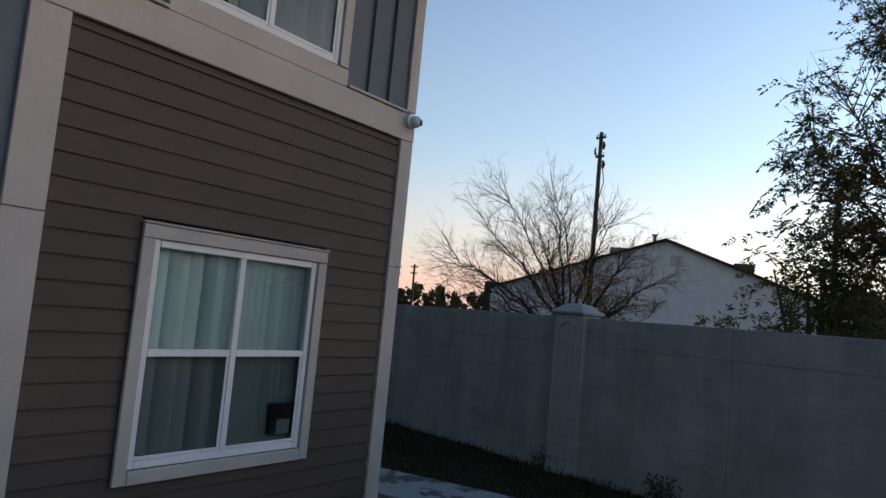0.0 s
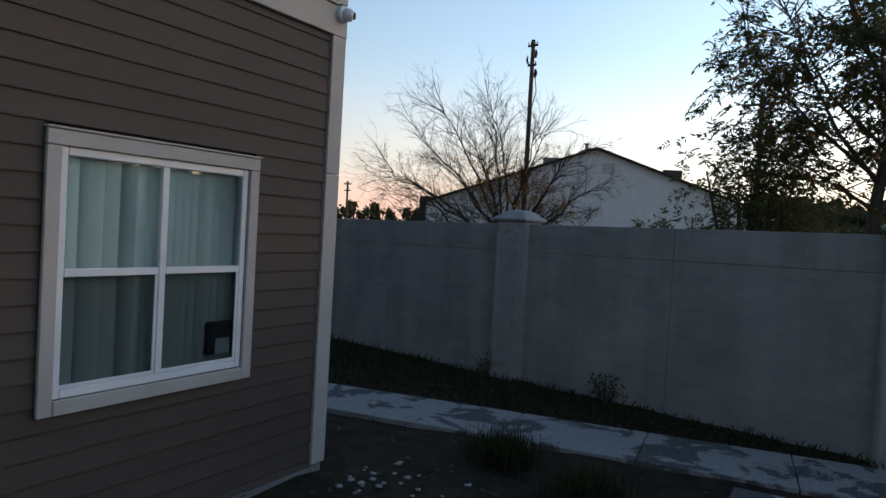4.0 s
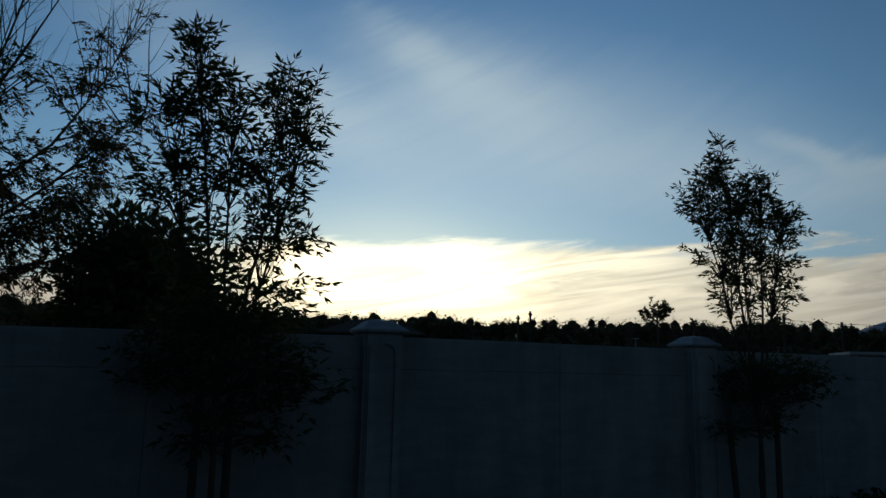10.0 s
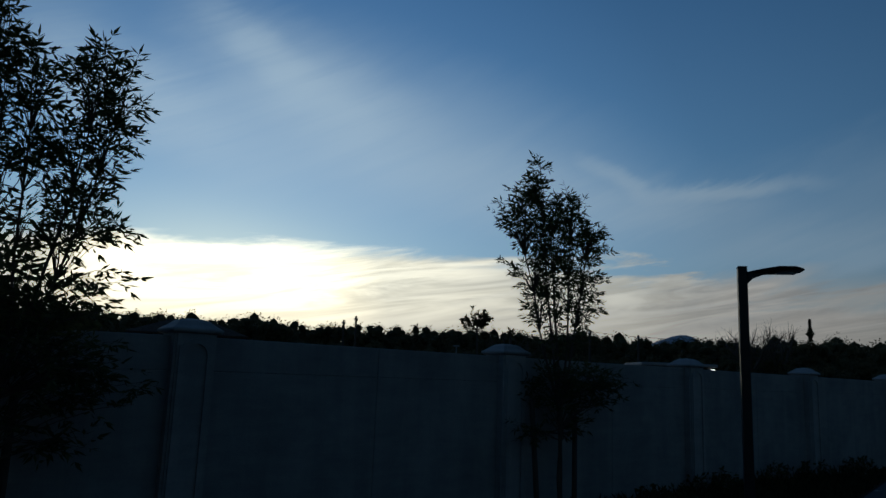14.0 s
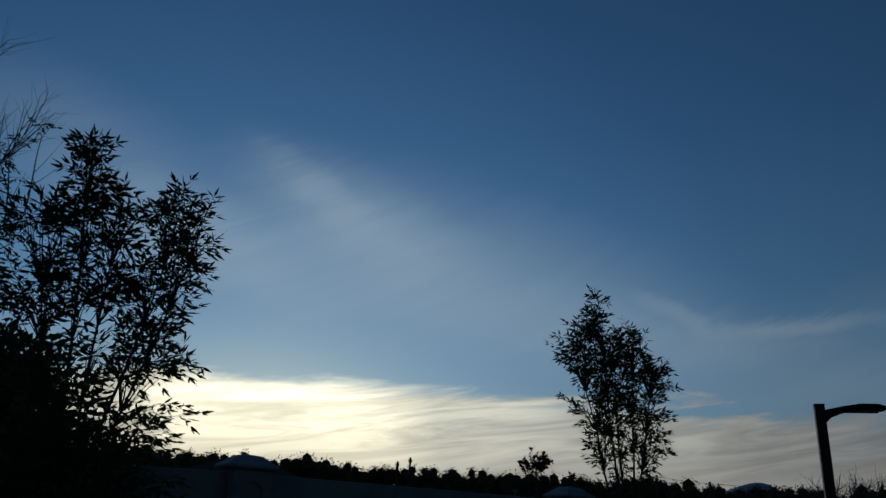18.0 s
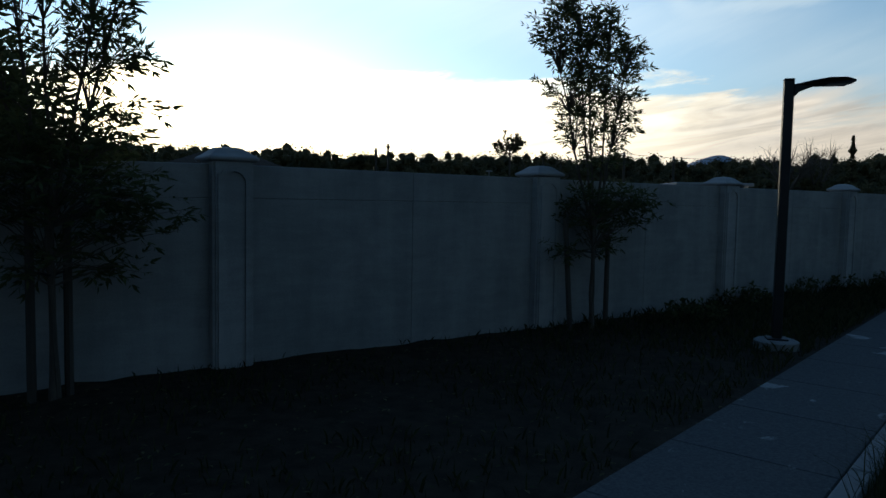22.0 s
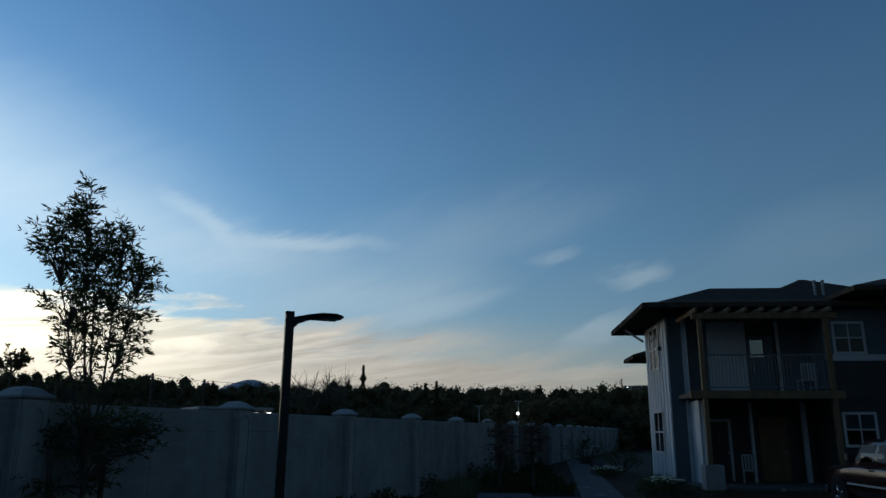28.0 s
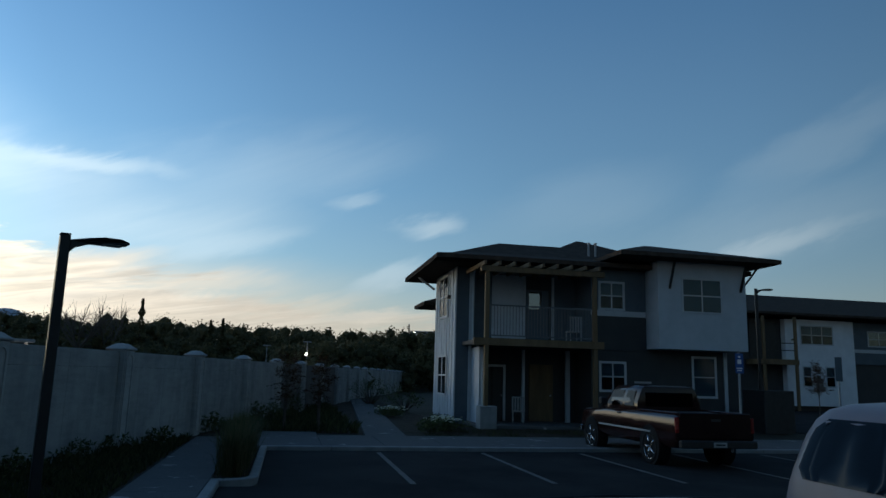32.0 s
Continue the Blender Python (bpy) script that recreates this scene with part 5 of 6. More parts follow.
def bushy(name, x, y, z, w, d, h, seed, label, leaf, count, category="bush", material=None, feather=0):
    """A dense bush: twigs from the ground and leaves round uneven clumps."""
    t = thing(name, pose(x, y, z), label, category)
    rng = random.Random(seed)
    clumps = [(Vector((rng.uniform(-0.5, 0.5) * w, rng.uniform(-0.5, 0.5) * d, h * rng.uniform(0.25, 0.85))), rng.uniform(0.16, 0.30) * h) for _ in range(26)]
    limbs = Limbs(seed)
    for c, r in clumps:
        limbs.tube([Vector((c.x * 0.15, c.y * 0.15, 0)), c * 0.5, c], [0.02 * h, 0.012 * h, 0.004 * h], 5)
    part("stem", limbs.mesh("stem", BARK), None, t)
    spots = []
    for _ in range(count):
        c, r = rng.choice(clumps)
        way = Vector((rng.gauss(0, 1), rng.gauss(0, 1), rng.gauss(0, 1))).normalized()
        spots.append((c + way * r * rng.uniform(0.35, 1.05), way))
    if feather:
        part("foliage", compound_mesh("foliage", spots, feather, leaf, 4, rng, material or LEAF, 0.5), None, t)
    else:
        part("foliage", leaf_mesh("foliage", spots, leaf, rng, material or LEAF, 0.45), None, t)
    return t


bushy("dense_tree", 1.10, 12.9, -0.1, 1.1, 1.1, 4.0, 31, "dense dark evergreen shrub behind the wall", 0.20, 26000, "tree")
bushy("shrub", -6.5, 13.4, -0.1, 1.2, 1.2, 2.7, 33, "small leafy shrub behind the wall", 0.13, 120, feather=0.3)
bushy("small_tree", -5.0, 13.7, -0.1, 1.9, 1.5, 4.3, 35, "small leafy tree beside the tall one", 0.12, 1500, "tree", feather=0.32)
bushy("shrub", -1.2, 14.6, -0.1, 3.6, 1.6, 2.9, 36, "twiggy shrub under the tall tree", 0.15, 1500)


# ---- far woods and skyline ----
def far_woods():
    rng = random.Random(77)
    v, f = [], []
    bm = bmesh.new()
    bmesh.ops.create_icosphere(bm, subdivisions=1, radius=1.0)
    ball = [x.co.copy() for x in bm.verts]
    ball_faces = [tuple(x.index for x in q.verts) for q in bm.faces]
    bm.free()

    def clump(x, y, base, h, wide, n, leaf, blobs=10):
        """One far crown: uneven cores covered with small leaves."""
        cores = []
        for k in range(blobs):
            up = (k + rng.random()) / blobs
            out = 0.32 * wide * math.sqrt(max(0.05, 1 - (2 * up - 0.75) ** 2 * 0.6)) * (1.05 - 0.75 * up)
            cores.append((x + rng.gauss(0, 0.75) * out, y + rng.gauss(0, 0.75) * out, base + h * (0.18 + 0.72 * up), rng.uniform(0.12, 0.19) * wide * (1.12 - 0.35 * up)))
        for cx, cy, cz, r in cores:
            i = len(v)
            v.extend(Vector((cx, cy, cz)) + p * r * rng.uniform(0.50, 0.74) for p in ball)
            f.extend(tuple(i + q for q in face) for face in ball_faces)
        for _ in range(n):
            cx, cy, cz, r = rng.choice(cores)
            p = Vector((rng.gauss(0, 1), rng.gauss(0, 1), rng.gauss(0, 1))).normalized() * r * rng.uniform(0.55, 1.10)
            c = Vector((cx, cy, cz)) + p
            d = Vector((rng.gauss(0, 1), rng.gauss(0, 1), rng.gauss(0, 1))).normalized() * leaf * rng.uniform(0.6, 1.2)
            e = d.orthogonal().normalized() * leaf * 0.55
            i = len(v)
            v.extend((c - d, c + e, c + d, c - e))
            f.append((i, i + 1, i + 2, i + 3))

    # a belt of trees on the rise beyond the wall, from the north round to the east
    for k in range(520):
        a = radians(-18 + 116 * (k + rng.random()) / 520)
        r = rng.uniform(105, 150)
        tall = 10.7 - 1.1 * min(max((math.degrees(a) - 30) / 45, 0), 1)
        h = tall * rng.uniform(0.84, 1.03) * (1.0 + 0.13 * noise.noise(Vector((a * 11, 3, 0)))) * r / 128
        clump(r * math.sin(a), r * math.cos(a), 0.0, h, h * rng.uniform(0.9, 1.3), 620, 0.24)
    # low growth that closes the belt at its foot
    for k in range(230):
        a = radians(-20 + 120 * (k + rng.random()) / 230)
        r = rng.uniform(88, 104)
        clump(r * math.sin(a), r * math.cos(a), -0.5, rng.uniform(4.6, 6.2), 7.0, 420, 0.28)
    # nearer growth behind the far end of the wall
    for k in range(80):
        x = 56 + 126 * (k + rng.random()) / 80
        clump(x, rng.uniform(10.0, 15.0), -0.3, (1.9 + x * 0.046) * rng.uniform(0.9, 1.05), 5.0 + 0.02 * x, 420, 0.22)
    # and a farther one to the north-west, and thinly all round
    for k in range(50):
        a = radians(-60 + 30 * (k + rng.random()) / 50)
        r = rng.uniform(150, 180)
        h = rng.uniform(5, 7.5)
        clump(r * math.sin(a), r * math.cos(a), 0.0, h, h * 1.2, 160, 0.4)
    for k in range(190):
        a = radians(98 + 200 * (k + rng.random()) / 190)
        r = rng.uniform(90, 120)
        h = rng.uniform(6, 9)
        clump(r * math.sin(a), r * math.cos(a), 0.0, h, h * 1.3, 70, 0.6, 7)
    me = raw_mesh("far_woods", v, f, LEAF_DARK)
    tagged(new("far_woods", me), "dark belt of far trees on the skyline", "woods", kind="stuff")


far_woods()


# ---- street lamps and poles ----
def street_lamp(x, y, height, turn, label):
    t = thing("street_lamp", pose(x, y, 0, 0, 0, turn), label, "street lamp", "street lamps")
    part("base", tube(bmesh.new(), [(0, 0, -0.1), (0, 0, 0.06), (0, 0, 0.08)], [0.26, 0.26, 0.22], 18), KERB, t, "round concrete lamp base")
    part("base_plate", block(-0.12, 0.12, -0.12, 0.12, 0.08, 0.10, 0.005), BLACK_METAL, t)
    part("pole", block(-0.055, 0.055, -0.055, 0.055, 0.10, height, 0.008), BLACK_METAL, t, "square black steel pole")
    part("pole_cap", block(-0.058, 0.058, -0.058, 0.058, height, height + 0.02, 0.006), BLACK_METAL, t)
    bm = bmesh.new()
    prof = [(0.055, -0.20), (0.12, -0.13), (0.26, -0.075), (0.42, -0.06), (0.62, -0.055), (0.70, -0.04), (0.70, -0.015), (0.60, 0.01), (0.42, 0.012), (0.25, -0.005), (0.055, -0.05)]
    prism(bm, [(p, height + q) for p, q in prof], "y", -0.05, 0.05)
    for vert in bm.verts:
        if vert.co.x > 0.3:
            vert.co.y *= 2.6 if vert.co.x < 0.65 else 1.9
    bmesh.ops.bevel(bm, geom=bm.edges[:], offset=0.006, segments=1, affect="EDGES")
    head = part("lamp_head", bm, BLACK_METAL, t, "flat black curved lamp head")
    part("lens", block(0.40, 0.62, -0.09, 0.09, height - 0.068, height - 0.0585), PLASTIC_WHITE, head)
    return t


street_lamp(8.98, 4.72, 3.20, -52, "black parking lamp with a curved arm, unlit")
street_lamp(*(SITE @ Vector((28.5, -19.95, 0)))[:2], 5.82, -95, "taller black street lamp beside the apartment house, unlit")


def utility_pole(x, y, height, label, arms):
    t = thing("utility_pole", pose(x, y, -0.2), label, "pole", "utility poles")
    part("pole", tube(bmesh.new(), [(0, 0, 0), (0.03, 0, height * 0.5), (0, 0, height)], [0.17, 0.15, 0.12], 8), WEATHERED, t)
    for z, w in arms:
        a = part("crossarm", block(-w, w, -0.06, 0.06, height - z, height - z + 0.12), WEATHERED, t)
        for s in (-0.9, -0.4, 0.4, 0.9):
            part("insulator", tube(bmesh.new(), [(s * w, 0, height - z + 0.12), (s * w, 0, height - z + 0.28)], [0.05, 0.04], 6), PLASTIC_WHITE, a)
    if height > 13:
        for dx, z, r in ((0.30, 0.9, 0.10), (0.34, 2.1, 0.12), (-0.28, 1.2, 0.07)):
            part("fuse_cutout", tube(bmesh.new(), [(dx, -0.1, height - z - 0.25), (dx * 1.15, -0.1, height - z), (dx, -0.1, height - z + 0.25)], [r * 0.6, r, r * 0.5], 8), BLACK_METAL, t, "dark fuse and insulator on the pole")
        part("drop_wire", tube(bmesh.new(), [(0.34, -0.1, height - 2.3), (0.5, -0.1, height - 3.2), (0.15, -0.1, height - 4.5)], [0.03] * 3, 5), BLACK_METAL, t)
    return t


pole = utility_pole(-12.5, 35.9, 9.3, "wooden utility pole with a transformer behind the trees", [(0.5, 0.95)])
part("transformer", tube(bmesh.new(), [(0.55, -0.1, 7.0), (0.55, -0.1, 7.08), (0.55, -0.1, 7.72), (0.55, -0.1, 7.8)], [0.20, 0.26, 0.26, 0.18], 14), CAP_GREY, pole, "grey transformer can")
utility_pole(-26.5, 36.2, 13.9, "tall wooden utility pole behind the white house", [(0.4, 0.35), (1.6, 0.3)])


def white_house():
    """A long gabled house beyond the boundary wall, gable end towards the camera."""
    at = pose(-24.5, 41.2, -0.2, 0, 0, 31)
    h = thing("white_house", at, "low white gabled house with a dark roof edge", "house")
    half, eave, ridge, deep = 11.2, 3.75, 7.7, 14
    bm = prism(bmesh.new(), [(-half, 0), (half, 0), (half, eave), (0, ridge), (-half, eave)], "y", 0, deep)
    part("wall", bm, WHITE_WALL, h, "plain white gable wall")
    for s in (-1, 1):
        bm = prism(bmesh.new(), [(0, ridge), (s * (half + 0.4), eave - 0.15), (s * (half + 0.4), eave - 0.0), (0, ridge + 0.15)], "y", -0.35, deep + 0.3)
        part("roof", bm, SHINGLE, h, "dark roof slope")
    w = part("gable_vent", block(0.3, 1.2, -0.05, -0.004, 6.1, 6.9), WHITE_WALL, h)
    for i in range(5):
        part("slat", block(0.34, 1.16, -0.08, -0.051, 6.16 + i * 0.14, 6.22 + i * 0.14), CAP_GREY, w)
    part("roof_unit", block(-3.6, -2.4, 2, 3.4, 6.6, 7.3), CAP_GREY, h, "grey roof cooler")
    part("vent", tube(bmesh.new(), [(-0.7, 1, 7.5), (-0.7, 1, 8.05), (-0.7, 1, 8.2)], [0.12, 0.12, 0.22], 8), CAP_GREY, h)
    part("roof_unit", block(4.4, 5.6, 2, 3.2, 5.9, 6.75), WEATHERED, h)
    part("annex", block(-half - 1.2, -half - 0.02, 3, 9, 0, 4.3), CHARCOAL, h)


white_house()


def moon():
    way = Vector((-0.5243, 0.7236, 0.4489)).normalized()
    right = way.cross(Vector((0, 0, 1))).normalized()
    up = right.cross(way)
    bm = bmesh.new()
    r, c = 10.5, way * 3000
    outer = [(r * math.cos(a), r * math.sin(a)) for a in [radians(-95 + 190 * k / 16) for k in range(17)]]
    inner = [(r * 0.60 * math.cos(a), r * math.sin(a)) for a in [radians(-95 + 190 * k / 16) for k in range(17)]]
    for sign in (0, 60):
        vo = [bm.verts.new(c + way * sign + right * p + up * q) for p, q in outer]
        vi = [bm.verts.new(c + way * sign + right * p + up * q) for p, q in inner]
        for i in range(16):
            bm.faces.new((vo[i], vo[i + 1], vi[i + 1], vi[i]))
    solid("moon", bm, glowing("moonlight", (0.9, 0.93, 1.0), 0.6), "thin pale crescent moon", "moon")


moon()


# ---- vehicles ----
def wheel(parent, x, y, r, side, width=0.22, spokes=5):
    """A wheel whose axle runs along y; side is +1 or -1, where its face looks."""
    bm = bmesh.new()
    prof = [(r - 0.10, 0.0), (r - 0.02, 0.0), (r, 0.04), (r, width - 0.04), (r - 0.02, width), (r - 0.10, width)]
    n = 24
    rings = [[bm.verts.new((p * math.cos(2 * math.pi * k / n), -side * q, p * math.sin(2 * math.pi * k / n))) for k in range(n)] for p, q in prof]
    for i in range(len(rings)):
        a, b = rings[i], rings[(i + 1) % len(rings)]
        for k in range(n):
            bm.faces.new((a[k], a[(k + 1) % n], b[(k + 1) % n], b[k]))
    bmesh.ops.recalc_face_normals(bm, faces=bm.faces[:])
    w = part("wheel", bm, TYRE, parent, "black rubber tyre", True)
    w.location = (x, y, r)
    bm = tube(bmesh.new(), [(0, -side * 0.05, 0), (0, -side * 0.06, 0)], [r - 0.10, r - 0.10], 24)
    part("rim_back", bm, BLACK_METAL, w)
    bm = bmesh.new()
    tube(bm, [(0, -side * 0.01, 0), (0, -side * 0.045, 0)], [0.05, 0.06], 12)
    for k in range(spokes):
        a = 2 * math.pi * k / spokes
        c, s = math.cos(a), math.sin(a)
        tube(bm, [(0.03 * c, -side * 0.02, 0.03 * s), ((r - 0.11) * c, -side * 0.03, (r - 0.11) * s)], [0.028, 0.036], 6)
    ring = [(math.cos(2 * math.pi * k / 20) * (r - 0.105), -side * 0.02, math.sin(2 * math.pi * k / 20) * (r - 0.105)) for k in range(21)]
    tube(bm, ring, [0.016] * 21, 6, cap=False)
    part("rim", bm, CHROME, w, "bright spoked rim", True)
    return w


def lofted(sections, closed=True):
    """A body skinned over cross-sections; each is x and a list of (y, z), mirrored to the other side."""
    bm = bmesh.new()
    rings = []
    for x, pts in sections:
        full = [(y, z) for y, z in pts] + [(-y, z) for y, z in reversed(pts)]
        rings.append([bm.verts.new((x, y, z)) for y, z in full])
    n = len(rings[0])
    for a, b in zip(rings, rings[1:]):
        for i in range(n):
            bm.faces.new((a[i], a[(i + 1) % n], b[(i + 1) % n], b[i]))
    bm.faces.new(rings[0]), bm.faces.new(rings[-1][::-1])
    bmesh.ops.recalc_face_normals(bm, faces=bm.faces[:])
    return bm


def soften(ob, width=0.03, segments=3):
    m = ob.modifiers.new("bevel", "BEVEL")
    m.width, m.segments, m.limit_method, m.angle_limit = width, segments, "ANGLE", radians(28)
    ob.data.polygons.foreach_set("use_smooth", [True] * len(ob.data.polygons))
    return ob


def pickup_truck():
    """Local x points to the nose; the origin lies under the tailgate."""
    t = thing("pickup_truck", site(14.65, -8.95, -0.07), "dark maroon extended-cab pickup truck parked nose to the house", "truck")
    w = 0.90

    def side(lo, hi, half=w):
        return [(half - 0.06, lo), (half, lo + 0.10), (half + 0.015, (lo + hi) / 2 + 0.05), (half - 0.02, hi - 0.05), (half - 0.07, hi)]

    lower = lofted([(0.0, side(0.50, 1.08)), (0.15, side(0.42, 1.10)), (1.9, side(0.40, 1.10)), (3.4, side(0.40, 1.10)), (3.75, side(0.42, 1.08)), (4.9, side(0.42, 1.00, w - 0.02)), (5.12, side(0.46, 0.86, w - 0.10))])
    body = soften(part("body", lower, CAR_MAROON, t, "glossy maroon body"))
    # open load bed
    part("bed_floor", block(0.10, 1.80, -w + 0.13, w - 0.13, 1.101, 1.108), BLACK_METAL, t, "dark bed liner")
    for s in (-1, 1):
        part("bed_rail", block(0.05, 1.85, s * (w - 0.115) - 0.035, s * (w - 0.115) + 0.035, 1.10, 1.15, 0.01), CAR_MAROON, t)
    part("tailgate", block(-0.025, 0.03, -w + 0.08, w - 0.08, 0.62, 1.15, 0.015), CAR_MAROON, t, "dark tailgate")
    part("tailgate_handle", block(-0.04, -0.026, -0.11, 0.11, 0.98, 1.03, 0.005), BLACK_METAL, t)
    # cab
    cab = lofted([(1.86, [(w - 0.08, 1.08), (w - 0.10, 1.30), (w - 0.22, 1.60), (w - 0.30, 1.655)]),
                  (2.30, [(w - 0.06, 1.08), (w - 0.08, 1.30), (w - 0.19, 1.62), (w - 0.28, 1.685)]),
                  (3.20, [(w - 0.06, 1.08), (w - 0.08, 1.30), (w - 0.19, 1.61), (w - 0.28, 1.67)]),
                  (3.95, [(w - 0.10, 1.06), (w - 0.12, 1.09), (w - 0.14, 1.12), (w - 0.18, 1.14)])])
    soften(part("cab", cab, CAR_MAROON, t), 0.04)
    part("rear_window", block(1.835, 1.868, -0.60, 0.60, 1.20, 1.52, 0.01), CAR_GLASS, t, "dark rear window")
    for s in (-1, 1):
        for a, b, c in ((2.02, 2.50, 1.98), (2.58, 3.26, 2.58)):
            bm = bmesh.new()
            y0, y1 = s * (w - 0.058), s * (w - 0.155)
            vs = [bm.verts.new(p) for p in ((a, y0, 1.20), (b + (0.18 if b > 3 else 0), y0, 1.20), (b - 0.06, y1, 1.55), (a + 0.04, y1, 1.55))]
            vs2 = [bm.verts.new((v.co.x, v.co.y - s * 0.02, v.co.z)) for v in vs]
            bm.faces.new(vs), bm.faces.new(vs2[::-1])
            for i in range(4):
                bm.faces.new((vs[i], vs2[i], vs2[(i + 1) % 4], vs[(i + 1) % 4]))
            bmesh.ops.recalc_face_normals(bm, faces=bm.faces[:])
            part("side_window", bm, CAR_GLASS, t, "dark side window")
        # matt pale grey on the chrome moulding replaces the sky it would mirror
        part("side_moulding", block(1.05, 3.75, s * (w + 0.016) - 0.022, s * (w + 0.016) + 0.022, 0.675, 0.715, 0.008), CAP_GREY, t, "chrome side moulding, its sky reflection painted pale grey")
        part("mirror", block(3.22, 3.36, s * (w + 0.01), s * (w + 0.20), 1.18, 1.36, 0.03), BLACK_METAL, t)
        part("door_handle", block(2.58, 2.72, s * (w + 0.005) - 0.012, s * (w + 0.005) + 0.012, 1.00, 1.03, 0.006), BLACK_METAL, t)
        part("tail_light", block(-0.012, 0.05, s * (w - 0.075), s * (w + 0.008), 0.74, 1.06, 0.012), RED_LENS, t, "red tail light")
        part("headlight", block(5.02, 5.13, s * (w - 0.36), s * (w - 0.12), 0.70, 0.86, 0.015), CAR_GLASS, t)
        for x in (1.12, 4.25):
            # solid dark disc behind the wheel imitates the shaded hollow of the arch
            part("arch_shade", tube(bmesh.new(), [(x, s * (w - 0.26), 0.40), (x, s * (w + 0.019), 0.40)], [0.44, 0.44], 24), TYRE, t, "dark disc painting the shade of the wheel arch")
            wheel(t, x, s * (w + 0.03), 0.365, s, 0.24)
    part("rear_bumper", block(-0.16, -0.03, -w + 0.02, w - 0.02, 0.44, 0.60, 0.025), BLACK_METAL, t, "dark step bumper")
    plate = part("number_plate", block(-0.172, -0.161, -0.15, 0.15, 0.47, 0.57, 0.003), CAP_GREY, t)
    part("plate_bar", block(-0.175, -0.1725, -0.11, 0.11, 0.505, 0.535), BLACK_METAL, plate)
    part("front_bumper", block(5.08, 5.22, -w + 0.05, w - 0.05, 0.40, 0.58, 0.03), CHROME, t)
    part("tow_ball", tube(bmesh.new(), [(-0.20, -0.25, 0.38), (-0.20, -0.25, 0.46)], [0.03, 0.035], 10), CHROME, t)
    return t


pickup_truck()


def ring(z, rear, front, half, n=44, power=0.42):
    """A rounded rectangle in plan at one height: the car's outline there."""
    out = []
    for k in range(n):
        a = 2 * math.pi * k / n
        c, d = math.cos(a), math.sin(a)
        out.append(Vector(((rear + front) / 2 - (front - rear) / 2 * math.copysign(abs(c) ** power, c), half * math.copysign(abs(d) ** power, d), z)))
    return out


def shell(levels):
    """A rounded body skinned over outlines from the sill to the roof."""
    bm = bmesh.new()
    rings = [[bm.verts.new(p) for p in ring(*lv)] for lv in levels]
    for a, b in zip(rings, rings[1:]):
        for i in range(len(a)):
            bm.faces.new((a[i], a[(i + 1) % len(a)], b[(i + 1) % len(a)], b[i]))
    bm.faces.new(rings[0][::-1]), bm.faces.new(rings[-1])
    bmesh.ops.recalc_face_normals(bm, faces=bm.faces[:])
    return bm


def shell_patch(levels, z0, z1, k0, k1, out, shrink=0):
    """A pane lying on the body between two heights, from point k0 to k1 of the outline."""
    bm = bmesh.new()
    rows = []
    for j in range(7):
        z = z0 + (z1 - z0) * j / 6
        lo, hi = [(p, q) for p, q in zip(levels, levels[1:]) if p[0] <= z <= q[0]][0]
        f = (z - lo[0]) / (hi[0] - lo[0])
        lv = [p + (q - p) * f for p, q in zip(lo, hi)]
        pts = ring(z, lv[1] - out, lv[2] + out, lv[3] + out, 176)
        cut = int(shrink * (0.35 if j in (0, 6) else 0.0))
        rows.append([bm.verts.new(pts[k % 176]) for k in (round(k0 * 4 + cut + (k1 * 4 - k0 * 4 - 2 * cut) * i / 24) for i in range(25))])
    for a, b in zip(rows, rows[1:]):
        for i in range(24):
            bm.faces.new((b[i], b[i + 1], a[i + 1], a[i]))
    return bm


def hatch_car():
    """A silver car beside the camera; local x points to its nose."""
    t = thing("silver_car", site(2.95, 0.24, -0.24, -90), "silver-grey sedan parked tail to the pavement", "car", "parked cars")
    lv = [(0.28, 0.05, 4.40, 0.82), (0.45, -0.04, 4.46, 0.87), (0.70, -0.05, 4.42, 0.88), (0.90, 0.0, 4.25, 0.85), (0.965, 0.12, 4.0, 0.80), (1.00, 0.42, 3.45, 0.755), (1.20, 0.70, 3.05, 0.70), (1.36, 0.88, 2.72, 0.63),
          (1.44, 1.00, 2.50, 0.565), (1.485, 1.14, 2.24, 0.49), (1.515, 1.32, 1.98, 0.38), (1.53, 1.5, 1.75, 0.20)]
    part("body", shell(lv), CAR_SILVER, t, "grey metallic body", True)
    part("rear_window", shell_patch(lv, 1.04, 1.37, -2.8, 2.8, 0.006, 4), CAR_GLASS, t, "dark sloping rear window", True)
    part("windscreen", shell_patch(lv, 1.04, 1.37, 17.5, 26.5, 0.006, 3), CAR_GLASS, t, "dark windscreen", True)
    for a, b in ((9, 13), (31, 35)):
        part("side_window", shell_patch(lv, 1.05, 1.37, a, b, 0.006, 4), CAR_GLASS, t, "dark side window", True)
    for s in (-1, 1):
        part("roof_ditch", tube(bmesh.new(), [(0.98, s * 0.50, 1.437), (1.2, s * 0.46, 1.493), (1.6, s * 0.42, 1.514), (2.1, s * 0.46, 1.493), (2.4, s * 0.52, 1.452)], [0.008] * 5, 6), BLACK_METAL, t, "dark roof seam", True)
        for x in (0.85, 3.55):
            wheel(t, x, s * 0.885, 0.31, s, 0.20)
        part("tail_light", block(-0.06, 0.06, s * 0.42, s * 0.74, 0.66, 0.82, 0.02), RED_LENS, t, "red tail light")


hatch_car()


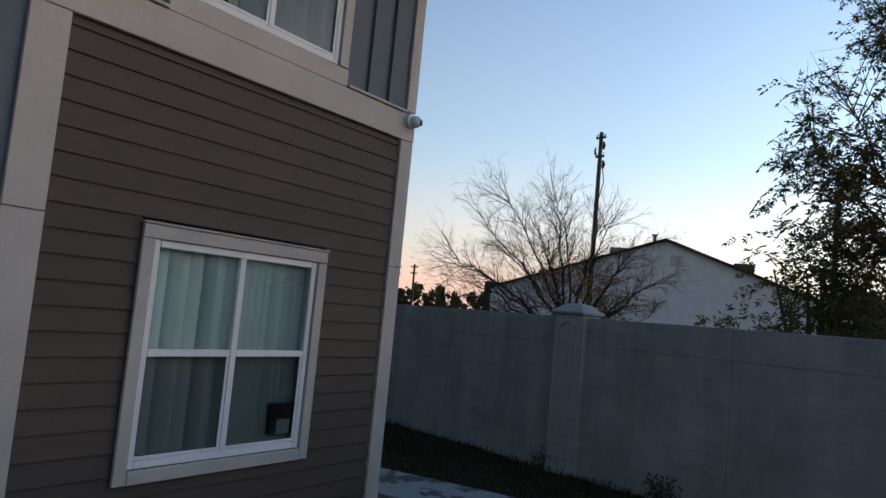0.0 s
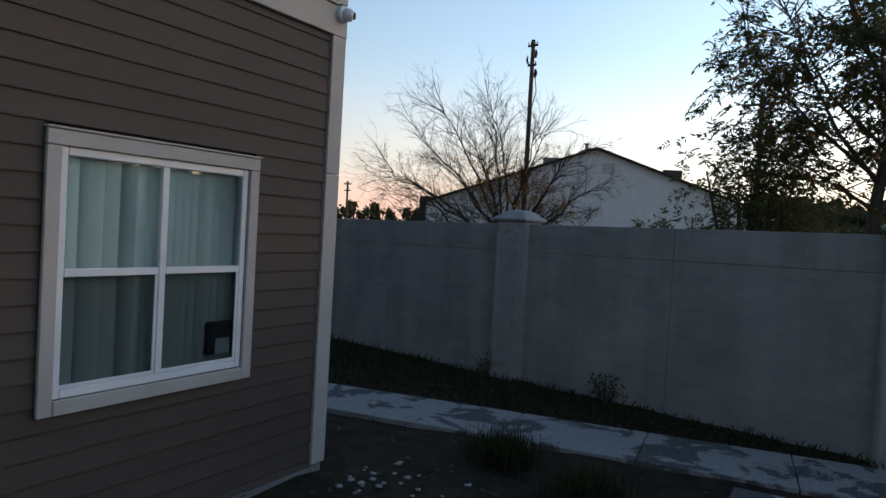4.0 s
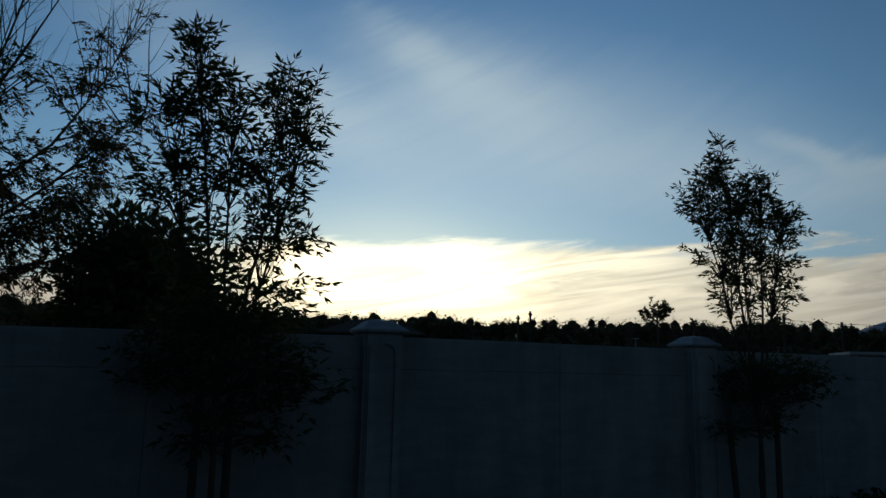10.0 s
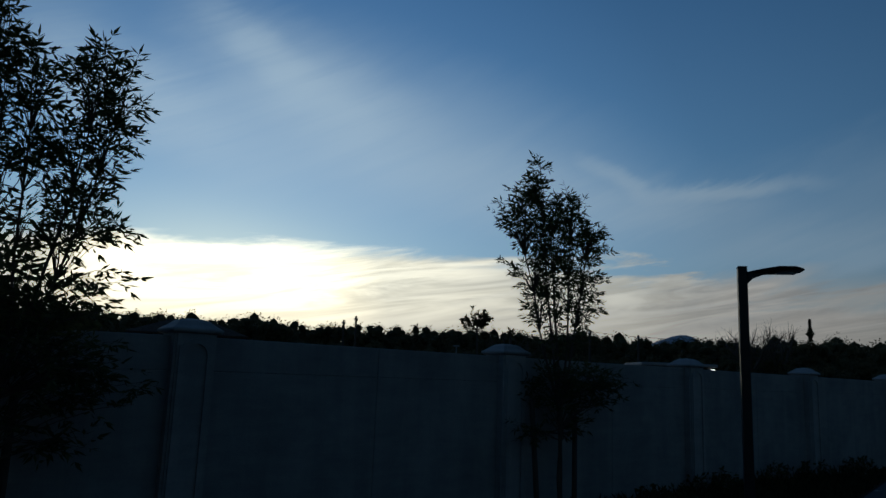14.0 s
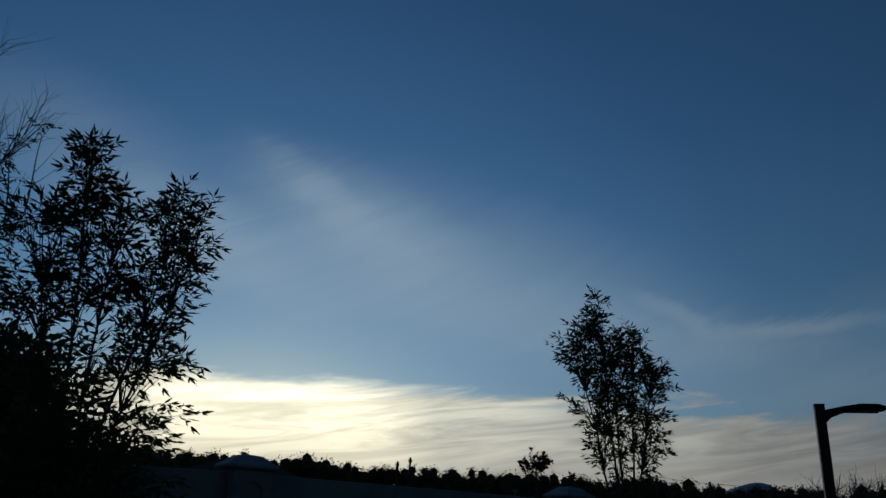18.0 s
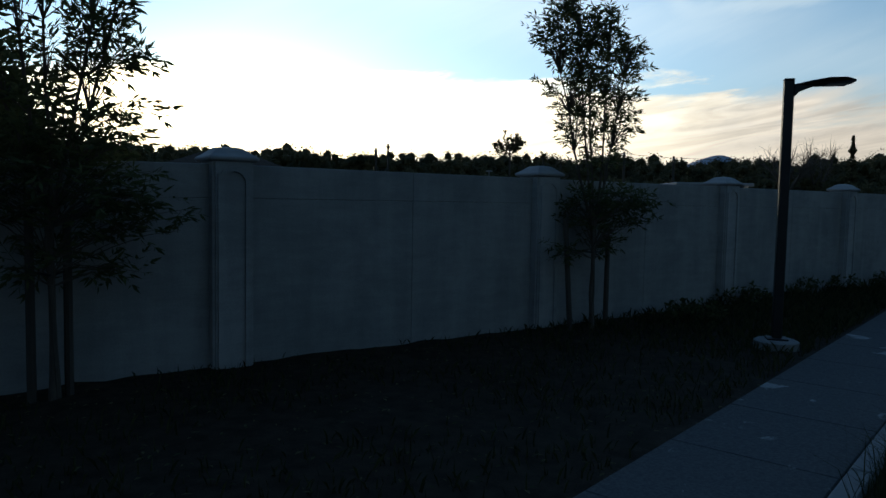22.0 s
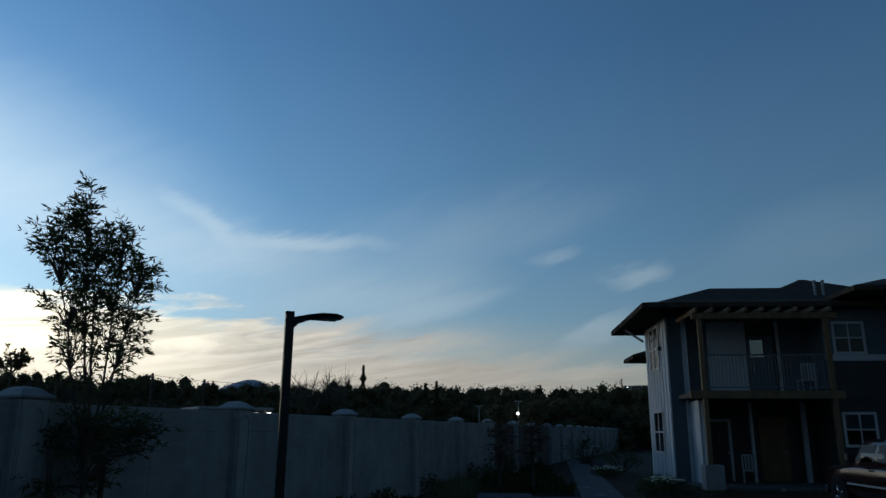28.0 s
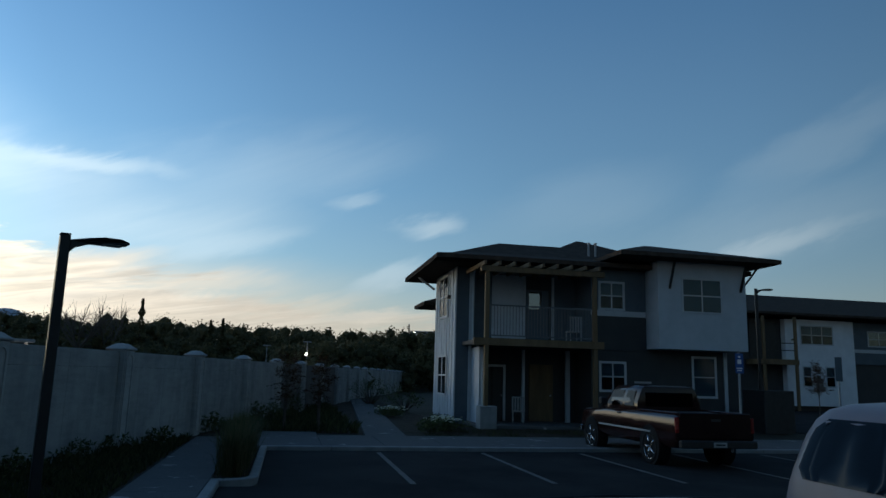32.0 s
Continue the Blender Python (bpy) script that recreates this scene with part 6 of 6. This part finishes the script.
def van():
    """A pale van whose tail faces the camera; local x points away to its nose."""
    t = thing("pale_van", site(5.22, -3.87, -0.08, -90), "pale grey minivan with a dark rear window", "car", "parked cars")
    lv = [(0.30, 0.06, 4.50, 0.88), (0.45, -0.03, 4.58, 0.925), (0.60, -0.05, 4.55, 0.93), (0.95, 0.0, 4.40, 0.92), (1.05, 0.02, 4.1, 0.895), (1.15, 0.05, 3.75, 0.86), (1.40, 0.14, 3.1, 0.755), (1.52, 0.20, 2.85, 0.68),
          (1.60, 0.28, 2.65, 0.60), (1.645, 0.42, 2.45, 0.50), (1.665, 0.62, 2.2, 0.36)]
    part("body", shell(lv), CAR_WHITE, t, "pale grey body", True)
    part("rear_window", shell_patch(lv, 1.10, 1.54, -1.75, 1.75, 0.006, 9), CAR_GLASS, t, "large dark rear window", True)
    part("windscreen", shell_patch(lv, 1.14, 1.53, 17.6, 26.4, 0.006, 3), CAR_GLASS, t, "dark windscreen", True)
    for a, b in ((9, 13.5), (30.5, 35)):
        part("side_window", shell_patch(lv, 1.14, 1.54, a, b, 0.006, 4), CAR_GLASS, t, "dark side window", True)
    for s, k in ((-1, -9.4), (1, 7.2)):
        part("tail_light", shell_patch(lv, 0.74, 1.03, k, k + 2.2, 0.012, 2), RED_LENS, t, "red tail light", True)
        for x in (0.9, 3.75):
            wheel(t, x, s * 0.93, 0.32, s, 0.21)
    part("rear_bumper", block(-0.10, 0.05, -0.85, 0.85, 0.36, 0.58, 0.04), CAR_WHITE, t)


van()


# ---- signs and small things by the parking ----
def accessible_sign():
    t = thing("parking_sign", site(22.3, -14.75, 0.0, 180), "blue and white parking sign on a thin post", "sign")
    part("post", block(-0.03, 0.03, -0.03, 0.03, -0.1, 2.75, 0.004), CAP_GREY, t, "thin galvanised post")
    p = part("plate", block(0.032, 0.038, -0.15, 0.15, 2.05, 2.70, 0.003), SIGN_BLUE, t, "blue sign plate")
    for z, a, b, hgt in ((2.56, -0.04, 0.04, 0.06), (2.36, -0.07, 0.07, 0.14), (2.20, -0.11, 0.11, 0.03), (2.13, -0.09, 0.09, 0.03)):
        part("white_mark", block(0.0385, 0.040, a, b, z, z + hgt), VINYL, p)


accessible_sign()
t = thing("site_sign", site(35.0, -29.4, 0.0, 180), "small dark sign on a pole beside the far house", "sign")
part("post", block(-0.04, 0.04, -0.04, 0.04, -0.1, 3.3, 0.004), CAP_GREY, t)
part("plate", block(0.042, 0.05, -0.22, 0.22, 2.0, 3.3, 0.003), DARK_WALL, t)
t = thing("bin_enclosure", site(25.0, -17.85, 0.0), "low dark enclosure beside the apartment house", "enclosure")
part("panel", block(-0.5, -0.44, -0.62, 0.62, -0.05, 1.5, 0.01), BLACK_METAL, t)
part("panel", block(-0.44, 0.8, 0.56, 0.62, -0.05, 1.5, 0.01), BLACK_METAL, t)
part("panel", block(-0.44, 0.8, -0.62, -0.56, -0.05, 1.5, 0.01), BLACK_METAL, t)


def grass_tuft(u, v, h, r, seed, label, count=420, blade=0.006, material=None):
    rng = random.Random(seed)
    verts, faces = [], []
    for _ in range(count):
        a, lean = rng.uniform(0, 2 * math.pi), abs(rng.gauss(0.35, 0.3))
        b = Vector((rng.gauss(0, 0.18) * r, rng.gauss(0, 0.18) * r, 0))
        out = Vector((math.cos(a), math.sin(a), 0))
        ln = h * rng.uniform(0.6, 1.15)
        side = Vector((-out.y, out.x, 0)) * blade
        mid = b + out * lean * ln * 0.35 + Vector((0, 0, ln * 0.62))
        tip = b + out * lean * ln * 0.95 + Vector((0, 0, ln * (0.98 - 0.25 * lean)))
        i = len(verts)
        verts += [b - side, b + side, mid + side * 0.8, mid - side * 0.8, tip]
        faces += [(i, i + 1, i + 2, i + 3), (i + 3, i + 2, i + 4)]
    me = raw_mesh("grass_tuft", verts, faces, material or GRASS)
    ob = new("grass_tuft", me)
    ob.matrix_world = site(u, v, -0.03)
    return tagged(ob, label, "grass", "ornamental grasses")


for i, (u, v, h, r) in enumerate(((13.5, 0.64, 0.85, 0.5), (14.2, 0.62, 0.95, 0.55), (14.9, 0.66, 0.95, 0.5), (15.7, 0.62, 0.9, 0.55), (16.5, 0.64, 0.95, 0.5), (17.2, 0.62, 0.85, 0.5))):
    grass_tuft(u, v, h, r, 50 + i, "tall dry ornamental grass on the parking island")
for i, (u, v, h) in enumerate(((4.95, 0.45, 0.42), (5.5, 0.5, 0.5), (6.1, 0.46, 0.5), (6.8, 0.48, 0.45))):
    grass_tuft(u, v, h, 0.5, 90 + i, "dark grass clump on the small island", 700, 0.004, WEED)
for i, (x, y, h) in enumerate(((-3.55, 4.6, 0.30), (-2.66, 4.37, 0.27), (-1.9, 3.1, 0.28))):
    ob = grass_tuft(0, 0, h, 0.7, 70 + i, "low dark grass clump in the mulch bed", 900, 0.003, WEED)
    ob.matrix_world = pose(x, y, -0.03)


def flower_patch(u, v, wide, n, seed):
    rng = random.Random(seed)
    t = thing("flower_bed", site(u, v, -0.02), "low plants with small pale flowers", "flowers", "flower beds")
    spots = [(Vector((rng.gauss(0, wide), rng.gauss(0, wide * 0.5), rng.uniform(0.02, 0.30))), Vector((rng.gauss(0, 1), rng.gauss(0, 1), 1)).normalized()) for _ in range(n * 8)]
    part("foliage", leaf_mesh("foliage", spots, 0.12, rng, LEAF, 0.4, 0.2), None, t)
    tops = [(Vector((rng.gauss(0, wide), rng.gauss(0, wide * 0.5), rng.uniform(0.28, 0.40))), Vector((0, 0, 1))) for _ in range(n)]
    verts, faces = [], []
    for p, _ in tops:
        r = rng.uniform(0.04, 0.085)
        i = len(verts)
        ring = [p + Vector((math.cos(a) * r, math.sin(a) * r, rng.uniform(-0.01, 0.02))) for a in [2 * math.pi * k / 6 for k in range(6)]]
        verts += ring + [p + Vector((0, 0, 0.02))]
        faces += [(i + k, i + (k + 1) % 6, i + 6) for k in range(6)]
    part("blossoms", raw_mesh("blossoms", verts, faces, FLOWER), None, t, "small pale yellow blossoms")


flower_patch(24.4, -5.2, 0.55, 120, 3)
flower_patch(31.5, -4.45, 0.6, 80, 4)
for i, (u, v, w, d, h, c) in enumerate(((22.6, 2.2, 1.2, 1.0, 0.55, 700), (24.4, 2.6, 1.6, 1.2, 0.6, 800), (27.5, 0.6, 2.0, 1.5, 0.7, 1000), (33.0, -0.2, 2.5, 1.6, 1.1, 1000), (38.0, -0.8, 3.0, 2.0, 1.3, 1000),
                                            (23.0, -4.6, 1.2, 0.8, 0.4, 500), (26.2, -5.6, 1.0, 0.7, 0.4, 400), (36.0, -5.8, 2.0, 1.5, 1.2, 800), (43.0, -4.9, 3.0, 2.0, 1.5, 900),
                                            (11.0, 4.0, 1.0, 0.7, 0.32, 300), (13.4, 4.0, 1.1, 0.7, 0.36, 340), (15.6, 3.6, 1.2, 0.8, 0.36, 380), (17.2, 3.3, 1.2, 0.8, 0.38, 380), (19.2, 3.0, 1.2, 0.8, 0.38, 380))):
    p = SITE @ Vector((u, v, -0.03))
    bushy("shrub", p.x, p.y, p.z, w, d, h, 200 + i, "low dark shrub in the mulch bed", 0.10, c)
bushy("weed", -4.1, 7.12, -0.03, 0.35, 0.15, 0.32, 301, "small weed at the foot of the wall", 0.06, 160, "plant")
bushy("weed", -5.75, 7.05, -0.03, 0.25, 0.15, 0.30, 302, "dry weed beside the wall pillar", 0.05, 90, "plant")
for i, (u, v) in enumerate(((22.9, -0.15), (23.1, -1.15))):
    p = SITE @ Vector((u, v, 0))
    young_tree(p.x, p.y, [(0, 0, 0.05, 0, 2.1), (0.04, 0, -0.15, 0.05, 1.9)], [(0.0, 1.95, 0.28, 0.28, 26), (0.1, 1.5, 0.38, 0.3, 34), (-0.15, 1.1, 0.3, 0.22, 20)], 400 + i, "small dark young tree on a stake beyond the stalls", 0.11, ((0.12, 1.3, 0.0),), 3, LEAF_RUST)
p = SITE @ Vector((39.5, -31.8, 0))
young_tree(p.x, p.y, [(0, 0, 0.05, 0, 3.0), (0.04, 0, -0.15, 0.05, 2.7)], [(0.0, 2.8, 0.2, 0.35, 26), (0.0, 2.2, 0.4, 0.4, 50), (-0.1, 1.6, 0.42, 0.35, 44)], 410, "small rusty-leaved tree before the far house", 0.13, foliage=LEAF_RUST)


def ground_cover():
    """Short dark weeds and grass, thicker towards the foot of the wall and along the parking."""
    rng = random.Random(12)
    verts, faces = [], []
    path = (SITE @ pose(-4.0, 0.0, 0, 0, 0, 6.5) @ pose(4.0, 0, 0)).inverted()
    back = SITE.inverted()

    def blade(x, y, h):
        a = rng.uniform(0, 2 * math.pi)
        out = Vector((math.cos(a), math.sin(a), 0))
        side = Vector((-out.y, out.x, 0)) * h * 0.07
        b = Vector((x, y, -0.04))
        lean = rng.uniform(0.1, 0.8) * h
        i = len(verts)
        verts.extend((b - side, b + side, b + out * lean * 0.4 + side * 0.7 + Vector((0, 0, h * 0.7)), b + out * lean + Vector((0, 0, h))))
        faces.extend(((i, i + 1, i + 2), (i, i + 2, i + 3)))

    for _ in range(60000):
        x, y = rng.uniform(-10, 19), rng.uniform(2.0, 7.22)
        u, v, _z = back @ Vector((x, y, 0))
        if u < -0.85 or (u < 0.45 and v > 5.5):
            pv = (path @ Vector((x, y, 0))).y
            if pv < 6.60:
                continue
            h = rng.uniform(0.04, 0.11)
        elif u > 0.45 and v > 2.1:
            thick = 0.18 + 0.5 * min(max((u - 6) / 6, 0), 1) + 0.5 * noise.noise(Vector((x * 0.9, y * 0.9, 2)))
            if rng.random() > thick:
                continue
            h = rng.uniform(0.05, 0.12) + 0.12 * rng.random() * min(max((u - 7) / 6, 0), 1)
        else:
            continue
        blade(x, y, h)
    for _ in range(16000):
        u, v = rng.uniform(22.5, 42), rng.uniform(-2.3, 4.2)
        p = SITE @ Vector((u, v, 0))
        if p.y < 7.2 and noise.noise(Vector((u * 0.7, v * 0.7, 5))) > -0.2:
            blade(p.x, p.y, rng.uniform(0.08, 0.35))
    for _ in range(5000):
        u, v = rng.uniform(21.4, 27.0), rng.uniform(-11.3, -4.2)
        if noise.noise(Vector((u * 0.7, v * 0.7, 7))) > 0.0:
            p = SITE @ Vector((u, v, 0))
            blade(p.x, p.y, rng.uniform(0.03, 0.10))
    tagged(new("ground_cover", raw_mesh("ground_cover", verts, faces, WEED)), "low dark weeds and grass in the beds", "weeds", kind="stuff")


ground_cover()


def ground_litter():
    """Loose bark, leaves and pale bits on the beds near the camera."""
    rng = random.Random(9)
    verts, faces = [], []
    for _ in range(2600):
        x, y = rng.uniform(-6.5, 9.5), rng.uniform(2.2, 7.15)
        s = rng.uniform(0.012, 0.035)
        a = rng.uniform(0, math.pi)
        c, d = math.cos(a) * s, math.sin(a) * s
        z = -0.012 + rng.uniform(0, 0.02)
        i = len(verts)
        verts += [(x - c, y - d, z), (x + d * 0.4, y - c * 0.4, z + 0.006), (x + c, y + d, z + 0.004), (x - d * 0.4, y + c * 0.4, z + 0.008)]
        faces.append((i, i + 1, i + 2, i + 3))
    me = raw_mesh("bark_litter", verts, faces, GRASS)
    tagged(new("bark_litter", me), "loose bark chips and fallen leaves on the beds", "litter", kind="stuff")


ground_litter()


def pebbles():
    """Pale stones and chips at the corner of the brown building."""
    rng = random.Random(44)
    for k in range(26):
        x, y = -4.15 + abs(rng.gauss(0, 0.35)), 3.62 + rng.gauss(0, 0.22)
        r = rng.uniform(0.012, 0.030)
        bm = bmesh.new()
        bmesh.ops.create_icosphere(bm, subdivisions=1, radius=r)
        for vert in bm.verts:
            vert.co = Vector((vert.co.x * rng.uniform(0.8, 1.4), vert.co.y * rng.uniform(0.8, 1.3), vert.co.z * 0.55))
        solid("pebble", bm, CAP_GREY, "small pale stone on the dark mulch", "stone", "pebbles", at=pose(x, y, -0.022, 0, 0, rng.uniform(0, 90)), smooth=True)
    for x, y, w, turn in ((-3.55, 3.13, 0.11, 25), (-3.38, 3.96, 0.05, 70), (-3.1, 3.3, 0.04, 10)):
        bm = bmesh.new()
        grid = [[bm.verts.new((w * (i / 3 - 0.5), w * 0.5 * (j / 2 - 0.5), 0.012 * math.sin(i * 2.1 + j * 1.3) + 0.014)) for i in range(4)] for j in range(3)]
        for a, b in zip(grid, grid[1:]):
            for i in range(3):
                bm.faces.new((a[i], a[i + 1], b[i + 1], b[i]))
        bmesh.ops.solidify(bm, geom=bm.faces[:], thickness=0.002)
        solid("paper_scrap", bm, PLASTIC_WHITE, "crumpled white paper scrap on the dark mulch", "litter", "paper scraps", at=pose(x, y, -0.02, 0, 0, turn))


pebbles()


# ---- skyline ----
def conifer(x, y, h, seed, label):
    rng = random.Random(seed)
    t = thing("conifer", pose(x, y, -0.2), label, "tree")
    part("trunk", tube(bmesh.new(), [(0, 0, 0), (0, 0, h)], [h * 0.012, 0.012], 7), BARK, t)
    v, f = [], []
    for _ in range(1500):
        k = rng.uniform(0.30, 1.0)
        r = (1 - k) * h * 0.27 * (0.6 + 0.4 * math.sin(k * 46)) + 0.02
        a = rng.uniform(0, 2 * math.pi)
        c = Vector((math.cos(a) * r * rng.uniform(0.3, 1), math.sin(a) * r * rng.uniform(0.3, 1), k * h - r * 0.25))
        d = Vector((rng.gauss(0, 1), rng.gauss(0, 1), rng.gauss(0, 0.6))).normalized() * 0.20
        e = d.orthogonal().normalized() * 0.10
        i = len(v)
        v.extend((c - d, c + e, c + d, c - e))
        f.append((i, i + 1, i + 2, i + 3))
    part("crown", raw_mesh("crown", v, f, LEAF_DARK), None, t)


conifer(91.6, 41.2, 10.6, 1, "slim dark conifer over the far trees")
conifer(-66.5, 60.6, 4.6, 2, "small far conifer on the horizon")
for i, (x, y) in enumerate(((94.8, 33.3), (95.4, 31.9))):
    conifer(x, y, 8.3 + 0.3 * i, 5 + i, "slim pointed conifer among the far trees")


def far_tree(name, x, y, h, seed, label, leaves, spread=(20, 50)):
    t = thing(name, pose(x, y, -0.2), label, "tree")
    limbs = Limbs(seed)
    limbs.tube([Vector((0, 0, 0)), Vector((0, 0, h * 0.35))], [h * 0.03, h * 0.022], 7)
    for k in range(7):
        a = k * 2.4
        limbs.grow(Vector((0, 0, h * 0.33)), Vector((math.cos(a), math.sin(a), 0.8 + 0.5 * (k % 3))), h * 0.34, h * 0.014, 0, ((5, 4), spread, 0.6, 0.08, 0.05, 2))
    part("trunk", limbs.mesh("trunk", BARK), None, t)
    if leaves:
        rng = random.Random(seed)
        part("crown", leaf_mesh("crown", leaf_spots(limbs, leaves, rng), 0.24, rng, LEAF_DARK, 0.4), None, t)


def round_tree(x, y):
    """A small tree with a compact uneven crown, of which only the head shows over the wall."""
    t = thing("round_tree", pose(x, y, -0.2), "small round tree standing out beyond the wall", "tree")
    rng = random.Random(61)
    limbs = Limbs(61)
    limbs.tube([Vector((0, 0, 0)), Vector((0.05, 0, 3.0)), Vector((0, 0, 5.2))], [0.09, 0.07, 0.05], 7)
    for k in range(12):
        a = k * 2.4
        limbs.grow(Vector((0, 0, 4.5 + 0.06 * k)), Vector((math.cos(a), math.sin(a), 0.7 + 0.25 * (k % 4))), rng.uniform(0.6, 1.0), 0.03, 0, ((4, 3), (20, 45), 0.5, 0.08, 0.02, 2))
    part("trunk", limbs.mesh("trunk", BARK), None, t)
    part("crown", leaf_mesh("crown", leaf_spots(limbs, 7, rng), 0.20, rng, LEAF_DARK, 0.42), None, t)


round_tree(30.3, 33.9)
far_tree("bare_far_tree", 79.6, 42.4, 11.0, 62, "pale leafless tree on the skyline", 0)
far_tree("bare_far_tree", 81.4, 40.3, 10.6, 63, "pale leafless tree on the skyline", 0)
far_tree("bare_far_tree", 40.0, 40.6, 6.7, 64, "few bare twigs over the wall", 0, (8, 20))


def palm():
    t = thing("palm_tree", pose(66.6, 68.4, -0.2), "small palm on the skyline", "palm")
    part("trunk", tube(bmesh.new(), [(0, 0, 0), (0, 0, 7.9)], [0.2, 0.16], 8), BARK, t)
    rng = random.Random(8)
    spots = [(Vector((0, 0, 7.9 + rng.uniform(-0.3, 0.3))), Vector((math.cos(a), math.sin(a), rng.uniform(-0.4, 1.2))).normalized()) for a in [rng.uniform(0, 6.28) for _ in range(60)]]
    part("fronds", leaf_mesh("fronds", spots, 0.9, rng, LEAF_DARK, 0.2), None, t)


palm()


def hill():
    bm = bmesh.new()
    rows = []
    for j in range(7):
        row = []
        for i in range(41):
            a = (i / 40 - 0.5) * 2
            h = 42 * math.exp(-abs(a * 2.1) ** 2.0) * (1 + 0.10 * noise.noise(Vector((a * 6, j, 0))))
            row.append(bm.verts.new((a * 95, (j - 3) * 40, h * math.cos((j - 3) / 3 * math.pi / 2) - 1)))
        rows.append(row)
    for p, q in zip(rows, rows[1:]):
        for i in range(40):
            bm.faces.new((p[i], p[i + 1], q[i + 1], q[i]))
    solid("far_hill", bm, HILL_HAZE, "far hill between the trees, its haze painted pale blue", "hill", kind="structure", at=pose(503, 328, 0, 0, 0, -57), smooth=True)


hill()
for x, y, h in ((43.5, 72.2, 7.9), (44.7, 71.5, 8.4), (65.0, 53.8, 7.8), (68.3, 49.6, 7.3)):
    utility_pole(x, y, h, "thin far utility pole on the skyline", [(0.5, 0.22)])
for x, y, h in ((-70.4, 56.1, 6.9), (-69.1, 57.7, 7.2)):
    utility_pole(x, y, h, "far utility pole over the horizon", [(0.4, 0.7), (1.2, 0.6)])
for x, y, h in ((128, 9.6, 10.8), (131, 12.6, 9.8)):
    utility_pole(x, y, h, "far pole with cross-arms beside a lit building", [(0.25, 0.75), (0.75, 0.6)])
wire = tube(bmesh.new(), [(65.0, 53.8, 7.4), (66.6, 51.7, 7.1), (68.3, 49.6, 6.9), (72.8, 43.4, 6.6), (78.4, 35, 6.7)], [0.025] * 5, 4)
solid("power_line", wire, BLACK_METAL, "thin dark power line between the far poles", "wire")


def yard_lamp(x, y, h, lit):
    t = thing("yard_lamp", pose(x, y, -0.2), "thin pale lamp post with two heads" + (", lit" if lit else ", unlit"), "lamp post", "yard lamps")
    part("post", tube(bmesh.new(), [(0, 0, 0), (0, 0, h)], [0.045, 0.04], 8), CAP_GREY, t)
    part("head", block(-0.12, 0.12, -0.32, 0.32, h, h + 0.08, 0.02), CAP_GREY, t)
    if lit:
        bm = bmesh.new()
        bmesh.ops.create_icosphere(bm, subdivisions=2, radius=0.11)
        bmesh.ops.translate(bm, verts=bm.verts[:], vec=(-0.2, 0, h - 0.95))
        part("bulb", bm, LAMP_LIT, t, "bright lit bulb")


yard_lamp(58.7, 15.8, 3.9, False)
yard_lamp(59.5, 12.7, 4.3, True)
yard_lamp(39.0, 46.3, 4.4, False)


def far_block():
    t = thing("far_building", pose(186, 10.4, 0, 0, 0, 90) @ Matrix.Scale(2.0, 4), "far pale building with lit windows", "building")
    part("wall", block(-1.5, 1.5, -3, 1.6, -0.3, 6.4), CAP_GREY, t)
    for i in range(4):
        for z in (5.6, 6.05):
            part("window", block(-1.2 + i * 0.63, -0.82 + i * 0.63, 1.602, 1.62, z, z + 0.22), CHARCOAL, t)
    part("lamp", block(0.88, 1.1, 1.7, 1.8, 6.1, 6.22), LAMP_LIT, t)


far_block()


def low_roofs():
    """Pale flat roofs and a hipped roof showing over the boundary wall."""
    h = thing("carport", pose(22.3, 13.6, -0.1, 0, 0, -40), "low pale flat-roofed carport behind the wall", "carport")
    part("roof", block(-2.2, 0.2, -1.2, 1.2, 2.42, 2.52, 0.02), CAP_GREY, h)
    for x in (-2.0, 0.0):
        for y in (-1.0, 1.0):
            part("post", block(x - 0.05, x + 0.05, y - 0.05, y + 0.05, 0, 2.42), CAP_GREY, h)
    for x in (-0.45, 0.0):
        part("strip_light", block(x, x + 0.13, -1.15, -1.13, 2.35, 2.365), LAMP_LIT, h, "lit strip light")
    h = thing("hipped_house", pose(23.0, 64.5, -0.2, 0, 0, -20), "dark house with a hipped roof on the skyline", "house")
    part("wall", block(-4.5, 4.5, 0, 9, 0, 4.6), CHARCOAL, h)
    part("roof", hip_roof(bmesh.new(), -5.2, 5.2, -0.7, 9.7, 4.75, 1.5, 3.4), SHINGLE, h)


low_roofs()
